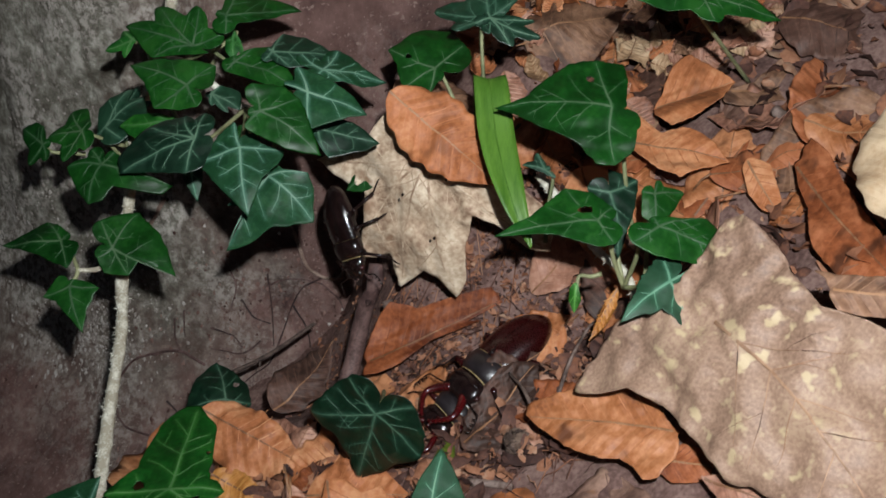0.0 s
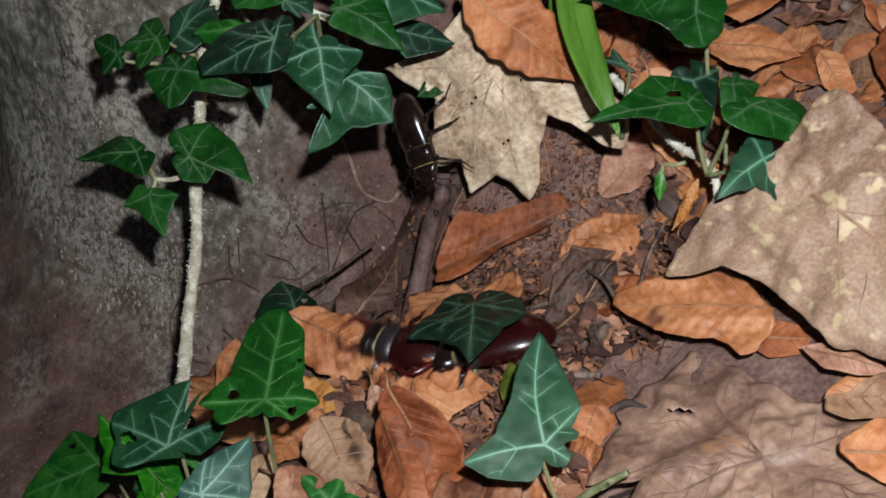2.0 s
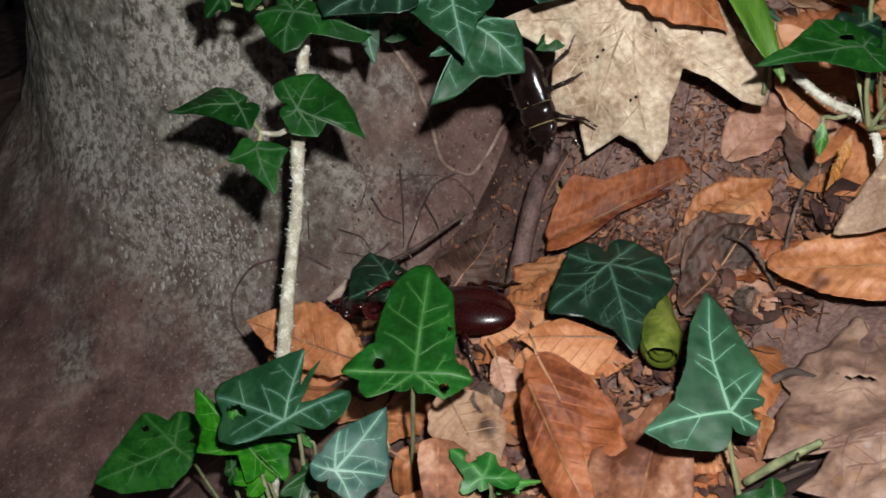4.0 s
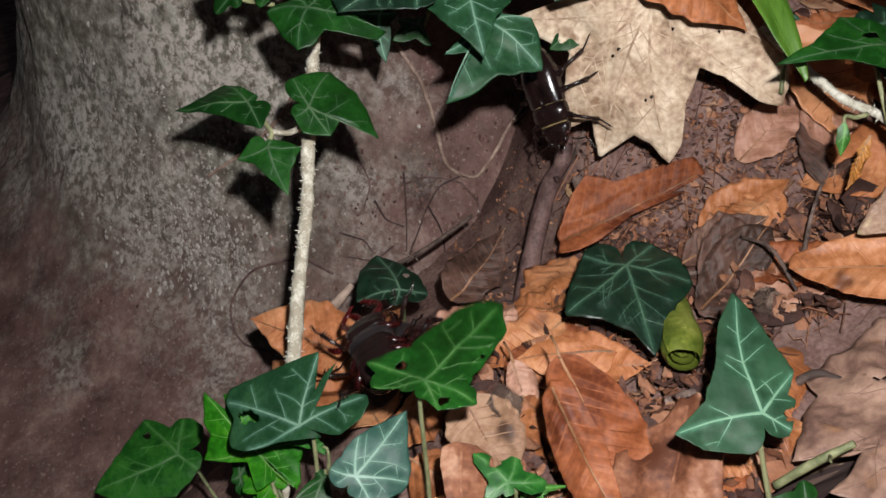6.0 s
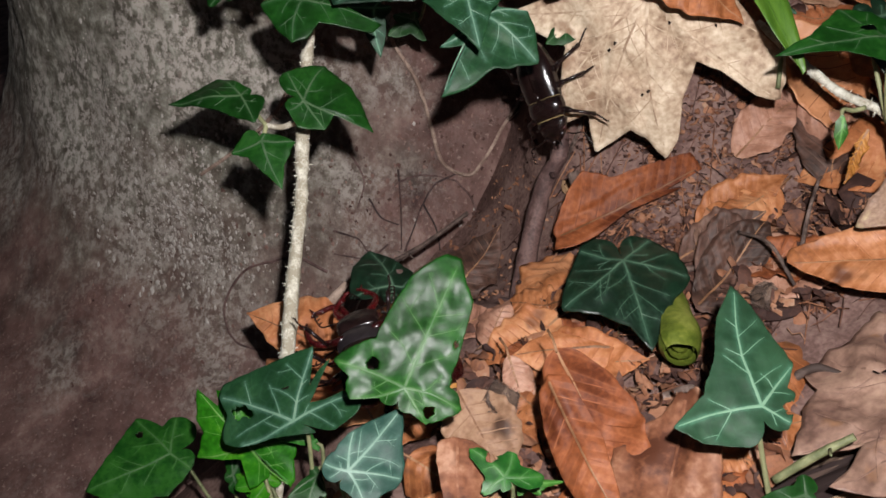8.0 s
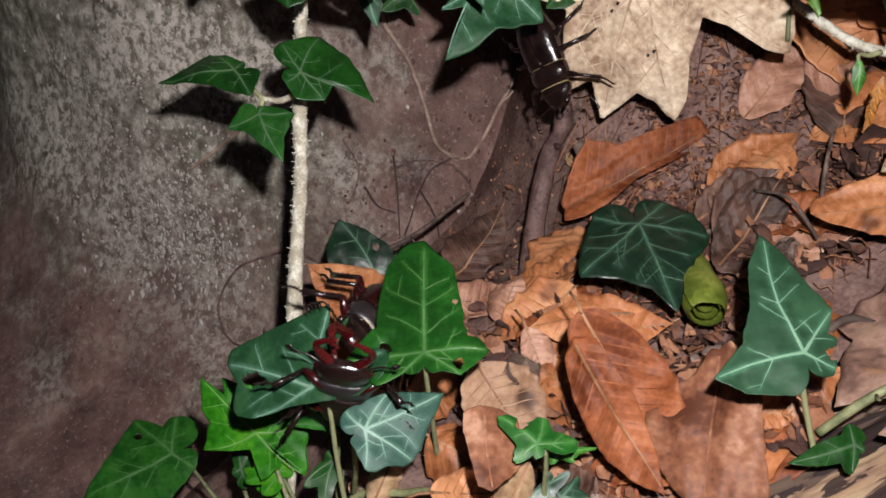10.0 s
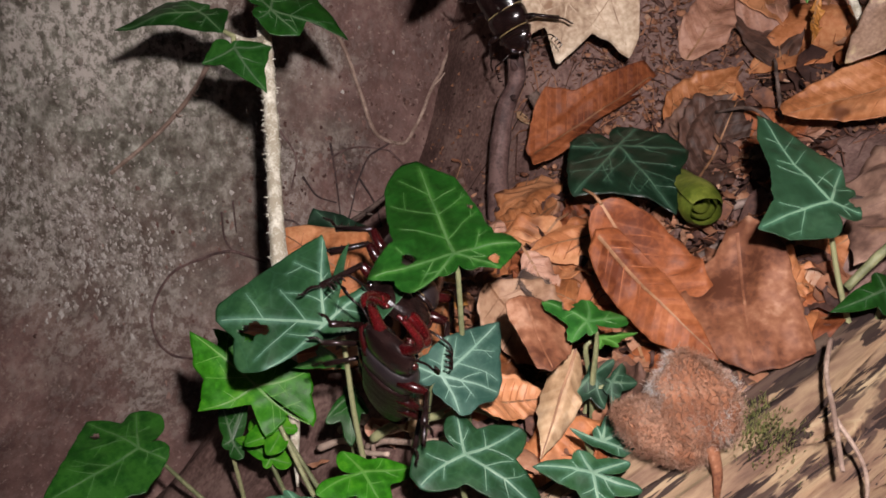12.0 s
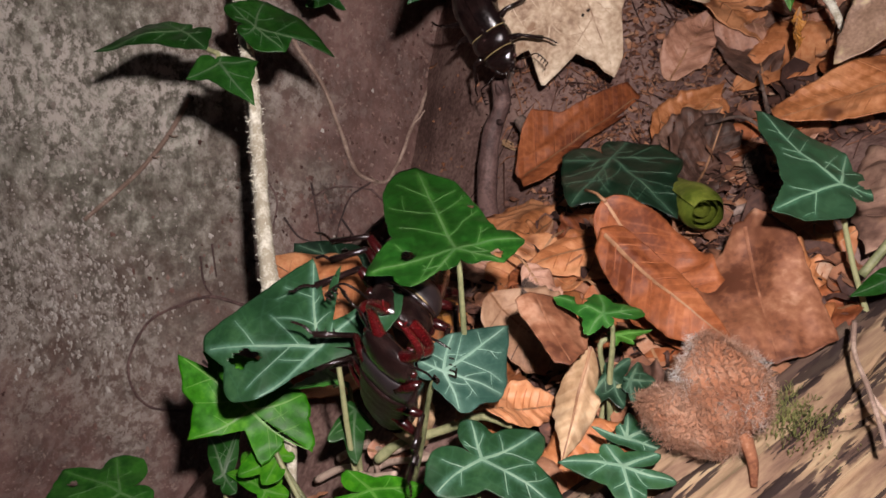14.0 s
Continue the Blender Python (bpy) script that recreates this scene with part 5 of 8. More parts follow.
SHAPED["bEdge2"] = dict(base=(83.9, 144.6, 40.3), tip=(98.1, 137.5, 45.4), normal=(-0.4, -0.15, 0.9), lobes=[(-7.1, 7.3, 0), (-7.7, -1.9, 0), (-1.3, -9.7, 0), (5.0, -15.0, 0), (7.0, -8.9, 0), (6.4, -0.9, 0), (6.0, 12.0, 0)], notch=0.94, look="brown", crumple=0.0016)
SHAPED["bEdge3"] = dict(base=(78.7, 127.3, 40.4), tip=(92.7, 122.4, 45.8), normal=(-0.4, -0.15, 0.9), lobes=[(-7.5, 6.5, 0), (-9.2, -4.6, 0), (-2.8, -12.8, 0), (4.5, -9.1, 0), (9.4, -1.8, 0), (9.9, 9.0, 0)], notch=0.83, look="amber", crumple=0.0016)
MAPLE_A = dict(base=(-5.7, 278.7, 74.5), tip=(2.7, 260.0, 25.7), normal=(-0.42, -0.87, 0.26), lobes=[(50.6, -1.4), (25, -6, 0), (10, -20, 0), (29, 12, 0), (31.5, 22, 0), (40, 38), (25, 36.5, 0), (24, 50), (10.5, 43, 0), (5, 47, 0), (-5, 47, 0), (-8, 33, 0), (-13.5, 22.5, 0), (-21, 27, 0), (-29.5, 35.6, 0), (-37.2, 39), (-40.4, 25, 0), (-34.6, 17), (-22, -2, 0)])
MAPLE_B = dict(base=(73.7, 194.5, 70.1), tip=(100.2, 134.4, 57.7), normal=(-0.66, -0.42, 0.63), lobes=[(47.5, -13.9, 0), (38.7, -17.3, 0), (17.8, -19.2, 0), (5.4, -17.0, 0), (-5.0, -17.3, 0), (-14.5, -18.5, 0), (-21.0, -19.5, 0), (-25.5, -16.5, 0), (-26.5, -9.0, 0), (-24.1, 4.4, 0), (-23.8, 17.2, 0), (-29.3, 26.7, 0), (-33.2, 39.8, 0), (-36.5, 57.2, 0), (-26.2, 71.5, 0), (-10.7, 75.3, 0), (7.2, 58.5, 0), (16.0, 53.1, 0), (15.9, 48.0, 0), (20.3, 40.1, 0), (24.3, 36.0, 0), (23.3, 31.5, 0), (24.3, 25.0, 0), (26.0, 9.4, 0), (31.0, -1.8, 0), (39.9, -7.3, 0)])
MAPLE_C = dict(base=(53.8, 140.8, 22.7), tip=(47.8, 193.0, 16.8), normal=(-0.38, 0.06, 0.92), lobes=[(-5.6, 52, 0), (-12, 47.5, 0), (-22, 47.5), (-29.5, 43, 0), (-30, 35.7, 0), (-38.5, 26, 0), (-47, 19), (-31, 11.5, 0), (-43.6, 5.3), (-8, -23), (7.2, 39.2, 0), (18.2, 15.1, 0), (24.2, 7.8, 0), (40, -5), (29, -34)])
MALE_ROWS = [  # seconds, end of the wing cases, front of the head; millimetres
    (0.0, (38.8, 261.4, 16.0), (2.9, 234.6, 1.7), (-0.30, -0.10, 1.00)),
    (0.3, (39.2, 256.5, 13.9), (-0.5, 235.3, 0.3), (-0.30, -0.10, 1.00)),
    (0.6, (29.6, 238.1, 9.5), (-8.3, 213.6, -3.4), (-0.30, -0.10, 1.00)),
    (0.8, (31.4, 225.0, 10.6), (-11.3, 212.5, -4.6), (-0.30, -0.10, 1.00)),
    (1.0, (29.7, 223.5, 9.5), (-13.6, 212.9, -5.5), (-0.30, -0.10, 1.00)),
    (1.3, (23.3, 223.6, 6.6), (-21.0, 219.4, -8.4), (-0.30, -0.10, 1.00)),
    (1.5, (18.9, 228.5, 3.9), (-24.1, 214.9, -9.3), (-0.30, -0.10, 1.00)),
    (1.7, (15.5, 217.6, 2.8), (-29.2, 220.2, -11.5), (-0.30, -0.10, 1.00)),
    (1.9, (15.9, 218.4, 2.5), (-28.8, 223.7, -11.1), (-0.30, -0.10, 1.00)),
    (2.1, (0.8, 218.0, -4.8), (-44.6, 219.7, -17.0), (-0.30, -0.10, 1.00)),
    (2.4, (-15.8, 211.5, -11.1), (-56.9, 231.8, -21.7), (-0.30, -0.10, 1.00)),
    (2.7, (-20.6, 214.4, -12.7), (-56.0, 244.0, -21.8), (-0.30, -0.10, 1.00)),
    (3.0, (-28.7, 221.1, -7.2), (-73.3, 230.4, -18.7), (-0.30, -0.10, 1.00)),
    (3.2, (-29.6, 219.7, -7.3), (-71.1, 238.9, -18.2), (-0.30, -0.10, 1.00)),
    (3.4, (-53.0, 251.8, -20.3), (-80.2, 283.4, -42.0), (-0.30, -0.10, 1.00)),
    (3.7, (-45.1, 227.5, -13.1), (-85.7, 248.8, -23.7), (-0.30, -0.10, 1.00)),
    (5.8, (-58.3, 230.9, -27.0), (-99.6, 250.6, -37.6), (-0.30, -0.10, 1.00)),
    (6.1, (-63.7, 224.3, -29.9), (-103.4, 248.3, -38.0), (-0.30, -0.10, 1.00)),
    (6.5, (-64.4, 221.3, -30.5), (-102.3, 248.2, -37.6), (-0.30, -0.10, 1.00)),
    (7.2, (-63.9, 220.3, -30.3), (-101.4, 247.7, -37.2), (-0.30, -0.10, 1.00)),
    (7.7, (-66.1, 220.6, -32.4), (-103.3, 249.0, -36.5), (-0.30, -0.10, 1.00)),
    (9.8, (-92.5, 226.5, -16.1), (-108.2, 183.5, 0.3), (-0.05, -0.85, 0.50)),
    (10.2, (-89.5, 223.6, -11.4), (-103.1, 180.8, 5.3), (-0.05, -0.85, 0.50)),
    (10.6, (-88.8, 215.5, -7.6), (-103.5, 172.7, 6.6), (-0.05, -0.85, 0.50)),
    (11.0, (-90.1, 206.7, -3.9), (-105.6, 163.4, 5.1), (-0.05, -0.85, 0.50)),
    (12.0, (-87.7, 204.9, -5.3), (-105.7, 162.2, -0.5), (-0.05, -0.85, 0.50)),
    (12.5, (-85.4, 208.0, -5.6), (-104.4, 165.6, -2.6), (-0.05, -0.85, 0.50)),
    (13.0, (-85.0, 208.7, -8.3), (-104.6, 166.1, -6.4), (-0.05, -0.85, 0.50)),
    (14.0, (-85.1, 208.2, -4.7), (-106.0, 166.1, -4.9), (-0.05, -0.85, 0.50)),
]
RIVAL_ROWS = [  # the same, and the way its back faces
    (0.0, (23.6, 250.8, 2.1), (-6.4, 229.7, -9.5), (0.00, -0.20, 1.00)),
    (0.3, (21.4, 246.3, -0.2), (-10.6, 227.9, -11.1), (0.00, -0.20, 1.00)),
    (0.6, (11.8, 228.1, -4.4), (-20.4, 210.0, -15.1), (0.00, -0.20, 1.00)),
    (0.8, (9.0, 220.0, -5.0), (-26.6, 211.9, -17.1), (0.00, -0.20, 1.00)),
    (1.0, (5.3, 219.5, -6.7), (-30.8, 213.5, -18.8), (0.00, -0.20, 1.00)),
    (1.3, (-1.3, 224.7, -9.5), (-37.9, 226.3, -21.4), (0.00, -0.20, 1.00)),
    (1.5, (-1.0, 226.3, -10.2), (-37.6, 222.4, -21.5), (0.00, -0.20, 1.00)),
    (1.7, (-13.7, 225.3, -14.4), (-49.4, 234.6, -25.7), (0.00, -0.20, 1.00)),
    (1.9, (-27.9, 220.4, -11.3), (-52.5, 250.1, -12.2), (-0.20, -0.30, 0.90)),
    (2.1, (-26.3, 217.9, -13.1), (-62.7, 224.1, -23.9), (-0.20, -0.30, 0.90)),
    (2.4, (-43.0, 224.9, -19.1), (-73.1, 247.4, -27.6), (-0.20, -0.30, 0.90)),
    (2.7, (-69.3, 269.0, -41.1), (-81.7, 301.0, -58.6), (-0.20, -0.30, 0.90)),
    (3.0, (-65.0, 234.4, -26.9), (-94.7, 256.9, -36.7), (-0.20, -0.30, 0.90)),
    (3.2, (-87.2, 283.2, -49.9), (-100.6, 314.4, -68.1), (-0.20, -0.30, 0.90)),
    (3.4, (-94.8, 320.7, -69.7), (-115.0, 350.4, -83.6), (-0.20, -0.30, 0.90)),
    (3.7, (-94.0, 289.3, -54.1), (-105.9, 320.2, -73.8), (-0.20, -0.30, 0.90)),
    (5.8, (-89.2, 185.1, -2.5), (-99.3, 221.0, -12.2), (0.10, 0.75, -0.60)),
    (6.0, (-91.9, 187.1, -4.2), (-100.2, 224.4, -9.0), (0.10, 0.75, -0.60)),
    (6.2, (-91.4, 187.9, -5.2), (-92.4, 226.3, -5.2), (0.10, 0.75, -0.60)),
    (6.4, (-90.8, 190.4, -7.9), (-95.4, 228.3, -2.7), (0.10, 0.75, -0.60)),
    (6.6, (-90.5, 191.0, -8.7), (-96.0, 228.6, -2.1), (0.10, 0.75, -0.60)),
    (6.8, (-90.6, 190.8, -8.7), (-95.9, 228.4, -2.1), (0.10, 0.75, -0.60)),
    (7.0, (-90.6, 190.1, -8.2), (-93.6, 228.0, -2.0), (0.10, 0.75, -0.60)),
    (7.2, (-90.6, 190.1, -8.1), (-90.5, 228.1, -2.2), (0.10, 0.75, -0.60)),
    (7.4, (-90.5, 189.4, -7.4), (-86.8, 227.5, -3.4), (0.10, 0.75, -0.60)),
    (7.6, (-93.1, 188.0, -6.4), (-97.8, 226.2, -8.2), (0.10, 0.75, -0.60)),
    (7.7, (-94.1, 188.0, -6.6), (-98.9, 226.1, -9.5), (0.10, 0.75, -0.60)),
    (9.8, (-111.2, 184.8, -26.1), (-110.0, 170.6, 9.6), (0.10, 0.75, -0.60)),
    (10.2, (-105.6, 183.7, -23.2), (-104.4, 168.7, 12.2), (0.10, 0.75, -0.60)),
    (10.6, (-106.5, 176.7, -23.4), (-106.1, 160.8, 11.7), (0.10, 0.75, -0.60)),
    (11.0, (-108.2, 161.5, -19.6), (-110.6, 144.5, 14.9), (0.60, 0.60, -0.40)),
    (12.0, (-108.2, 161.7, -27.1), (-111.9, 143.3, 6.5), (0.60, 0.60, -0.40)),
    (12.5, (-107.4, 165.5, -29.4), (-111.0, 146.7, 4.0), (0.60, 0.60, -0.40)),
    (13.0, (-107.4, 167.8, -32.4), (-111.5, 147.3, 0.0), (0.60, 0.60, -0.40)),
    (14.0, (-108.7, 168.8, -30.7), (-113.3, 147.5, 1.0), (0.60, 0.60, -0.40)),
]
TALL_IVY_ROWS = [  # the leaf that the beetles push about: seconds, foot and tip of its blade, the way it faces
    (0.0, (-81.8, 183.1, 13.7), (-81.2, 220.6, 13.4), (0.00, -0.51, 0.86)),
    (1.5, (-81.8, 175.6, 13.2), (-79.3, 212.4, 19.7), (0.00, -0.51, 0.86)),
    (3.0, (-83.1, 177.9, 13.6), (-82.9, 215.1, 18.1), (0.00, -0.51, 0.86)),
    (3.5, (-83.8, 176.5, 10.0), (-81.1, 212.0, 21.6), (0.00, -0.51, 0.86)),
    (3.7, (-80.2, 175.8, 11.1), (-76.7, 211.1, 23.3), (0.00, -0.51, 0.86)),
    (5.8, (-78.9, 175.4, 10.7), (-56.3, 203.3, 0.0), (-0.20, -0.10, 0.97)),
    (6.0, (-82.8, 175.8, 9.4), (-59.3, 204.8, 13.4), (-0.25, -0.15, 0.96)),
    (6.2, (-80.7, 168.7, 11.9), (-55.5, 192.2, 26.6), (-0.10, -0.65, 0.75)),
    (6.4, (-83.5, 176.4, 10.6), (-57.4, 203.0, 14.8), (-0.25, -0.15, 0.96)),
    (6.6, (-85.0, 176.7, 11.0), (-58.0, 202.4, 14.7), (-0.25, -0.15, 0.96)),
    (7.0, (-88.4, 176.1, 10.4), (-61.1, 201.9, 11.0), (-0.25, -0.15, 0.96)),
    (7.4, (-84.1, 175.9, 9.0), (-55.6, 199.6, 14.4), (-0.25, -0.15, 0.96)),
    (7.7, (-87.1, 174.1, 7.0), (-65.6, 195.2, 29.4), (0.00, -0.60, 0.80)),
    (9.8, (-87.0, 175.5, 6.6), (-83.6, 210.5, 19.6), (-0.10, -0.40, 0.91)),
    (10.6, (-88.4, 173.1, 9.8), (-84.4, 209.4, 18.2), (-0.10, -0.35, 0.93)),
    (11.0, (-89.7, 170.5, 11.2), (-88.3, 206.4, 22.1), (-0.12, -0.30, 0.95)),
    (12.5, (-91.5, 163.4, 11.5), (-89.2, 199.5, 21.4), (-0.12, -0.30, 0.95)),
    (14.0, (-92.2, 165.7, 10.6), (-88.6, 201.7, 20.5), (-0.12, -0.30, 0.95)),
]
IVY["B"] = dict(base=(-91.5, 163.4, 11.5), tip=(-89.2, 199.5, 21.4), normal=(-0.12, -0.30, 0.95), lobes=[(3.0, 33.6, 0), (8.0, 27.7, 0), (9.4, 16.8, 0), (10.1, 8.3, 0), (10.9, 4.8, 0), (13.7, 4.4, 0), (16.0, 0.6), (13.1, -3.0, 0), (8.9, -6.4), (4.1, -5.4, 0), (-4.9, -5.0, 0), (-11.8, -8.5), (-13.9, -6.8, 0), (-14.8, -3.3, 0), (-19.8, -0.8), (-16.5, 5.2, 0), (-12.3, 8.9, 0), (-11.9, 16.1, 0), (-10.5, 27.1, 0), (-6.7, 34.3, 0), (-4.0, 37.6, 0)], look="lush")
BLUE_IVY_ROWS = [
    (0.0, (-101.5, 159.2, -7.7), (-87.6, 174.2, 1.2), (0.00, -0.51, 0.86)),
    (6.5, (-101.5, 159.2, -7.7), (-87.6, 174.2, 1.2), (0.00, -0.51, 0.86)),
    (7.7, (-101.8, 159.6, -8.6), (-87.8, 174.5, 0.2), (0.00, -0.51, 0.86)),
    (9.8, (-103.4, 165.8, -7.2), (-87.7, 171.0, -4.1), (0.00, -0.51, 0.86)),
    (10.6, (-99.8, 162.3, -12.0), (-84.6, 168.5, -8.4), (0.00, -0.51, 0.86)),
    (11.0, (-98.5, 158.7, -12.9), (-83.1, 164.3, -9.6), (0.00, -0.51, 0.86)),
    (12.5, (-96.3, 155.6, -14.8), (-78.8, 167.2, -7.9), (0.00, -0.51, 0.86)),
    (14.0, (-98.2, 157.5, -13.6), (-79.0, 165.8, -8.7), (0.00, -0.51, 0.86)),
]
LOOSE_LEAF_ROWS = [
    (0.0, (-39.6, 209.4, -7.1), (-30.7, 177.2, -20.5), (-0.10, -0.40, 0.91)),
    (3.0, (-38.8, 208.7, -10.8), (-37.5, 175.8, -25.2), (-0.20, -0.40, 0.90)),
    (3.4, (-32.5, 204.6, -12.4), (-38.3, 221.1, 19.1), (0.76, -0.51, 0.41)),
    (3.7, (-12.3, 207.7, -6.8), (-47.0, 216.3, -10.3), (-0.20, -0.45, 0.87)),
    (5.8, (-18.5, 208.5, -11.1), (-53.3, 214.0, -18.5), (-0.25, -0.40, 0.88)),
    (14.0, (-18.5, 208.5, -11.1), (-53.3, 214.0, -18.5), (-0.25, -0.40, 0.88)),
]
HEART_IVY_ROWS = [
    (0.0, (-21.5, 211.6, 17.1), (-32.0, 208.4, -18.2), (-0.20, -0.84, 0.50)),
    (0.3, (-26.4, 208.6, 13.0), (-39.6, 215.7, -20.8), (-0.20, -0.84, 0.50)),
    (0.6, (-34.3, 222.3, 3.1), (-58.4, 222.0, -25.0), (-0.20, -0.84, 0.50)),
    (0.8, (-28.2, 224.2, 5.7), (-48.6, 225.6, -25.2), (-0.20, -0.84, 0.50)),
    (1.0, (-25.6, 223.9, 5.2), (-48.2, 225.1, -24.0), (-0.20, -0.84, 0.50)),
    (1.3, (-29.9, 224.9, 6.5), (-53.2, 224.1, -22.2), (-0.20, -0.84, 0.50)),
    (1.5, (-33.5, 224.0, 5.1), (-54.3, 231.1, -24.7), (-0.20, -0.84, 0.50)),
    (1.7, (-28.8, 226.3, 8.3), (-48.5, 236.9, -21.2), (-0.20, -0.84, 0.50)),
    (1.9, (-18.9, 228.3, 6.0), (-21.0, 192.2, 13.7), (-0.25, -0.15, 0.96)),
    (2.0, (-17.4, 227.5, 4.9), (-22.1, 192.2, 15.1), (-0.25, -0.15, 0.96)),
    (2.1, (-17.5, 227.9, 5.4), (-10.9, 191.6, 8.4), (-0.25, -0.15, 0.96)),
    (2.4, (-15.9, 228.1, 5.8), (-14.1, 191.2, 5.6), (-0.25, -0.15, 0.96)),
    (3.0, (-15.6, 228.9, 6.4), (-14.5, 195.0, 2.3), (-0.19, -0.25, 0.95)),
    (14.0, (-15.6, 228.9, 6.4), (-14.5, 195.0, 2.3), (-0.19, -0.25, 0.95)),
]
PUSHED_LEAF_ROWS = [
    (0.0, (-91.5, 252.3, -22.6), (-50.1, 228.0, -25.6), (-0.20, -0.45, 0.87)),
    (1.4, (-90.1, 258.8, -23.8), (-49.0, 234.2, -27.0), (-0.20, -0.45, 0.87)),
    (2.0, (-86.7, 254.9, -21.4), (-45.6, 230.4, -24.5), (-0.20, -0.45, 0.87)),
    (2.6, (-91.7, 252.0, -34.7), (-48.9, 230.3, -34.9), (-0.20, -0.41, 0.89)),
    (3.4, (-97.5, 236.8, -40.7), (-141.4, 256.0, -37.1), (-0.20, -0.61, 0.76)),
    (6.5, (-99.7, 239.8, -41.5), (-142.7, 260.5, -36.4), (-0.20, -0.61, 0.76)),
    (7.7, (-99.7, 239.8, -41.5), (-142.7, 260.5, -36.4), (-0.20, -0.61, 0.76)),
    (9.8, (-88.3, 230.6, -39.4), (-119.5, 262.7, -22.1), (-0.20, -0.61, 0.76)),
    (14.0, (-88.3, 230.6, -39.4), (-119.5, 262.7, -22.1), (-0.20, -0.61, 0.76)),
]
TORN_IVY_ROWS = [
    (0.0, (-118.0, 184.7, -15.0), (-142.1, 197.3, -15.6), (-0.28, -0.50, 0.82)),
    (7.7, (-118.0, 184.7, -15.0), (-142.1, 197.3, -15.6), (-0.28, -0.50, 0.82)),
    (9.8, (-115.7, 177.2, -3.2), (-138.1, 189.4, -4.0), (-0.32, -0.53, 0.79)),
    (10.2, (-115.8, 173.9, -0.7), (-137.7, 186.9, 0.1), (-0.31, -0.56, 0.77)),
    (11.0, (-118.3, 166.4, 0.9), (-137.9, 179.0, 3.3), (-0.31, -0.62, 0.72)),
    (12.5, (-121.1, 170.2, -7.4), (-143.5, 179.6, -8.9), (-0.31, -0.62, 0.72)),
    (13.0, (-121.2, 171.8, -9.6), (-143.1, 182.5, -9.9), (-0.31, -0.62, 0.72)),
    (14.0, (-122.3, 170.4, -9.5), (-143.6, 180.6, -10.0), (-0.31, -0.62, 0.72)),
]

SOIL_IVY_ROWS = [
    (0.0, (-87.0, 266.1, -29.8), (-95.2, 287.4, -26.6), (0.0, -0.15, 0.98)),
    (7.7, (-87.0, 266.1, -29.8), (-95.2, 287.4, -26.6), (0.0, -0.15, 0.98)),
    (9.8, (-96.0, 273.5, -33.5), (-105.2, 285.1, -21.9), (0.0, -0.70, 0.70)),
    (11.0, (-93.4, 268.5, -38.5), (-102.6, 280.8, -26.2), (0.0, -0.70, 0.70)),
    (12.5, (-89.0, 267.8, -39.2), (-101.3, 279.9, -27.1), (0.0, -0.70, 0.70)),
    (14.0, (-86.6, 270.4, -36.6), (-102.2, 279.8, -27.2), (0.0, -0.70, 0.70)),
]


# ---------------------------------------------------------------- ground and tree
def smoothstep(a, b, v):
    v = min(1.0, max(0.0, (v - a) / (b - a)))
    return v * v * (3 - 2 * v)


def ground_z(x, y):
    """The forest floor: it falls towards the tree's foot and rises in a bank behind."""
    z = -0.014 + (0.5 * 0.22 * math.tanh(x / 0.22) if x > 0 else 0.38 * 0.5 * math.tanh(x / 0.5))
    z -= 0.14 * math.tanh(max(0.0, -x - 0.1) * 0.7 / 0.14)
    z += 0.06 * math.tanh(max(0.0, x - 0.06) * 0.5 / 0.06)
    w = 1 / (1 + math.exp(-max(-60.0, min(60.0, (x + 0.028) / 0.010))))
    z -= 0.03 * smoothstep(0.25, 0.31, y) * (1 - w)
    return z + 0.085 * smoothstep(0.25, 0.345, y) * w * (1 - 0.7 * smoothstep(0.03, 0.1, x))


def log_bed(x, y):
    """The hollow in which the log lies, 0 to 1."""
    u = (x + 0.012) * 0.966 + (y - 0.132) * 0.257
    v = -(x + 0.012) * 0.257 + (y - 0.132) * 0.966
    return smoothstep(-0.13, -0.11, u) * smoothstep(0.11, 0.08, u) * smoothstep(-0.08, -0.06, v) * smoothstep(0.02, 0.004, v)


def build_ground():
    n = 230
    line = [math.copysign(0.0016 * 45 * math.expm1(abs(k) / 45) + (abs(k) / (n // 2)) ** 9 * 24, k) for k in range(-n // 2, n // 2 + 1)]
    verts, faces = [], []
    for j in line:
        for i in line:
            x, y = i + 0.0, j + 0.22
            q = Vector((x, y, 0.3))
            z = ground_z(x, y) + 0.0035 * noise.noise(q * 45) + 0.0022 * noise.noise(q * 130) + 0.03 * noise.noise(q * 1.1) * min(1, (abs(i) + abs(j)) * 0.6)
            verts.append((x, y, z - 0.03 * log_bed(x, y)))
    w = len(line)
    for j in range(w - 1):
        for i in range(w - 1):
            faces.append((j * w + i, j * w + i + 1, (j + 1) * w + i + 1, (j + 1) * w + i))
    tagged(part("ground", (verts, faces), SOIL), "dark brown forest soil sloping to the tree's foot", "ground", kind="structure")


def trunk_radius(z):
    return 0.20 + 0.005 * math.exp(-max(z, -0.17) / 0.045) - 0.02 * smoothstep(0.2, 2.5, z) - 0.034 * smoothstep(-0.085, -0.19, z)


TRUNK_X, TRUNK_Y = -0.093, 0.558


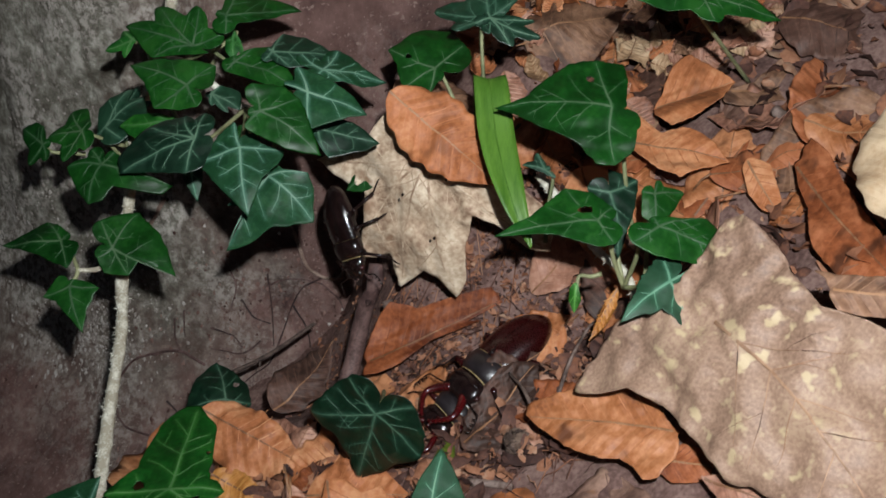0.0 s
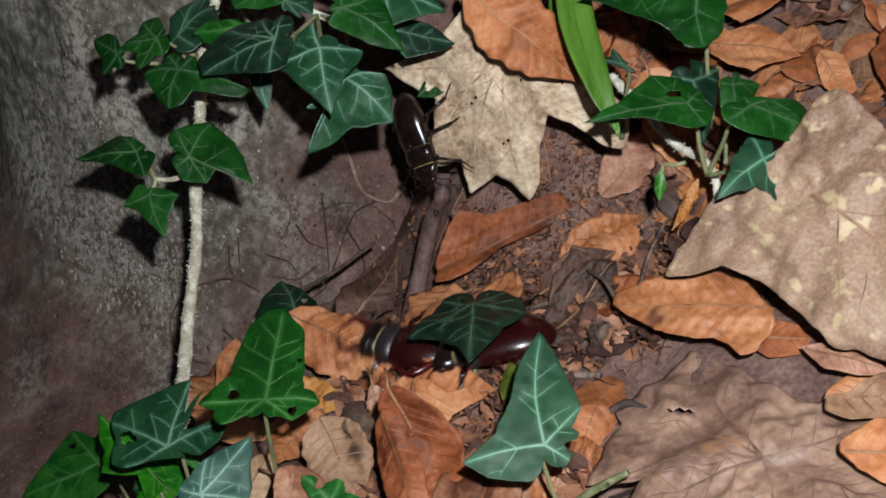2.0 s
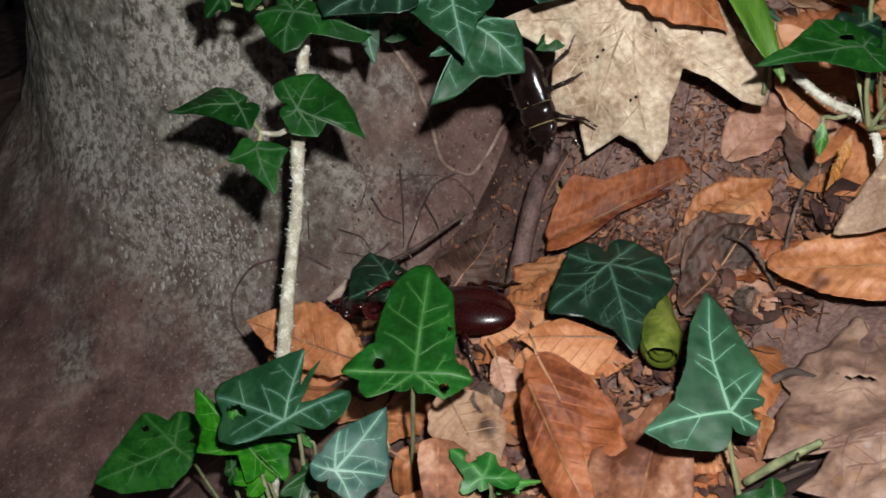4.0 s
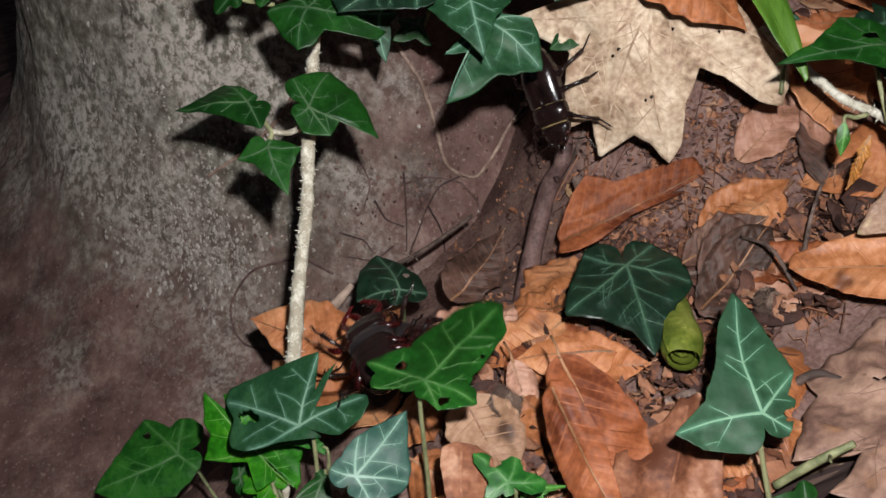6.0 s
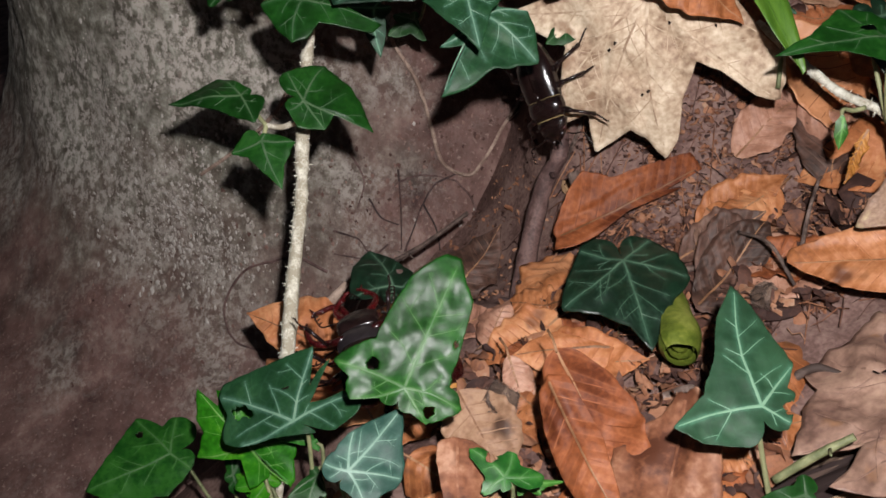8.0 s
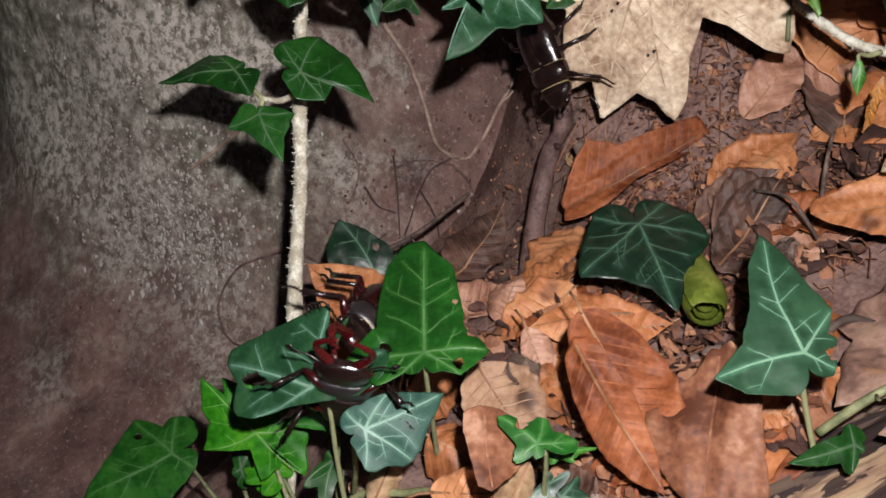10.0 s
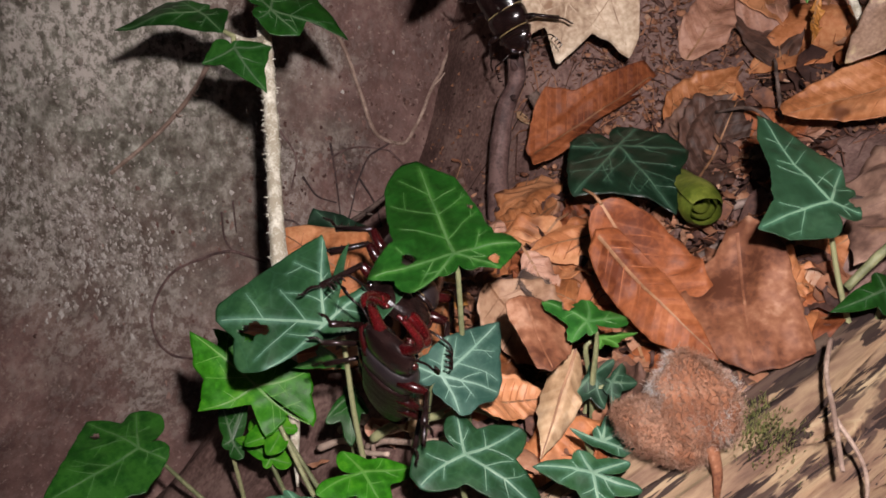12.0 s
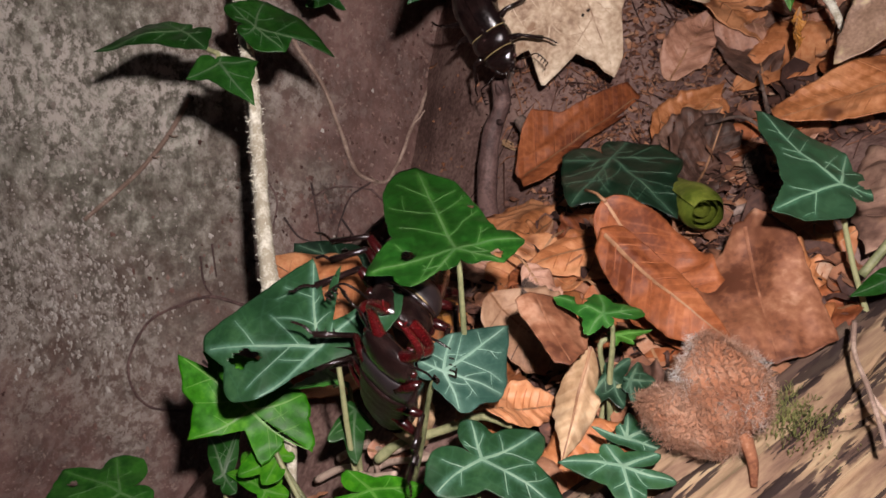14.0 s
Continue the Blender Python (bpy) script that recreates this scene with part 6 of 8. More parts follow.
def build_trunk():
    verts, faces = [], []
    na = 400
    levels = [-0.24 + 0.0035 * i for i in range(120)] + [0.18 + 0.03 * 1.09 ** i for i in range(48)]
    for z in levels:
        for k in range(na):
            a = 2 * math.pi * k / na
            # finer on the side that faces the bank
            a = a - 0.55 * math.sin(a)
            d = Vector((math.sin(a), -math.cos(a), 0))
            q = Vector((d.x * 2, d.y * 2, z * 3))
            r = trunk_radius(z) * (1 + 0.03 * noise.noise(q * 1.3)) if abs(a if a < math.pi else a - 2 * math.pi) > 1.2 else trunk_radius(z)
            p = Vector((TRUNK_X, TRUNK_Y, z)) + d * r
            verts.append(p + d * bark_lift(p))
    for j in range(len(levels) - 1):
        for k in range(na):
            l = (k + 1) % na
            faces.append((j * na + k, j * na + l, (j + 1) * na + l, (j + 1) * na + k))
    faces.append(tuple((len(levels) - 1) * na + k for k in range(na)))
    trunk = part("tree_trunk", (verts, faces), BARK)
    crust = part("lichen_crust", joined(*[lichen_flecks(*patch) for patch in LICHENS]), LICHEN, trunk, "crusty pale grey lichen")
    crust["kind"] = "stuff"
    grains = part("earth_crust", joined(*[lichen_flecks(*patch) for patch in EARTH]), EARTH_LOOK, trunk, "small crumbs of earth stuck to the bark")
    grains["kind"] = "stuff"
    tagged(trunk, "foot of a beech trunk, grey bark stained brown with soil", "tree trunk")


def bark_lift(p):
    return 0.004 * noise.noise(p * 22) + 0.0016 * noise.noise(p * 75) + 0.0005 * noise.noise(p * 260)


def lichen_flecks(x0, z0, rx, rz, n):
    """Small crusts scattered over a patch of bark; metres."""
    rnd = random.Random(int(x0 * 9000 + z0 * 700))
    verts, faces = [], []
    for _ in range(n):
        x, z = rnd.gauss(x0, rx), rnd.gauss(z0, rz)
        size = rnd.choice((0.0003, 0.0005, 0.0007, 0.0009)) * rnd.uniform(0.7, 1.2)
        k, sides = len(verts), 8
        for f, up in ((1.0, 0.0), (0.6, 0.00028)):
            for i in range(sides):
                a = 6.283 * i / sides
                px = x + size * f * math.cos(a) * rnd.uniform(0.2, 1.5)
                pz = z + size * f * 1.3 * math.sin(a) * rnd.uniform(0.2, 1.5)
                r = trunk_radius(pz)
                ang = math.asin(max(-0.99, min(0.99, (px - TRUNK_X) / r)))
                d = Vector((math.sin(ang), -math.cos(ang), 0))
                p = Vector((TRUNK_X, TRUNK_Y, pz)) + d * r
                verts.append(p + d * (bark_lift(p) + 0.0001 + up))
        for i in range(sides):
            j = (i + 1) % sides
            faces.append((k + i, k + j, k + sides + j, k + sides + i))
        faces.append(tuple(k + sides + i for i in range(sides)))
    return verts, faces


# patches of lichen on the bark: place across and up, spread across and up, flecks
LICHENS = [(-0.178, -0.072, 0.016, 0.010, 520), (-0.172, -0.05, 0.012, 0.012, 320), (-0.19, -0.045, 0.018, 0.016, 320), (-0.205, -0.02, 0.02, 0.02, 130), (-0.165, -0.015, 0.018, 0.02, 90), (-0.185, 0.03, 0.025, 0.03, 130), (-0.21, -0.075, 0.012, 0.010, 60), (-0.14, -0.05, 0.012, 0.02, 40), (-0.09, -0.02, 0.02, 0.03, 40)]

# crumbs of earth stuck to it, in the same way
EARTH = [(-0.07, -0.045, 0.03, 0.025, 260), (-0.05, -0.02, 0.02, 0.03, 160), (-0.11, -0.07, 0.03, 0.02, 120), (-0.03, -0.03, 0.012, 0.03, 160), (-0.16, -0.10, 0.05, 0.02, 80), (-0.02, 0.03, 0.012, 0.02, 60)]

build_ground()
build_trunk()


def trunk_point(x, z, lift=0.0):
    """A place in millimetres on the trunk's front."""
    r = trunk_radius(z * MM) + lift
    return (x, (TRUNK_Y - math.sqrt(max(0.0, r * r - (x * MM - TRUNK_X) ** 2))) / MM, z)


# ---------------------------------------------------------------- ivy
def hairy_stem(points, r0, r1, name, parent, hairs=160):
    line = smooth_path([Vector(p) * MM for p in points], 10)
    radii = [r * (1 + 0.22 * noise.noise(p * 190) + 0.16 * noise.noise(p * 520)) for r, p in zip(taper(r0, r1, len(line)), line)]
    stem = part(name, tube(line, radii, 12), STEM, parent, "pale knobbly stem with short root hairs")
    pieces = []
    for _ in range(hairs):
        i = random.randrange(1, len(line) - 1)
        d = Vector((random.uniform(-1, 1), random.uniform(-1, 1), random.uniform(-0.5, 0.5))).normalized()
        p = line[i]
        d.x -= 0.35
        d.normalize()
        far = radii[i] + random.uniform(0.0002, 0.0013)
        bent = d * far + Vector((0, 0, random.uniform(-0.0006, 0.0004)))
        pieces.append(tube([p + d * radii[i] * 0.8, p + d * (radii[i] * 0.4 + far * 0.6), p + bent], [0.00020, 0.00014, 0.00005], 4))
    part("root_hairs", joined(*pieces), STEM, stem)
    return stem


vine = tagged(new("ivy_vine"), "ivy vine climbing the trunk with dark green pale-veined leaves", "ivy")
part("torn_end", tube(smooth_path([Vector(p) * MM for p in ((-123.5, 214, -35), (-125, 200, -51), (-126, 195, -60), (-126.5, 192, -70))], 6), taper(0.0024, 0.0004, 19), 8), STEM, vine, "pale torn lower end of the stem")
hairy_stem([(-123.7, 212, -37), (-123, 222, -27), (-121, 240, -8), (-118, 258, 12), (-117, 268, 30), (-115, 285, 52), (-112, 300, 75), (-100, 318, 105), (-92, 345, 160), (-92, 368, 240)], 0.0024, 0.0019, "stem", vine, 900)
NODE_LOW, NODE_MID, NODE_TOP, NODE_FAR = (-117, 272, 36), (-114, 290, 62), (-104, 308, 92), (-70, 296, 84)
part("side_stem", tube(smooth_path([Vector(p) * MM for p in (NODE_TOP, (-92, 300, 100), NODE_FAR, (-52, 292, 84), (-40, 300, 92))], 6), taper(0.0016, 0.0010, 25), 8), STEM, vine)
part("side_stem", tube(smooth_path([Vector(p) * MM for p in (NODE_LOW, (-122, 262, 38), (-127, 257, 41))], 6), taper(0.0012, 0.0008, 13), 8), STEM, vine)
for key, stalk, extra in (
        ("C1", NODE_TOP, {}), ("C2", (-80, 300, 100), {}), ("C3", (-80, 300, 104), {}), ("C4", (-45, 292, 86), {}), ("C5", (-50, 292, 84), {}),
        ("C6", (-60, 292, 84), {}), ("C7", (-48, 292, 84), {}), ("C8", NODE_FAR, {}), ("C9", NODE_FAR, {}), ("C10", (-60, 294, 84), {}),
        ("C11", (-126, 284, 72), {}), ("C12", (-114, 290, 72), {}), ("C13", NODE_MID, {}), ("C14", NODE_TOP, {}), ("C15", NODE_MID, {}),
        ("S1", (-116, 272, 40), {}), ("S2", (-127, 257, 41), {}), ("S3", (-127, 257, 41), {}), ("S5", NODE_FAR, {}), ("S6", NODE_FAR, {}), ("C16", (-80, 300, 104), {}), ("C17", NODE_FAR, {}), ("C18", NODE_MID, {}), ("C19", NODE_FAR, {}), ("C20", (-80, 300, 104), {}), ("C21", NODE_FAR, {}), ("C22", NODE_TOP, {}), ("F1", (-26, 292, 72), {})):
    ivy_leaf(IVY[key], vine, stalk=stalk, **extra)

right_ivy = tagged(new("ivy_plant"), "creeping ivy with broad glossy leaves over the leaf litter", "ivy")
NODE_R = (57, 230, 54)
STALK9 = (115.6, 317.7, 83.0)
hairy_stem([(34.5, 282.6, 63.8), (40.3, 272.4, 60.5), (46.4, 260.4, 56.5), (52.1, 249.4, 53.9), (59.9, 236.0, 53.1), (61, 224, 44), (64, 217, 26)], 0.0016, 0.0012, "stem", right_ivy, 260)
for key, stalk, extra in (
        ("R1", (62, 246, 62), dict(holes=[(11.5, 6.7, 1.2)], dent=0.02)), ("R2", NODE_R, dict(holes=[(4.4, 2.2, 1.6), (4.2, 3.8, 1.3)], dent=0.1)), ("R2b", NODE_R, {}), ("R3", (66, 240, 52), {}), ("R4", NODE_R, {}),
        ("R5", NODE_R, dict(teeth=0.12, dent=0.4)), ("R6", (20, 275, 60), dict(holes=[(-0.1, 10.5, 1.0)])), ("R7", (15, 275, 62), {}), ("R8", (15, 275, 62), dict(teeth=0.2)), ("R9", STALK9, {}), ("R10", (35, 258, 52), {}), ("F2", (50, 232, 58), {})):
    ivy_leaf(IVY[key], right_ivy, stalk=stalk, **extra)


def sprig(key, stalk, label, **extra):
    """A single ivy leaf that stands up from the litter on its own stalk."""
    e = new("ivy_sprig")
    ivy_leaf(IVY[key], e, stalk=stalk, **extra)
    return tagged(e, label, "ivy", "ivy leaves over the litter")


def foot(x, y, lift=-3):
    return (x, y, ground_z(x * MM, y * MM) / MM + lift)


sprig("T", foot(6, 143), "long arrow-shaped bluish-green ivy leaf with nibbled lobe", holes=[(8, 0, 2.0)], cup=0.1, dent=0.08, notch_round=0.8)
sprig("P3", foot(-120, 178), "bright green ivy leaf eaten into ragged lobes", teeth=0.05, dent=0.1, notch_round=0.3)
sprig("P4", foot(-140, 205), "glossy green ivy leaf with one round hole", holes=[(13.6, 8, 1.4)])
sprig("P5", foot(-112, 178), "small bright green ivy leaf among the stalks", teeth=0.2)
for key, xy in (("Q", (-92, 146)), ("Q2", (-70, 128)), ("Q3", (-62, 140))):
    sprig(key, foot(*xy), "broad green ivy leaf with pale veins low over litter")
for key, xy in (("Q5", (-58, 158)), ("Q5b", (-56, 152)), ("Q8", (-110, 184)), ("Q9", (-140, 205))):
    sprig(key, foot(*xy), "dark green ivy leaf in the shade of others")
for key, xy in (("Q6", (-112, 168)), ("Q7", (-118, 182)), ("Q10", (-124, 166))):
    sprig(key, foot(*xy), "bright green young ivy leaf near the ground")
sprig("Q11", foot(-130, 156), "bluish-green ivy leaf near the ground")
sprig("E", foot(-58, 152), "small bright green ivy leaf eaten to a strip", holes=[(2, 6, 1.6)], teeth=0.1)
sprig("E2", foot(-55, 158), "tiny bright green ivy leaf on a thin stalk", teeth=0.25)
sprig("X", foot(12, 142), "green pointed ivy leaf at the edge of the log")

# ---------------------------------------------------------------- dead leaves
for key, spec in DEAD.items():
    if key == "b_top":
        beech_leaf(dict(spec, half=12, slim=True), cup=0.2, bend=0.2, tooth=0.05)
    elif key in ("bPale", "bPale2"):
        beech_leaf(dict(spec, half=4.5, slim=True), cup=1.1, bend=0.15, fold=-0.3, label="pale tan dry leaf rolled lengthwise")
    elif key == "bYellow":
        beech_leaf(dict(spec, slim=True), cup=0.3, bend=0.2, label="small narrow yellow leaf hanging among the stalks")
    else:
        beech_leaf(spec)
for spec in SHAPED.values():
    dry_leaf(spec)
maple_leaf(MAPLE_A, MAPLE, "pale tan dry maple leaf with pointed lobes", MAPLE, cup=0.08, bend=0.1, wave=0.003, dent=0.1, teeth=0.03, notch=0.38, specks=[(-6, 9), (-9, 4), (12, 13), (14, 15), (3, 30), (5, 31), (-20, 12)])
maple_leaf(MAPLE_B, MAPLE_BIG, "large pinkish-tan maple leaf with pale yellowish blotches", DEAD_LOOKS["brown"], cup=0.03, bend=0.05, wave=0.004, dent=0.1, teeth=0.02, notch=0.22, rib=0.0011, notch_round=0.0)
maple_leaf(MAPLE_C, MAPLE_BROWN, "large brown maple leaf with torn edge and holes", MAPLE_BROWN, cup=0.06, bend=0.1, wave=0.0042, dent=0.1, teeth=0.04, holes=[(-13, 28.5, 1.1), (-15, 29.3, 1.2), (-11, 27.8, 0.9)], notch=0.7)
pushed_leaf = beech_leaf(dict(base=(0, 0, 0), tip=(0, 48, 0), normal=(0, 0, 1), half=12, look="amber"), label="broad tan beech leaf that the beetles shove aside", cup=0.3, bend=0.3)
loose_leaf = dry_leaf(dict(base=(0, 0, 0), tip=(0, 18, 0), normal=(0, 0, 1), lobes=[(4.5, 12, 0), (7, 4, 0), (3, -6, 0), (-1, -13, 0), (-6, -11, 0), (-10, -6, 0), (-17, -7, 0), (-18.5, -1, 0), (-10, 2, 0), (-7, 6, 0), (-5.5, 11, 0)], notch=0.75, look="amber", cup=0.3, crumple=0.002, label="curled orange beech leaf that the beetles push over"), 0.016)


# ---------------------------------------------------------------- twigs, roots and other finds
def twig(points, r0, r1, name, label, material, category="twig", knots=0):
    line = smooth_path([Vector(p) * MM for p in points], 7)
    radii = [r * (1 + 0.16 * noise.noise(p * 260) + 0.1 * noise.noise(p * 700)) for r, p in zip(taper(r0, r1, len(line)), line)]
    ob = part(name, tube(line, radii, 10), material)
    for _ in range(knots):
        i = random.randrange(3, len(line) - 3)
        d = Vector((random.uniform(-1, 1), random.uniform(-1, 0.2), random.uniform(0, 1))).normalized()
        part("side_shoot", tube([line[i], line[i] + d * 0.004, line[i] + d * 0.007 + Vector((0, 0, 0.001))], [radii[i] * 0.5, radii[i] * 0.35, 0.0002], 7), material, ob)
    return tagged(ob, label, category)


twig([(-26, 290, 20), (-27, 285.5, 12), (-31, 285, 2), (-35.5, 278, -16), (-40.6, 263, -30), (-43, 255, -38)], 0.0030, 0.0042, "stick", "rough grey-brown stick leaning against the soil", STICK, "stick", 4)
twig([(-22, 282, 8), (-19, 277, 2), (-17, 273, -6)], 0.0022, 0.0028, "wood_stub", "short broken stub of pale wood", TWIG, "stick")
twig([(-108.1, 184.1, -54.3), (-104.6, 178.3, -48.6), (-99.6, 167.1, -41.7), (-91.8, 160.0, -36.5)], 0.0011, 0.0006, "straw", "pale dry straw lying in the litter", ROOT)
twig([(-112.5, 199.0, -58.8), (-107.8, 192.5, -52.0), (-104.2, 179.2, -46.3), (-100.3, 171.1, -39.9)], 0.0011, 0.0006, "straw", "pale dry straw lying in the litter", ROOT)
twig([(-106.2, 198.1, -52.3), (-106.4, 186.9, -50.6), (-108.4, 174.8, -50.6)], 0.0011, 0.0006, "straw", "pale dry straw lying in the litter", ROOT)
twig([(-118.6, 201.1, -65.6), (-112.8, 192.1, -57.2), (-110.0, 180.2, -52.5), (-105.9, 169.8, -46.0)], 0.0011, 0.0006, "straw", "pale dry straw lying in the litter", ROOT)
twig([(-98.0, 174.9, -45.1), (-95.6, 162.7, -42.1), (-90.9, 157.0, -38.3)], 0.0011, 0.0006, "straw", "pale dry straw lying in the litter", ROOT)


def bark_root(points, r0, r1, label, material, sink=0.0, shoots=0, name="root"):
    """A root that clings to the trunk's foot; points are places across and up it, in millimetres."""
    line = []
    for q in smooth_path([Vector((x, 0, z)) for x, z in points], 4):
        v = Vector(trunk_point(q.x, q.z)) * MM
        out = Vector((v.x - TRUNK_X, v.y - TRUNK_Y, 0)).normalized()
        line.append((v + out * (bark_lift(v) + r1 * (1 - sink) + 0.0005 * noise.noise(v * 200))) / MM)
    return twig(line, r0, r1, name, label, material, "root", shoots)


bark_root([(-86, 34), (-84, 26), (-75, 11), (-69, -8), (-65, -23), (-60, -29), (-51, -31), (-43, -21), (-35, -8), (-26, 6)], 0.0009, 0.0007, "thin pale root looping over the soil", ROOT, 0, 3)
bark_root([(-115, -71), (-129, -67), (-140, -69), (-152, -74), (-161, -85), (-163, -95), (-157, -102), (-145, -104)], 0.0007, 0.0005, "thin dark root curled on the bark", STICK, 0.3)
bark_root([(-127, 9), (-136, -5), (-150, -20), (-171, -37)], 0.0010, 0.0008, "slender pale root running down the bark", ROOT, 0, 2, "aerial_root")
for line in (((-83, -28), (-82, -46), (-82, -63)), ((-58, -31), (-69, -38), (-78, -58)), ((-84, -34), (-73, -31), (-58, -34)), ((-125, -48), (-125, -60)), ((-112, -55), (-102, -57), (-97, -63)),
             ((-130, -52), (-130, -62), (-127, -68)), ((-88, -60), (-98, -66), (-112, -64)), ((-72, -44), (-66, -56), (-64, -70)), ((-96, -40), (-91, -48), (-83, -52)), ((-58, -34), (-50, -44), (-46, -58)), ((-78, -58), (-84, -70), (-96, -78)),
             ((-135, -88), (-128, -98), (-131, -112)), ((-104, -20), (-98, -32), (-101, -44))):
    bark_root(line, 0.0005, 0.0003, "thread-like dark root on the soil", STICK, 0.2)
twig([(-106.2, 313.3, -63.6), (-114.4, 306.6, -70.0)], 0.0016, 0.0022, "root", "short pinkish root stub beside the vine", ROOT, "root")
twig([(-91.6, 296, -43), (-75, 302, -37), (-56, 309, -26)], 0.0011, 0.0008, "twig", "thin dark twig lying on the soil", TWIG, "twig", 2)
twig([(5, 205, -8), (14, 201, -4), (22, 196, 0)], 0.0014, 0.0011, "twig", "short dark twig among the leaves", TWIG)
twig([(38, 222, 13), (43, 233, 20), (50, 245, 24), (54, 251, 23)], 0.0007, 0.0005, "twig", "thin bent dark twig", TWIG)
twig([(32, 210, 10), (27, 222, 17), (23, 236, 12)], 0.0006, 0.0005, "twig", "thin bent dark twig", TWIG)
twig([(5, 147, -3), (12, 146, 6), (20, 145, 14)], 0.0012, 0.0010, "green_stalk", "pale green broken plant stalk", PETIOLE, "stalk", 1)
twig([(-108, 178, -47), (-103, 175.6, -42), (-94, 170, -37), (-86, 165, -32), (-80, 160, -33)], 0.0013, 0.0010, "green_stalk", "pale green ivy stalk lying over the leaves", PETIOLE, "stalk")
twig([(-12, 131, -5), (-18, 124, -8), (-25, 112, -10), (-31, 101, -14)], 0.0006, 0.0005, "twig", "thin brown tendril over the log", ROOT)
twig([(-25, 112, -10), (-22, 104, -18), (-24, 98, -28)], 0.0005, 0.0004, "twig", "thin brown tendril over the log", ROOT)
twig([(117.8, 294.4, 83.8), (122.6, 283.8, 83.5), (126.3, 272.1, 82.5)], 0.0020, 0.0025, "twig", "short rough piece of dark twig", TWIG, "twig", 1)
for x0, y0, x1, y1, r in ((-20, 300, 20, 330, 0.001), (-12, 190, 6, 182, 0.0012), (20, 180, 34, 175, 0.0014), (-60, 205, -48, 190, 0.001), (60, 265, 82, 262, 0.001), (-82, 165, -60, 172, 0.0012), (-2, 240, 22, 232, 0.0011)):
    twig([foot(x0, y0, 2), foot((x0 + x1) / 2, (y0 + y1) / 2 + 2, 5), foot(x1, y1, 2)], r, r * 0.8, "twig", "small dry twig in the leaf litter", TWIG)


def build_log():
    """A rotten log, half sunk in the litter: splintered grain along it, and moss."""
    d = Vector((0.94, 0.25, 0.24)).normalized()
    n = Vector((-0.2, -0.55, 0.8))
    n = (n - d * n.dot(d)).normalized()
    s = d.cross(n)
    centre = Vector((-0.012, 0.132, -0.051))
    verts, faces = [], []
    na, nl = 260, 200
    for j in range(nl):
        u = -0.10 + 0.22 * j / (nl - 1)
        for k in range(na):
            a = 2 * math.pi * k / na
            q = Vector((a * 3.0, u * 14, 0.3))
            r = 0.0345 * (1 + 0.05 * noise.noise(q)) + 0.0022 * noise.noise(Vector((a * 11, u * 18, 2))) + 0.0012 * noise.noise(Vector((a * 33, u * 40, 5)))
            r += 0.0009 * noise.noise(Vector((a * 70, u * 30, 7)))
            r -= 0.0045 * max(0.0, noise.noise(Vector((a * 4.0, u * 16, 9))) - 0.12)
            # long drying cracks
            r -= 0.0040 * max(0.0, 1 - abs(noise.noise(Vector((a * 3.2, u * 7, 21)))) / 0.045)
            verts.append((u, r * math.sin(a), r * math.cos(a)))
    for j in range(nl - 1):
        for k in range(na):
            l = (k + 1) % na
            faces.append((j * na + k, j * na + l, (j + 1) * na + l, (j + 1) * na + k))
    faces += [tuple(range(na - 1, -1, -1)), tuple((nl - 1) * na + k for k in range(na))]
    log = part("log", (verts, faces), WOOD)
    log.matrix_basis = Matrix.Translation(centre) @ Matrix((d, s, n)).transposed().to_4x4()
    tufts = []
    for _ in range(900):
        u, a = random.gauss(-0.014, 0.004), random.gauss(-0.48, 0.14)
        p = Vector((u, 0.0345 * math.sin(a), 0.0345 * math.cos(a)))
        w = Vector((random.uniform(-0.6, 0.6), math.sin(a) + random.uniform(-0.5, 0.5), math.cos(a))).normalized()
        tufts.append(tube([p, p + w * random.uniform(0.0006, 0.0018)], [0.00014, 0.00004], 4))
    part("moss_tuft", joined(*tufts), MOSS, log, "small green moss tuft")
    tagged(log, "rotten log with pale splintered wood and moss", "log")


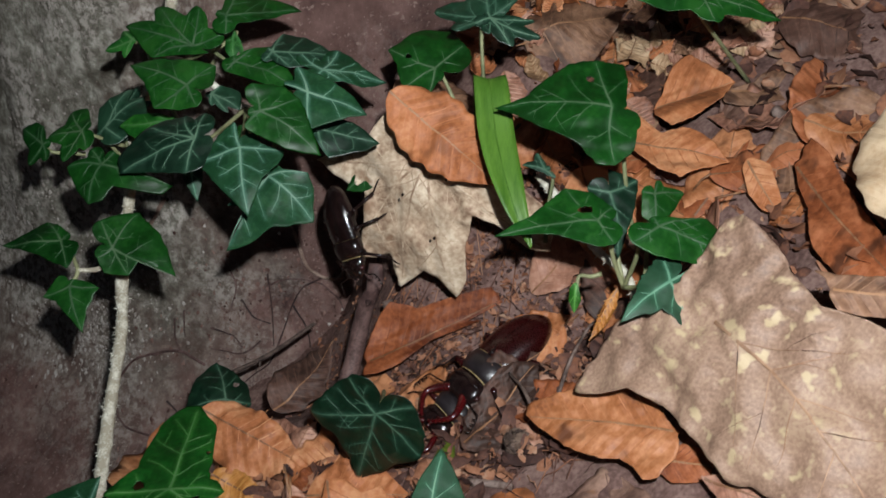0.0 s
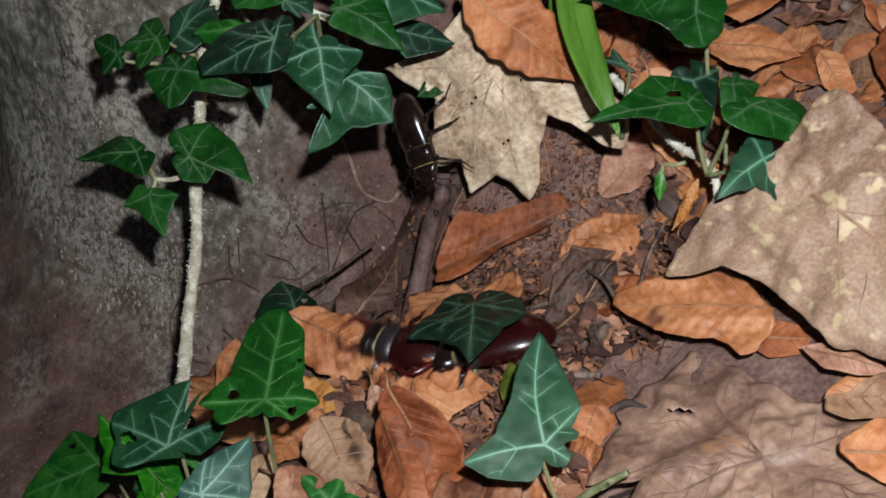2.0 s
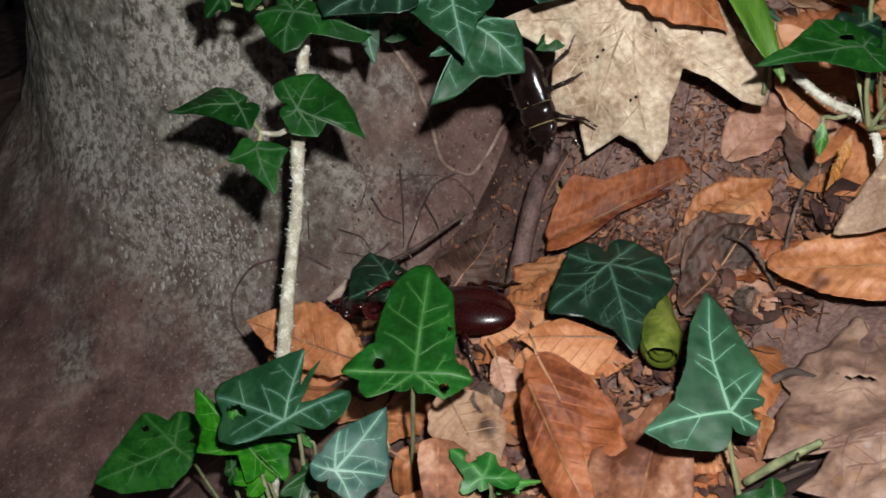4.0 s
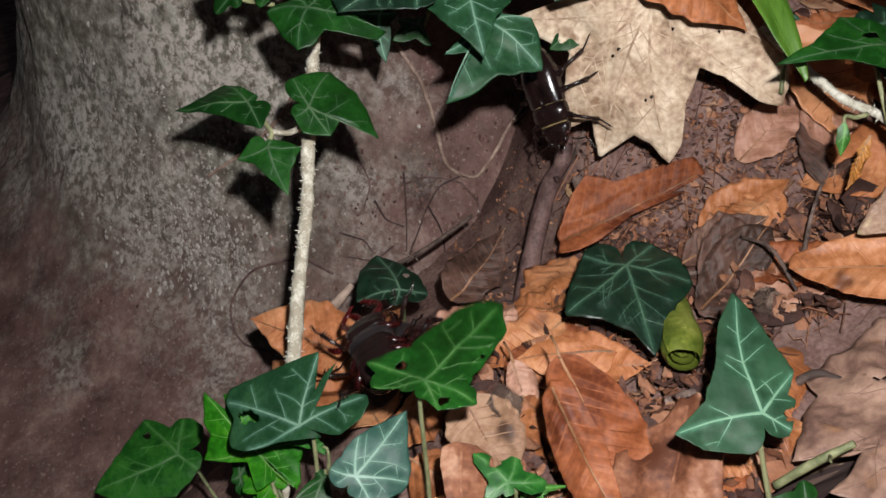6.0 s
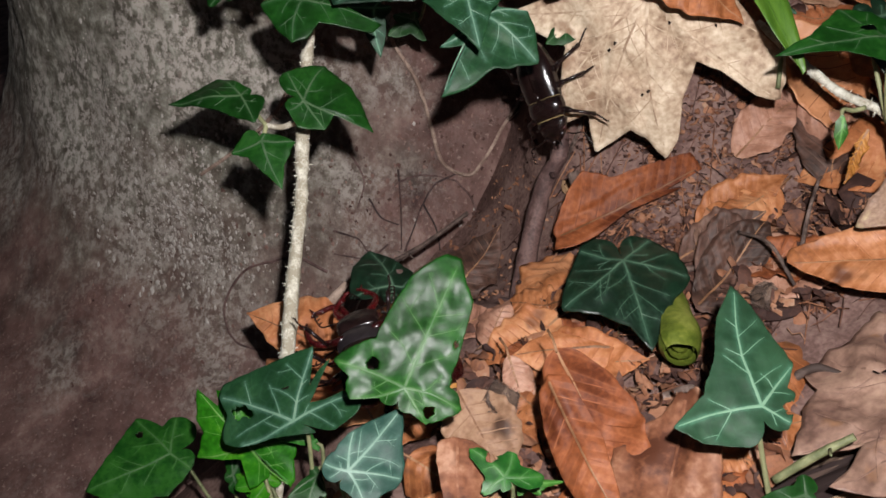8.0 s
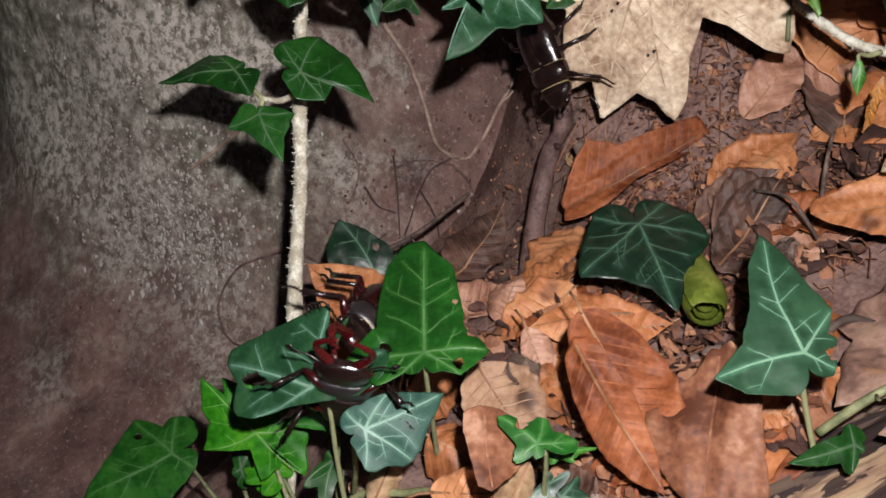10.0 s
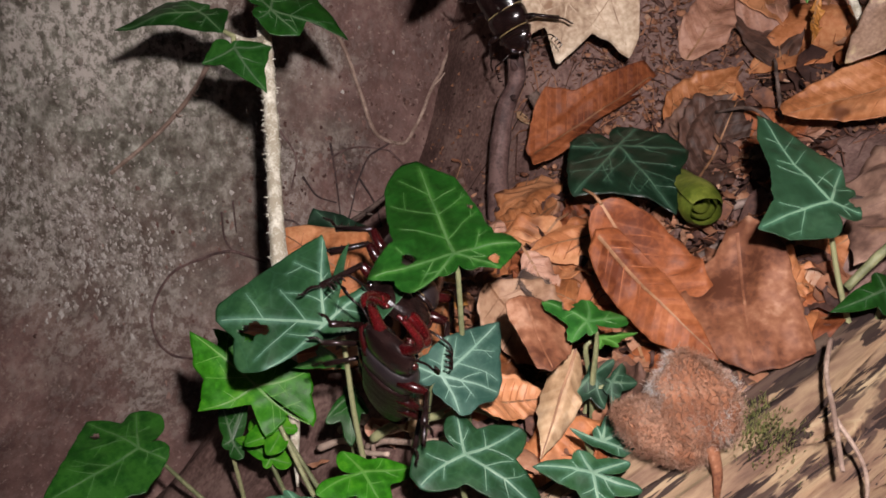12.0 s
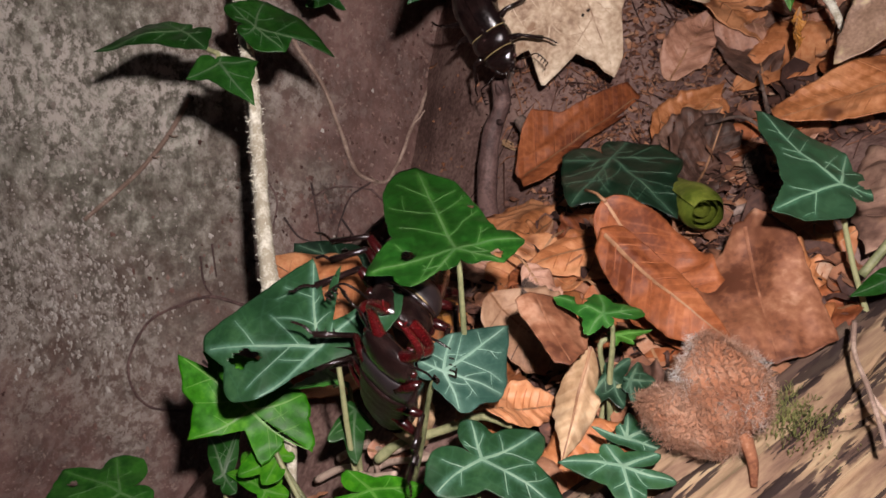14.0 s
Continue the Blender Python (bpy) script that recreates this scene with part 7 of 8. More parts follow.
def cupule(place, size, turn, label, valves=4, opening=0.9, skin=None, fur=None, hairs_each=9):
    """A beech husk: bristly woody valves round a stalk."""
    husk = tagged(new("beech_husk"), label, "husk")
    husk.matrix_basis = pose(*[v * MM for v in place], *turn)
    for k in range(valves):
        verts, faces, hairs = [], [], []
        nu, nv = 12, 8
        for i in range(nu + 1):
            u = i / nu
            w = math.sin(math.pi * (0.12 + 0.86 * u)) ** 0.7 * 0.55 * size
            for j in range(nv + 1):
                v = j / nv * 2 - 1
                out = opening * size * (0.25 + 0.75 * u ** 1.4)
                p = Vector((v * w, 0.16 * size + out * 0.75 - 0.35 * w * v * v, size * (u * 1.0 - 0.35 * u * u)))
                p += Vector((0, 1, 0)) * 0.05 * size * noise.noise(Vector((u * 5, v * 4, k + size * 90)))
                verts.append(p)
                for _ in range(hairs_each):
                    p = verts[-1] + Vector((random.gauss(0, 0.04), 0, random.gauss(0, 0.04))) * size
                    d = Vector((random.uniform(-1, 1), 0.25, random.uniform(-1, 0.6)))
                    hairs.append(tube([p, p + d * size * random.uniform(0.03, 0.06), p + d * size * 0.075 + Vector((random.uniform(-1, 1), 0, random.uniform(-1, 1))) * 0.04 * size], [0.00006, 0.00005, 0.00003], 3))
        for i in range(nu):
            for j in range(nv):
                a = i * (nv + 1) + j
                faces.append((a, a + 1, a + nv + 2, a + nv + 1))
        valve = part("valve", thick(verts, faces, 0.0006), skin or HUSK, husk)
        valve.matrix_basis = pose(0, 0, 0, 0, 0, 360 / valves * k + 20)
        part("bristle", joined(*hairs), fur or FUR, valve, "soft pale bristles")
    part("stalk", tube([(0, 0, 0.1 * size), (0, 0, -0.2 * size), (0.1 * size, 0, -0.45 * size)], [0.10 * size, 0.045 * size, 0.04 * size], 8), skin or HUSK, husk)
    return husk


def open_husk():
    """A beech husk lying open on the log: two thick felted valves on one stalk."""
    husk = tagged(new("beech_husk"), "open bristly beech husk, orange-brown, on the log", "husk")
    root = Vector((-47.5, 120.5, -19.5)) * MM
    face = Vector((-0.54, -0.67, 0.51))
    for tip, half, swell in (((-63.5, 134.5, -15.5), 0.0062, 0.0042), ((-51.0, 133.5, -2.5), 0.0088, 0.0050)):
        way = Vector(tip) * MM - root
        length = way.length
        y = way.normalized()
        x = y.cross(face).normalized()
        z = x.cross(y)
        rows, ring = 30, 28
        verts, faces, hairs = [], [], []
        for i in range(rows + 1):
            u = i / rows
            w = half * (0.22 + 0.78 * math.sin(math.pi * min(1.0, u * 1.05 + 0.02) ** 0.9) ** 0.6) * (1.0 if u < 0.97 else 0.6)
            h = swell * (0.35 + 0.65 * math.sin(math.pi * u ** 0.8) ** 0.7) if u < 1 else 0.0006
            for k in range(ring):
                a = 2 * math.pi * k / ring
                lump = 1 + 0.22 * noise.noise(Vector((math.cos(a) * 2, math.sin(a) * 2, u * 6 + half * 900)))
                across, up = w * math.cos(a) * lump, h * math.sin(a) * lump
                # a furrow down the middle
                up -= 0.0016 * math.exp(-(across / (0.25 * half)) ** 2) * (1 if up > 0 else 0)
                q = root + y * (u * length) + x * across + z * (up + 0.003 * u * u)
                verts.append(q)
                n = (x * math.cos(a) + z * math.sin(a) * 1.2 + y * 0.1).normalized()
                if math.sin(a) > -0.6:
                    for _ in range(7):
                        r = q + (x * random.gauss(0, 0.4) + y * random.gauss(0, 0.4)) * 0.001
                        d = (n + x * random.uniform(-1, 1) + y * random.uniform(-0.9, 1.1)).normalized()
                        far = random.uniform(0.0006, 0.0019)
                        bend = Vector((random.uniform(-1, 1), random.uniform(-1, 1), random.uniform(-1, 1))) * 0.0005
                        hairs.append(tube([r - d * 0.0003, r + d * far * 0.6, r + d * far + bend], [0.00006, 0.00005, 0.00003], 3))
        for i in range(rows):
            for k in range(ring):
                l = (k + 1) % ring
                faces.append((i * ring + k, i * ring + l, (i + 1) * ring + l, (i + 1) * ring + k))
        faces += [tuple(range(ring - 1, -1, -1)), tuple(rows * ring + k for k in range(ring))]
        valve = part("valve", (verts, faces), HUSK, husk)
        part("bristle", joined(*hairs), FUR, valve, "matted pale bristles")
    stalk = smooth_path([root + Vector((-0.001, 0.002, 0.001)), root, Vector((-48.0, 116.5, -23.0)) * MM, Vector((-49.3, 113.7, -26.9)) * MM], 5)
    part("stalk", tube(stalk, taper(0.0021, 0.0007, len(stalk)), 9), HUSK, husk)


build_log()
open_husk()
cupule((-59, 195, -22), 0.0085, (20, 20, 10), "small bristly beech husk in the litter", 4, 0.7, HUSK_DARK, TWIG)
cupule((22, 212, 4), 0.0080, (60, 20, 40), "small dark beech husk in the litter", 4, 0.5, HUSK_DARK, TWIG)
cupule((-28, 214, -27), 0.0085, (80, 0, 70), "small dark beech husk in the litter", 4, 0.5, HUSK_DARK, TWIG)


def rolled_leaf():
    """A green leaf rolled up into a cone, its coil open to the front."""
    verts, faces = [], []
    nt, nu = 90, 14
    for i in range(nt + 1):
        a = i / nt * 3.4 * 2 * math.pi
        for j in range(nu + 1):
            u = j / nu
            r = (0.0014 + 0.0070 * i / nt) * (1 - u) ** 0.8 * (1 + 0.10 * noise.noise(Vector((a * 1.5, u * 5, 1))) + 0.05 * noise.noise(Vector((a * 5, u * 3, 4)))) * (1 - 0.42 * math.exp(-u * 11)) + 0.0006
            verts.append((r * math.cos(a), u * (0.038 + 0.0015 * math.sin(a * 0.7)) + 0.006 * (1 - i / nt) * (1 - u), r * math.sin(a) * 0.9))
    for i in range(nt):
        for j in range(nu):
            a = i * (nu + 1) + j
            faces.append((a, a + 1, a + nu + 2, a + nu + 1))
    ob = part("rolled_leaf", (verts, faces), CURL)
    return tagged(ob, "yellow-green leaf rolled into a cone on the litter", "leaf")


def blade_of_grass():
    path = smooth_path([Vector(p) * MM for p in ((14, 285, 70), (15, 279, 103), (17, 258, 92), (21, 240, 81), (26.5, 228.6, 70))], 8)
    verts, faces = [], []
    for i, p in enumerate(path):
        u = i / (len(path) - 1)
        w = 0.0058 * math.sin(math.pi * (0.1 + 0.88 * u)) ** 0.8
        for k in range(-3, 4):
            v = k / 3
            verts.append(p + Vector((w * v, 0.0, 0.0014 * abs(v) + 0.0005 * noise.noise(Vector((u * 9, v * 2, 1))))))
    for i in range(len(path) - 1):
        for k in range(6):
            a = i * 7 + k
            faces.append((a, a + 1, a + 8, a + 7))
    blade = tagged(part("grass_blade", thick(verts, faces, 0.0002), BLADE), "broad light green grass blade bent over", "grass")
    part("midrib", tube([p + Vector((0, 0, 0.0001)) for p in path[1:-1]], taper(0.00035, 0.00015, len(path) - 2), 6), BLADE, blade)


rolled = rolled_leaf()
blade_of_grass()
for x, y, sx, look_name in ((-64, 186, 6, "bright"),):
    b = foot(x, y, 7)
    sprig_spec = dict(base=b, tip=(b[0] + 1, b[1] - sx, b[2] + 3), normal=(-0.3, -0.4, 0.85), lobes=[(-3, 2), (3, 2)], look=look_name)
    e = new("ivy_sprig")
    ivy_leaf(sprig_spec, e, stalk=foot(x, y + 4), wave=0.0004)
    tagged(e, "tiny yellow-green ivy shoot in the litter", "ivy", "ivy leaves over the litter")


# ---------------------------------------------------------------- stag beetles
def shell(rows, seg=20, flat=0.0):
    """A body part lofted along y: rows of (y, half width, height above, depth below), in mm."""
    verts, faces = [], []
    for y, w, up, down in rows:
        for k in range(seg):
            a = 2 * math.pi * k / seg
            c, s = math.cos(a), math.sin(a)
            e = 0.85
            x = w * math.copysign(abs(c) ** e, c)
            z = (up if s > 0 else down) * math.copysign(abs(s) ** e, s)
            verts.append((x * MM, y * MM, z * MM))
    n = len(rows)
    for j in range(n - 1):
        for k in range(seg):
            l = (k + 1) % seg
            faces.append((j * seg + k, j * seg + l, (j + 1) * seg + l, (j + 1) * seg + k))
    faces += [tuple(range(seg - 1, -1, -1)), tuple((n - 1) * seg + k for k in range(seg))]
    return verts, faces


def scaled(data, s):
    return [tuple(c * s for c in v) for v in data[0]], data[1]


def wing_case(side, s):
    """One wing case: half of a long smooth vault."""
    verts, faces = [], []
    nu, nv = 22, 14
    for i in range(nu + 1):
        u = i / nu
        y = -27.0 + 27.2 * u
        w = 9.3 * (math.sin(math.pi * (0.5 * min(1, u / 0.55))) ** 0.55 if u < 0.55 else 1 - 0.06 * ((u - 0.55) / 0.45) ** 2)
        h = 6.6 * (math.sin(math.pi * 0.5 * min(1, u / 0.6)) ** 0.6 if u < 0.6 else 1 - 0.22 * ((u - 0.6) / 0.4) ** 2)
        w, h = max(w, 0.3), max(h, 0.3)
        for j in range(nv + 1):
            a = math.pi / 2 * j / nv
            x = side * (w * math.sin(a) ** 0.9 + 0.12)
            z = h * math.cos(a) ** 0.8 if j < nv else -1.2
            if j == nv:
                x *= 0.97
            verts.append((x * MM * s, y * MM * s, z * MM * s))
    for i in range(nu):
        for j in range(nv):
            a = i * (nv + 1) + j
            q = (a, a + 1, a + nv + 2, a + nv + 1)
            faces.append(q if side < 0 else tuple(reversed(q)))
    return verts, faces


def jaw(side, s, length=14.0, spread=5.0):
    """A mandible: an antler that curves out and in again, with an inner tooth and a forked tip."""
    p = [(side * 3.6, 17, 0.5), (side * (3.6 + spread * 0.7), 17 + length * 0.3, 1.2), (side * (3.2 + spread), 17 + length * 0.62, 1.4), (side * (1.4 + spread * 0.55), 17 + length * 0.95, 0.8), (side * (0.6 + spread * 0.2), 17 + length * 1.06, 0.4)]
    line = smooth_path([Vector(v) * MM * s for v in p], 6)
    main = tube(line, [r * MM * s for r in taper(1.7, 0.45, len(line))], 10)
    tooth0 = line[int(len(line) * 0.6)]
    tooth = tube([tooth0, tooth0 + Vector((-side * 3.0, 0.8, 0.2)) * MM * s], [0.9 * MM * s, 0.15 * MM * s], 8)
    fork0 = line[-5]
    fork = tube([fork0, fork0 + Vector((side * 0.8, 2.8, 0.3)) * MM * s], [0.6 * MM * s, 0.15 * MM * s], 8)
    return joined(main, tooth, fork)


def leg_parts(s, side, reach, sweep):
    """Femur, tibia and foot from the hip outwards; sweep leans the leg to the front or back."""
    def v(x, y, z):
        return Vector((side * x, y, z)) * MM * s
    hip, knee = v(0, 0, 0), v(7.5 * reach, 2.6 * sweep, 3.4)
    ankle = v(14.0 * reach, 7.0 * sweep, -4.6)
    toe = v(17.5 * reach, 11.5 * sweep, -6.6)
    femur = tube([hip, hip.lerp(knee, 0.5), knee], [1.25 * MM * s, 1.5 * MM * s, 1.0 * MM * s], 8)
    shin = tube([knee, knee.lerp(ankle, 0.6), ankle], [0.75 * MM * s, 0.8 * MM * s, 1.0 * MM * s], 8)
    for u in (0.5, 0.7, 0.9):
        q = knee.lerp(ankle, u)
        shin = joined(shin, tube([q, q + v(0.6, 1.3 * sweep, 0.9)], [0.4 * MM * s, 0.08 * MM * s], 5))
    mid = ankle.lerp(toe, 0.5) + v(0.5, 0, 0.5)
    beads = smooth_path([ankle, mid, toe], 8)
    foot_mesh = tube(beads, [(0.48 if i % 3 else 0.3) * MM * s for i in range(len(beads))], 6)
    claw = joined(tube([toe, toe + v(1.0, 0.9 * sweep, -0.5)], [0.25 * MM * s, 0.05 * MM * s], 5), tube([toe, toe + v(1.1, -0.2, -0.5)], [0.25 * MM * s, 0.05 * MM * s], 5))
    return femur, shin, joined(foot_mesh, claw)


def build_beetle(name, s, label, jaws=True, red=True):
    """Origin under the back edge of the neck shield; y runs to the head, z is the back."""
    b = new(name)
    case = SHELL_RED if red else SHELL_BLACK
    for side in (-1, 1):
        part("wing_case", wing_case(side, s), case, b, "glossy dark chestnut wing case" if red else "glossy black wing case")
    rings = []
    for k in range(7):
        y = -25.0 + 3.6 * k
        w = 8.5 * math.sin(math.pi * 0.5 * min(1, (k + 0.9) / 4.5)) ** 0.8
        rings += [(y, w * 0.995, 1, w * 0.515), (y + 0.5, w, 1, w * 0.52), (y + 3.1, w * 1.005, 1, w * 0.525)]
    part("abdomen", scaled(shell([(-26, 1.5, 1, 1)] + rings + [(1, 8.0, 2, 4.2)], 24), s), SHELL_BELLY, b, "ringed black underside")
    part("scutellum", scaled(shell([(-3.4, 0.3, 6.4, 1), (-1.2, 1.7, 6.2, 1), (0.4, 2.1, 5.4, 1)], 12), s), SHELL_BLACK, b)
    shield = part("pronotum", scaled(shell([(0.2, 8.2, 4.6, 3.4), (1.2, 9.0, 5.4, 3.8), (4.5, 9.2, 5.8, 4.0), (7.6, 8.3, 5.0, 3.6), (9.0, 6.9, 4.0, 3.0)], 28), s), SHELL_SATIN if jaws else SHELL_BLACK, b, "matt black neck shield")
    for y, w, z in ((0.1, 8.4, 4.6), (9.2, 7.0, 4.0)):
        edge = [Vector((w * math.cos(a), y, z * max(0.0, math.sin(a)) ** 0.85)) * MM * s for a in [math.pi * k / 16 for k in range(17)]]
        part("fringe", tube(edge, [0.2 * MM * s] * 17, 6), FRINGE, shield, "fringe of golden hair")
    head = part("head", scaled(shell([(9.0, 6.4, 3.2, 2.8), (10.6, 8.2, 3.8, 3.2), (14.5, 8.5 if jaws else 6.0, 3.6, 3.0), (17.0, 7.6 if jaws else 4.6, 2.4, 2.2), (18.6, 4.6 if jaws else 3.0, 1.4, 1.4)], 24), s), SHELL_BLACK, b, "broad flat black head")
    ridge = [Vector((x, y, z)) * MM * s for x, y, z in ((-7, 12.0, 3.0), (-4.5, 12.6, 4.2), (0, 11.6, 4.1), (4.5, 12.6, 4.2), (7, 12.0, 3.0))]
    part("ridge", tube(smooth_path(ridge, 4), [0.5 * MM * s] * 17, 6), SHELL_BLACK, head)
    for side in (-1, 1):
        part("eye", scaled(shell([(13.0, 0.3, 0.3, 0.3), (13.8, 1.1, 1.0, 1.0), (14.8, 1.1, 1.0, 1.0), (15.4, 0.3, 0.3, 0.3)], 10), s), SHELL_RED, head).location = (side * (8.0 if jaws else 5.6) * MM * s, 0, 0.4 * MM * s)
        if jaws:
            part("mandible", jaw(side, s), SHELL_HORN, head, "dark red antler-like jaw")
        else:
            part("mandible", jaw(side, s * 0.86, 5.0, 1.4), SHELL_BLACK, head, "short black jaw")
        stem = smooth_path([Vector((side * x, y, z)) * MM * s for x, y, z in ((6.5, 17, 0), (11, 18.5, 1.2), (14.5, 19, 1.0), (16.0, 22, 0), (16.6, 25, -0.6))], 4)
        feeler = part("antenna", tube(stem, taper(0.34 * MM * s, 0.26 * MM * s, len(stem)), 6), SHELL_BLACK, head)
        comb = [tube([stem[-1 - 2 * k], stem[-1 - 2 * k] + Vector((-side * 1.7, 0.6, 0)) * MM * s], [0.34 * MM * s, 0.2 * MM * s], 5) for k in range(4)]
        part("club", joined(*comb), SHELL_BLACK, feeler)
    legs = []
    for y, reach, sweep in ((6.0, 0.9, 1.0), (-3.5, 0.95, -0.25), (-9.5, 1.05, -1.1)):
        for side in (-1, 1):
            thigh, shin, toes = leg_parts(s, side, reach, sweep)
            leg = part("leg", thigh, SHELL_THIGH if jaws else SHELL_BLACK, b)
            leg.matrix_basis = Matrix.Translation(Vector((side * 5.5, y, -2.4)) * MM * s)
            part("tibia", shin, SHELL_BLACK, leg)
            part("tarsus", toes, SHELL_BLACK, leg)
            legs.append((leg, side))
    tagged(b, label, "beetle")
    return b, legs


male, male_legs = build_beetle("stag_beetle", 1.0, "male stag beetle with chestnut wing cases and dark red antlers, crawling")
rival, rival_legs = build_beetle("stag_beetle", 0.82, "smaller dark male stag beetle gripped in the other's jaws", True, True)
female, female_legs = build_beetle("stag_beetle", 0.78, "glossy black female stag beetle on her side under a leaf", False, False)


def beetle_pose(tail, head, up, s):
    """The pose in which the beetle's wing tips are at tail and its head points to head; millimetres."""
    t, h, u = Vector(tail), Vector(head), Vector(up)
    y = (h - t).normalized()
    x = y.cross(u).normalized()
    m = Matrix((x, y, x.cross(y))).transposed().to_4x4()
    return Matrix.Translation((t + y * 27 * s) * MM) @ m


female.matrix_basis = beetle_pose((-41.0, 291, 55), (-30.5, 270, 25), (-0.66, -0.66, 0.1), 0.78)


def eased(rows):
    """Rows of poses, with halfway poses put in where a thing turns far from one row to the next."""
    out = [rows[0]]
    for (t0, a), (t1, b) in zip(rows, rows[1:]):
        qa, qb = a.to_quaternion(), b.to_quaternion()
        far = qa.rotation_difference(qb).angle
        far = min(far, 2 * math.pi - far)
        n = max(1, math.ceil(far / radians(45)))
        for k in range(1, n):
            u = k / n
            out.append((t0 + (t1 - t0) * u, Matrix.LocRotScale(a.translation.lerp(b.translation, u), qa.slerp(qb, u), None)))
        out.append((t1, b))
    return out


def build_moving_sprig(spec, stalk, label, **extra):
    """An ivy leaf on its stalk, built in the pose of its blade so that it can be pushed about."""
    e = new("ivy_sprig")
    blade = ivy_leaf(spec, e, stalk=stalk, **extra)
    m = blade.matrix_basis.copy()
    blade.matrix_basis = Matrix.Identity(4)
    e.matrix_basis = m
    return tagged(e, label, "ivy", "ivy leaves over the litter")


tall_sprig = build_moving_sprig(IVY["B"], foot(-84, 168), "tall bright green ivy leaf with chewed holes", holes=[(-10.1, 2.5, 1.6), (8.3, -3.2, 1.5), (8, 16, 0.8)], cup=0.1, bend=0.05, dent=0.14)
soil_sprig = build_moving_sprig(IVY["S4"], foot(-84, 272), "dark green ivy leaf with a chewed hole on bare soil", holes=[(5.5, 6.7, 1.3)], cup=0.1)
torn_sprig = build_moving_sprig(IVY["P"], foot(-112, 180), "torn dark green ivy leaf with a hole beside the vine", holes=[(-2.7, 18.3, 1.9), (-1.6, 16.8, 1.6), (-1.8, 14.7, 1.3)], cup=0.08, teeth=0.015)
heart_sprig = build_moving_sprig(IVY["H"], foot(-15, 220), "dark green ivy leaf with pale veins above brown litter", cup=0.06, dent=0.08)
blue_sprig = build_moving_sprig(IVY["P2"], foot(-98, 168), "bluish-green ivy leaf with pale veins on a bent stalk", cup=0.1, dent=0.12)


# ---------------------------------------------------------------- leaf litter
def on_log(x, y):
    """Over the stretch of log that lies bare."""
    u = (x + 0.012) * 0.966 + (y - 0.132) * 0.257
    v = -(x + 0.012) * 0.257 + (y - 0.132) * 0.966
    return -0.11 < u < 0.075 and -0.06 < v < 0.008


def under_leaf(x, y):
    """Where the broad maple leaf covers the soil."""
    return 0.012 < x < 0.13 and 0.10 < y < 0.20


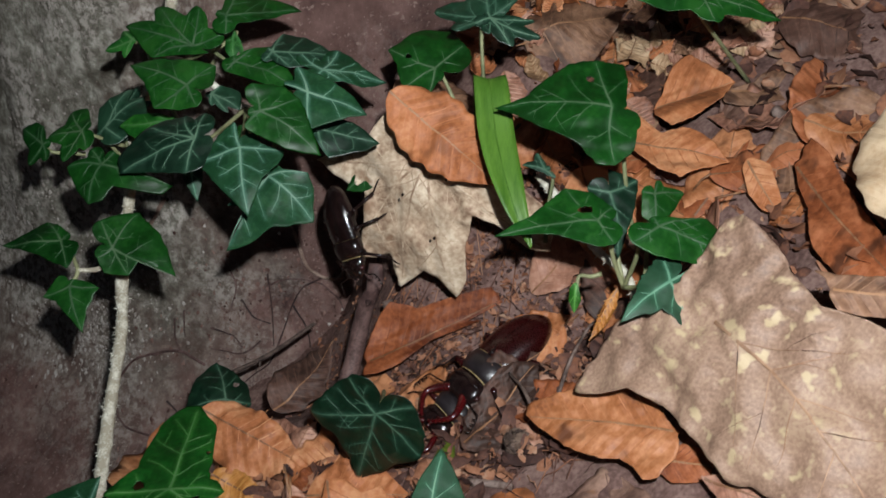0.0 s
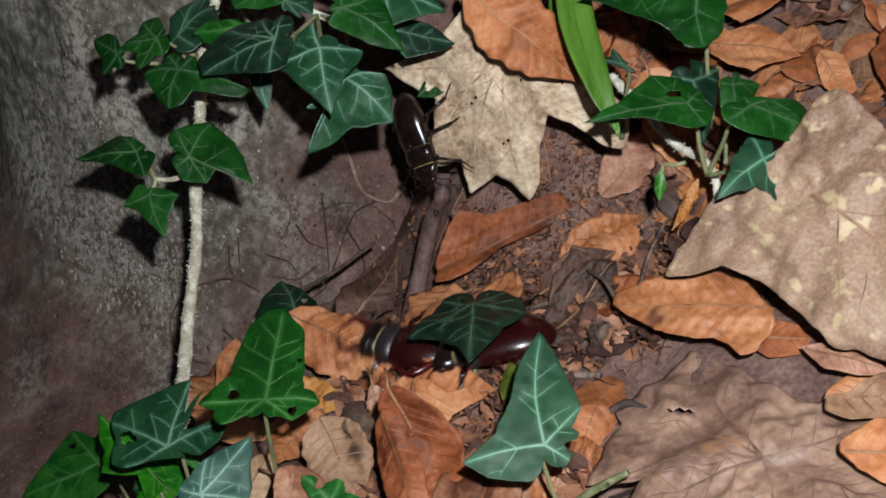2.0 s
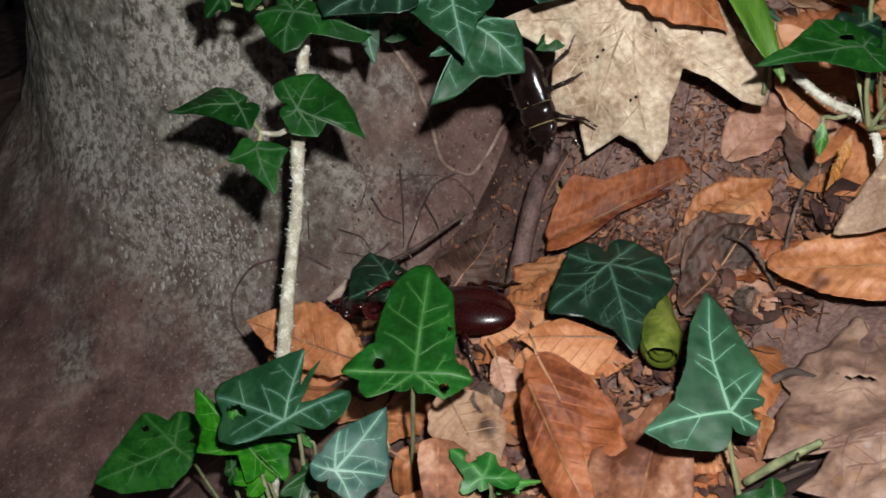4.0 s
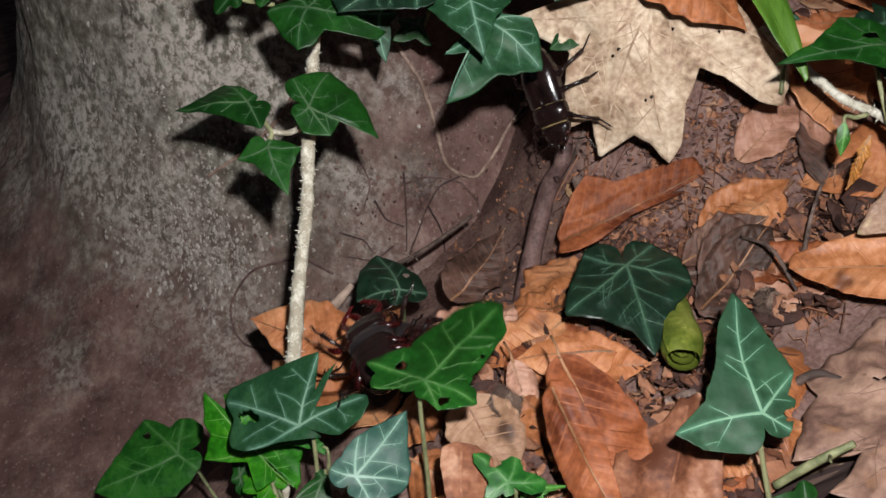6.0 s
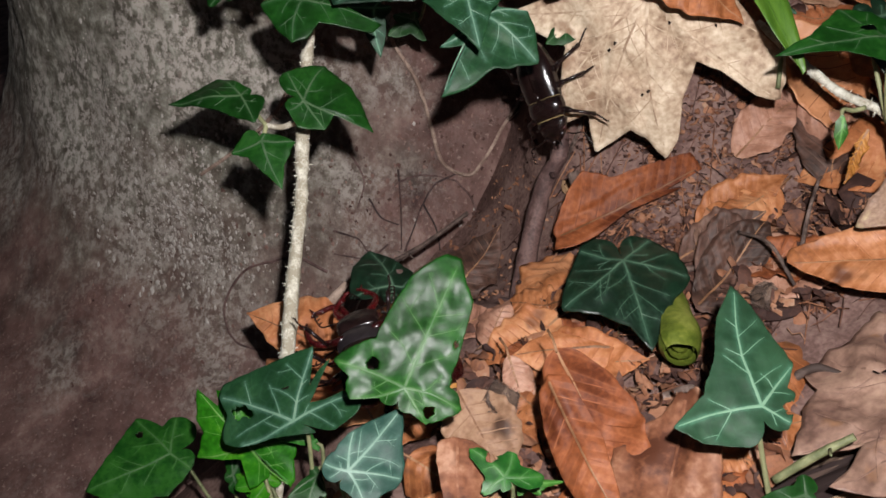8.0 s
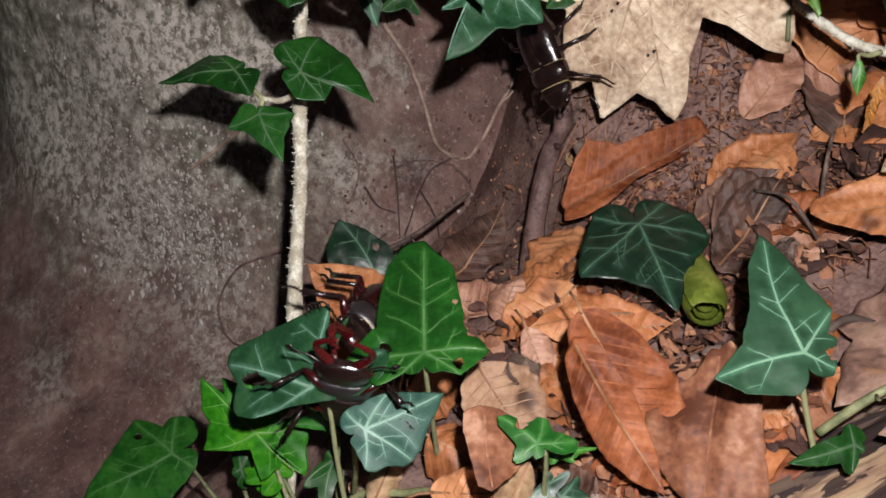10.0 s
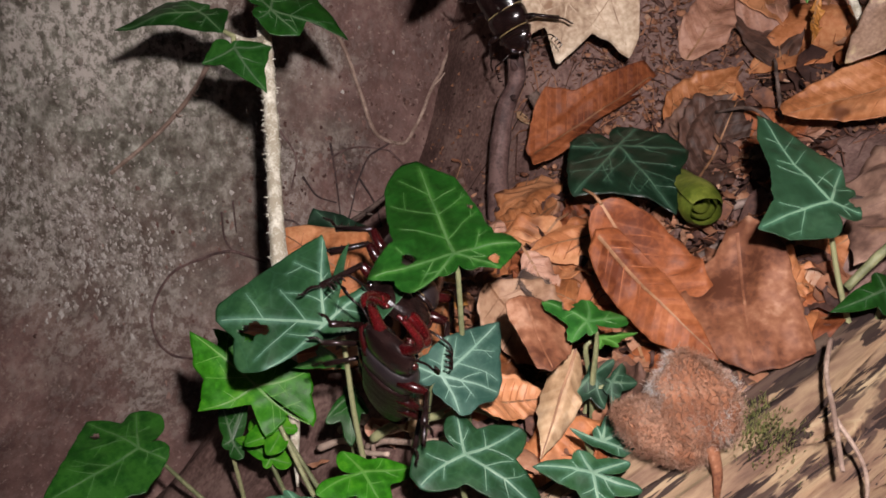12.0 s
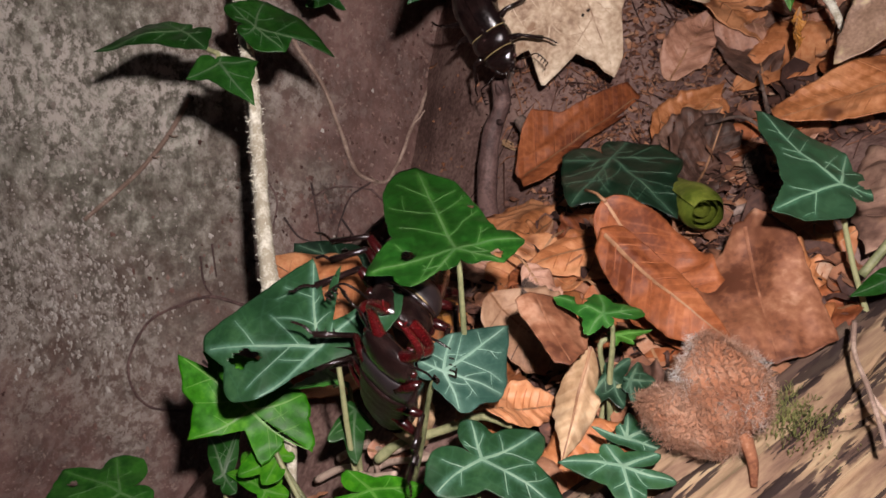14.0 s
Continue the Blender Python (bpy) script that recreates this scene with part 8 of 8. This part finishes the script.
def litter():
    """Crumbled leaf pieces, bud scales and splinters that cover the soil."""
    rnd = random.Random(5)
    verts, faces = [], []

    def bit(x, y, size, lift):
        if on_log(x, y) or under_leaf(x, y):
            return
        k = len(verts)
        z = ground_z(x, y) + lift
        turn = Matrix.Rotation(rnd.uniform(0, 6.28), 3, "Z") @ Matrix.Rotation(rnd.gauss(0, 0.5), 3, "X") @ Matrix.Rotation(rnd.gauss(-0.35, 0.45), 3, "Y")
        n = 11
        stretch = rnd.uniform(0.25, 0.85)
        curl = rnd.choice((-1, 1)) * rnd.uniform(0.3, 1.2) / size
        p1, p2, p3 = (rnd.uniform(0, 6.283) for _ in range(3))
        ring = []
        for i in range(n):
            a = 6.283 * i / n
            r = size * (0.85 + 0.16 * math.sin(2 * a + p1) + 0.11 * math.sin(3 * a + p2) + 0.04 * math.sin(5 * a + p3))
            ring.append((math.cos(a) * r, math.sin(a) * r * stretch))
        for f in (1.0, 0.5):
            for px, py in ring:
                px, py = px * f, py * f
                verts.append(tuple(Vector((x, y, z)) + turn @ Vector((px, py, curl * py * py + 0.12 * size * math.sin(px / size * 5)))))
        verts.append((x, y, z))
        for i in range(n):
            j = (i + 1) % n
            faces.append((k + i, k + j, k + n + j, k + n + i))
            faces.append((k + n + i, k + n + j, k + 2 * n))

    for _ in range(5200):
        x, y = rnd.uniform(-0.12, 0.22), rnd.uniform(0.05, 0.48)
        if x < (-0.018 if y > 0.235 else -0.045) - 0.35 * max(0, 0.235 - y) + 0.01 * rnd.gauss(0, 1) and rnd.random() < 0.93:
            continue
        size = rnd.choice((0.0018, 0.003, 0.0045, 0.006, 0.008)) * rnd.uniform(0.7, 1.2)
        if y > 0.232 and x < 0.05 and size > 0.0038:
            continue
        bit(x, y, size, rnd.uniform(0.0005, 0.006))
    for _ in range(3600):
        bit(rnd.uniform(-0.02, 0.07), rnd.uniform(0.235, 0.31), rnd.uniform(0.0007, 0.0024), rnd.uniform(0.0, 0.003))
    for _ in range(420):
        bit(rnd.uniform(-0.065, -0.018), rnd.uniform(0.27, 0.345), rnd.uniform(0.0006, 0.0022), rnd.uniform(-0.0003, 0.0012))
    for _ in range(1300):
        bit(rnd.uniform(-0.075, 0.06), rnd.uniform(0.15, 0.25), rnd.choice((0.0015, 0.0025, 0.004, 0.006)) * rnd.uniform(0.7, 1.2), rnd.uniform(0.001, 0.007))
    for _ in range(260):
        x, y = rnd.uniform(-0.03, 0.07), rnd.uniform(0.19, 0.31)
        a, far = rnd.uniform(0, 6.283), rnd.uniform(0.006, 0.02)
        p = [Vector((x + far * u * math.cos(a), y + far * u * math.sin(a), 0)) for u in (0, 0.35, 0.7, 1)]
        for q in p:
            q.z = ground_z(q.x, q.y) + rnd.uniform(0.001, 0.005)
        v, f = tube(p, [0.00022, 0.00025, 0.0002, 0.0001], 4)
        k = len(verts)
        verts.extend(tuple(q) for q in v)
        faces.extend(tuple(i + k for i in q) for q in f)
    for _ in range(1500):
        a, r = rnd.uniform(0, 6.283), 0.3 + 1.6 * rnd.random() ** 2
        x, y = r * math.cos(a), 0.2 + r * math.sin(a)
        if math.hypot(x - TRUNK_X, y - TRUNK_Y) > 0.3:
            bit(x, y, rnd.uniform(0.012, 0.03), rnd.uniform(0.002, 0.012))
    tagged(part("leaf_litter", (verts, faces), CRUMB), "crumbled brown leaf litter over the soil", "leaf litter", kind="stuff")


def scattered_leaves():
    rnd = random.Random(11)
    done = 0
    while done < 120:
        x, y = rnd.uniform(-60, 190), rnd.uniform(80, 430)
        if x < -40 and y > 225 or -15 < x < 55 and 245 < y < 300 or on_log(x * MM, y * MM) or under_leaf(x * MM, y * MM):
            continue
        if -28 < x < 16 and 168 < y < 218:
            continue
        b = Vector(foot(x, y, rnd.uniform(2, 7)))
        a = rnd.uniform(0, 6.283)
        L = rnd.uniform(24, 46)
        x2, y2 = x + L * math.cos(a), y + L * math.sin(a)
        if x2 < -50 and y2 > 225 or on_log(x2 * MM, y2 * MM) or under_leaf(x2 * MM, y2 * MM):
            continue
        if -28 < x2 < 16 and 168 < y2 < 218:
            continue
        t = Vector(foot(x2, y2, rnd.uniform(2, 8)))
        spec = dict(base=b, tip=t, normal=(rnd.gauss(-0.3, 0.25), rnd.gauss(-0.1, 0.25), 0.9), half=L * rnd.uniform(0.27, 0.36), look=rnd.choice(("orange", "rust", "rust", "brown", "dark", "pink", "orange", "amber")))
        done += 1
        mid = (b + t) / 2
        if not (18 < mid.x < 90 and 160 < mid.y < 215 or mid.x < 5 and mid.y > 270):
            beech_leaf(spec)


def pale_flakes():
    """Faded leaf scraps and wood chips on the rise behind the ivy."""
    rnd = random.Random(23)
    for _ in range(95):
        x, y = rnd.uniform(15, 125), rnd.uniform(318, 410)
        a, size = rnd.uniform(0, 6.283), rnd.uniform(7, 17)
        b = Vector(foot(x, y, rnd.uniform(4, 12)))
        t = Vector(foot(x + size * math.cos(a), y + size * math.sin(a), rnd.uniform(4, 16)))
        beech_leaf(dict(base=b, tip=t, normal=(rnd.gauss(-0.2, 0.3), rnd.gauss(-0.7, 0.25), 0.7), half=size * rnd.uniform(0.3, 0.45), look=rnd.choice(("pink", "pink", "pale", "amber", "brown"))), name="leaf_scrap", label="faded pinkish dry leaf scrap among the litter")


litter()
scattered_leaves()
pale_flakes()


# ---------------------------------------------------------------- what moves
def swing(legs, moving, amount):
    """The legs' steps: each swings to and fro about its hip while the beetle crawls."""
    for i, (leg, side) in enumerate(legs):
        at = leg.matrix_basis.translation.copy()
        rows = []
        for k in range(71):
            t = 0.2 * k
            on = 1.0 if any(a <= t <= b for a, b in moving) else 0.35
            phase = 2 * math.pi * t * 1.3 + (0 if (i + (side > 0)) % 2 else math.pi) + 0.5 * i
            rows.append((t, pose(*at, 6 * on * math.sin(phase + 1.2), side * 7 * on * math.cos(phase), amount * on * math.sin(phase))))
        walk(leg, rows)


def motions():
    walk(lamp, [(t, m @ Matrix.Translation(LAMP_PLACE)) for t, m in CAMERA_ROWS])
    walk(male, eased([(t, beetle_pose(a, b, up, 1.0)) for t, a, b, up in MALE_ROWS]))
    walk(rival, eased([(t, beetle_pose(a, b, up, 0.82)) for t, a, b, up in RIVAL_ROWS]))
    walk(tall_sprig, eased([(t, frame_of(a, b, n)) for t, a, b, n in TALL_IVY_ROWS]))
    walk(heart_sprig, eased([(t, frame_of(a, b, n)) for t, a, b, n in HEART_IVY_ROWS]))
    walk(blue_sprig, eased([(t, frame_of(a, b, n)) for t, a, b, n in BLUE_IVY_ROWS]))
    walk(torn_sprig, eased([(t, frame_of(a, b, n)) for t, a, b, n in TORN_IVY_ROWS]))
    walk(soil_sprig, eased([(t, frame_of(a, b, n)) for t, a, b, n in SOIL_IVY_ROWS]))
    walk(pushed_leaf, eased([(t, frame_of(a, b, n)) for t, a, b, n in PUSHED_LEAF_ROWS]))
    low, free = pose(-0.0046, 0.1945, -0.015, 4, 0, -12), pose(-0.0066, 0.1915, -0.001, 0, 0, -12)
    walk(rolled, [(0.0, low), (1.8, low), (2.4, free), (14.0, free)])
    walk(loose_leaf, eased([(t, frame_of(a, b, n)) for t, a, b, n in LOOSE_LEAF_ROWS]))
    swing(male_legs, [(0, 4.5), (7.5, 10.8)], 22)
    swing(rival_legs, [(0, 4.5), (5.5, 8), (9.5, 14)], 26)


def build_lamp():
    body = new("camera_light")
    ring = [(r * math.cos(a), r * math.sin(a), z) for r, z in ((LAMP_RADIUS + 0.0005, -0.001), (LAMP_RADIUS + 0.0022, -0.001), (LAMP_RADIUS + 0.0022, 0.012), (0.0005, 0.012), (0.0005, 0.001), (LAMP_RADIUS + 0.0005, 0.001)) for a in [2 * math.pi * k / 24 for k in range(24)]]
    faces = [(j * 24 + k, j * 24 + (k + 1) % 24, (j + 1) % 6 * 24 + (k + 1) % 24, (j + 1) % 6 * 24 + k) for j in range(6) for k in range(24)]
    part("housing", (ring, faces), LAMP_BODY, body)
    disc = [(LAMP_RADIUS * math.cos(2 * math.pi * k / 24), LAMP_RADIUS * math.sin(2 * math.pi * k / 24), 0) for k in range(24)]
    part("lens", (disc, [tuple(reversed(range(24)))]), GLOW, body, "bright white lens")
    return tagged(body, "small white lamp carried along with the camera", "lamp")


lamp = build_lamp()
motions()
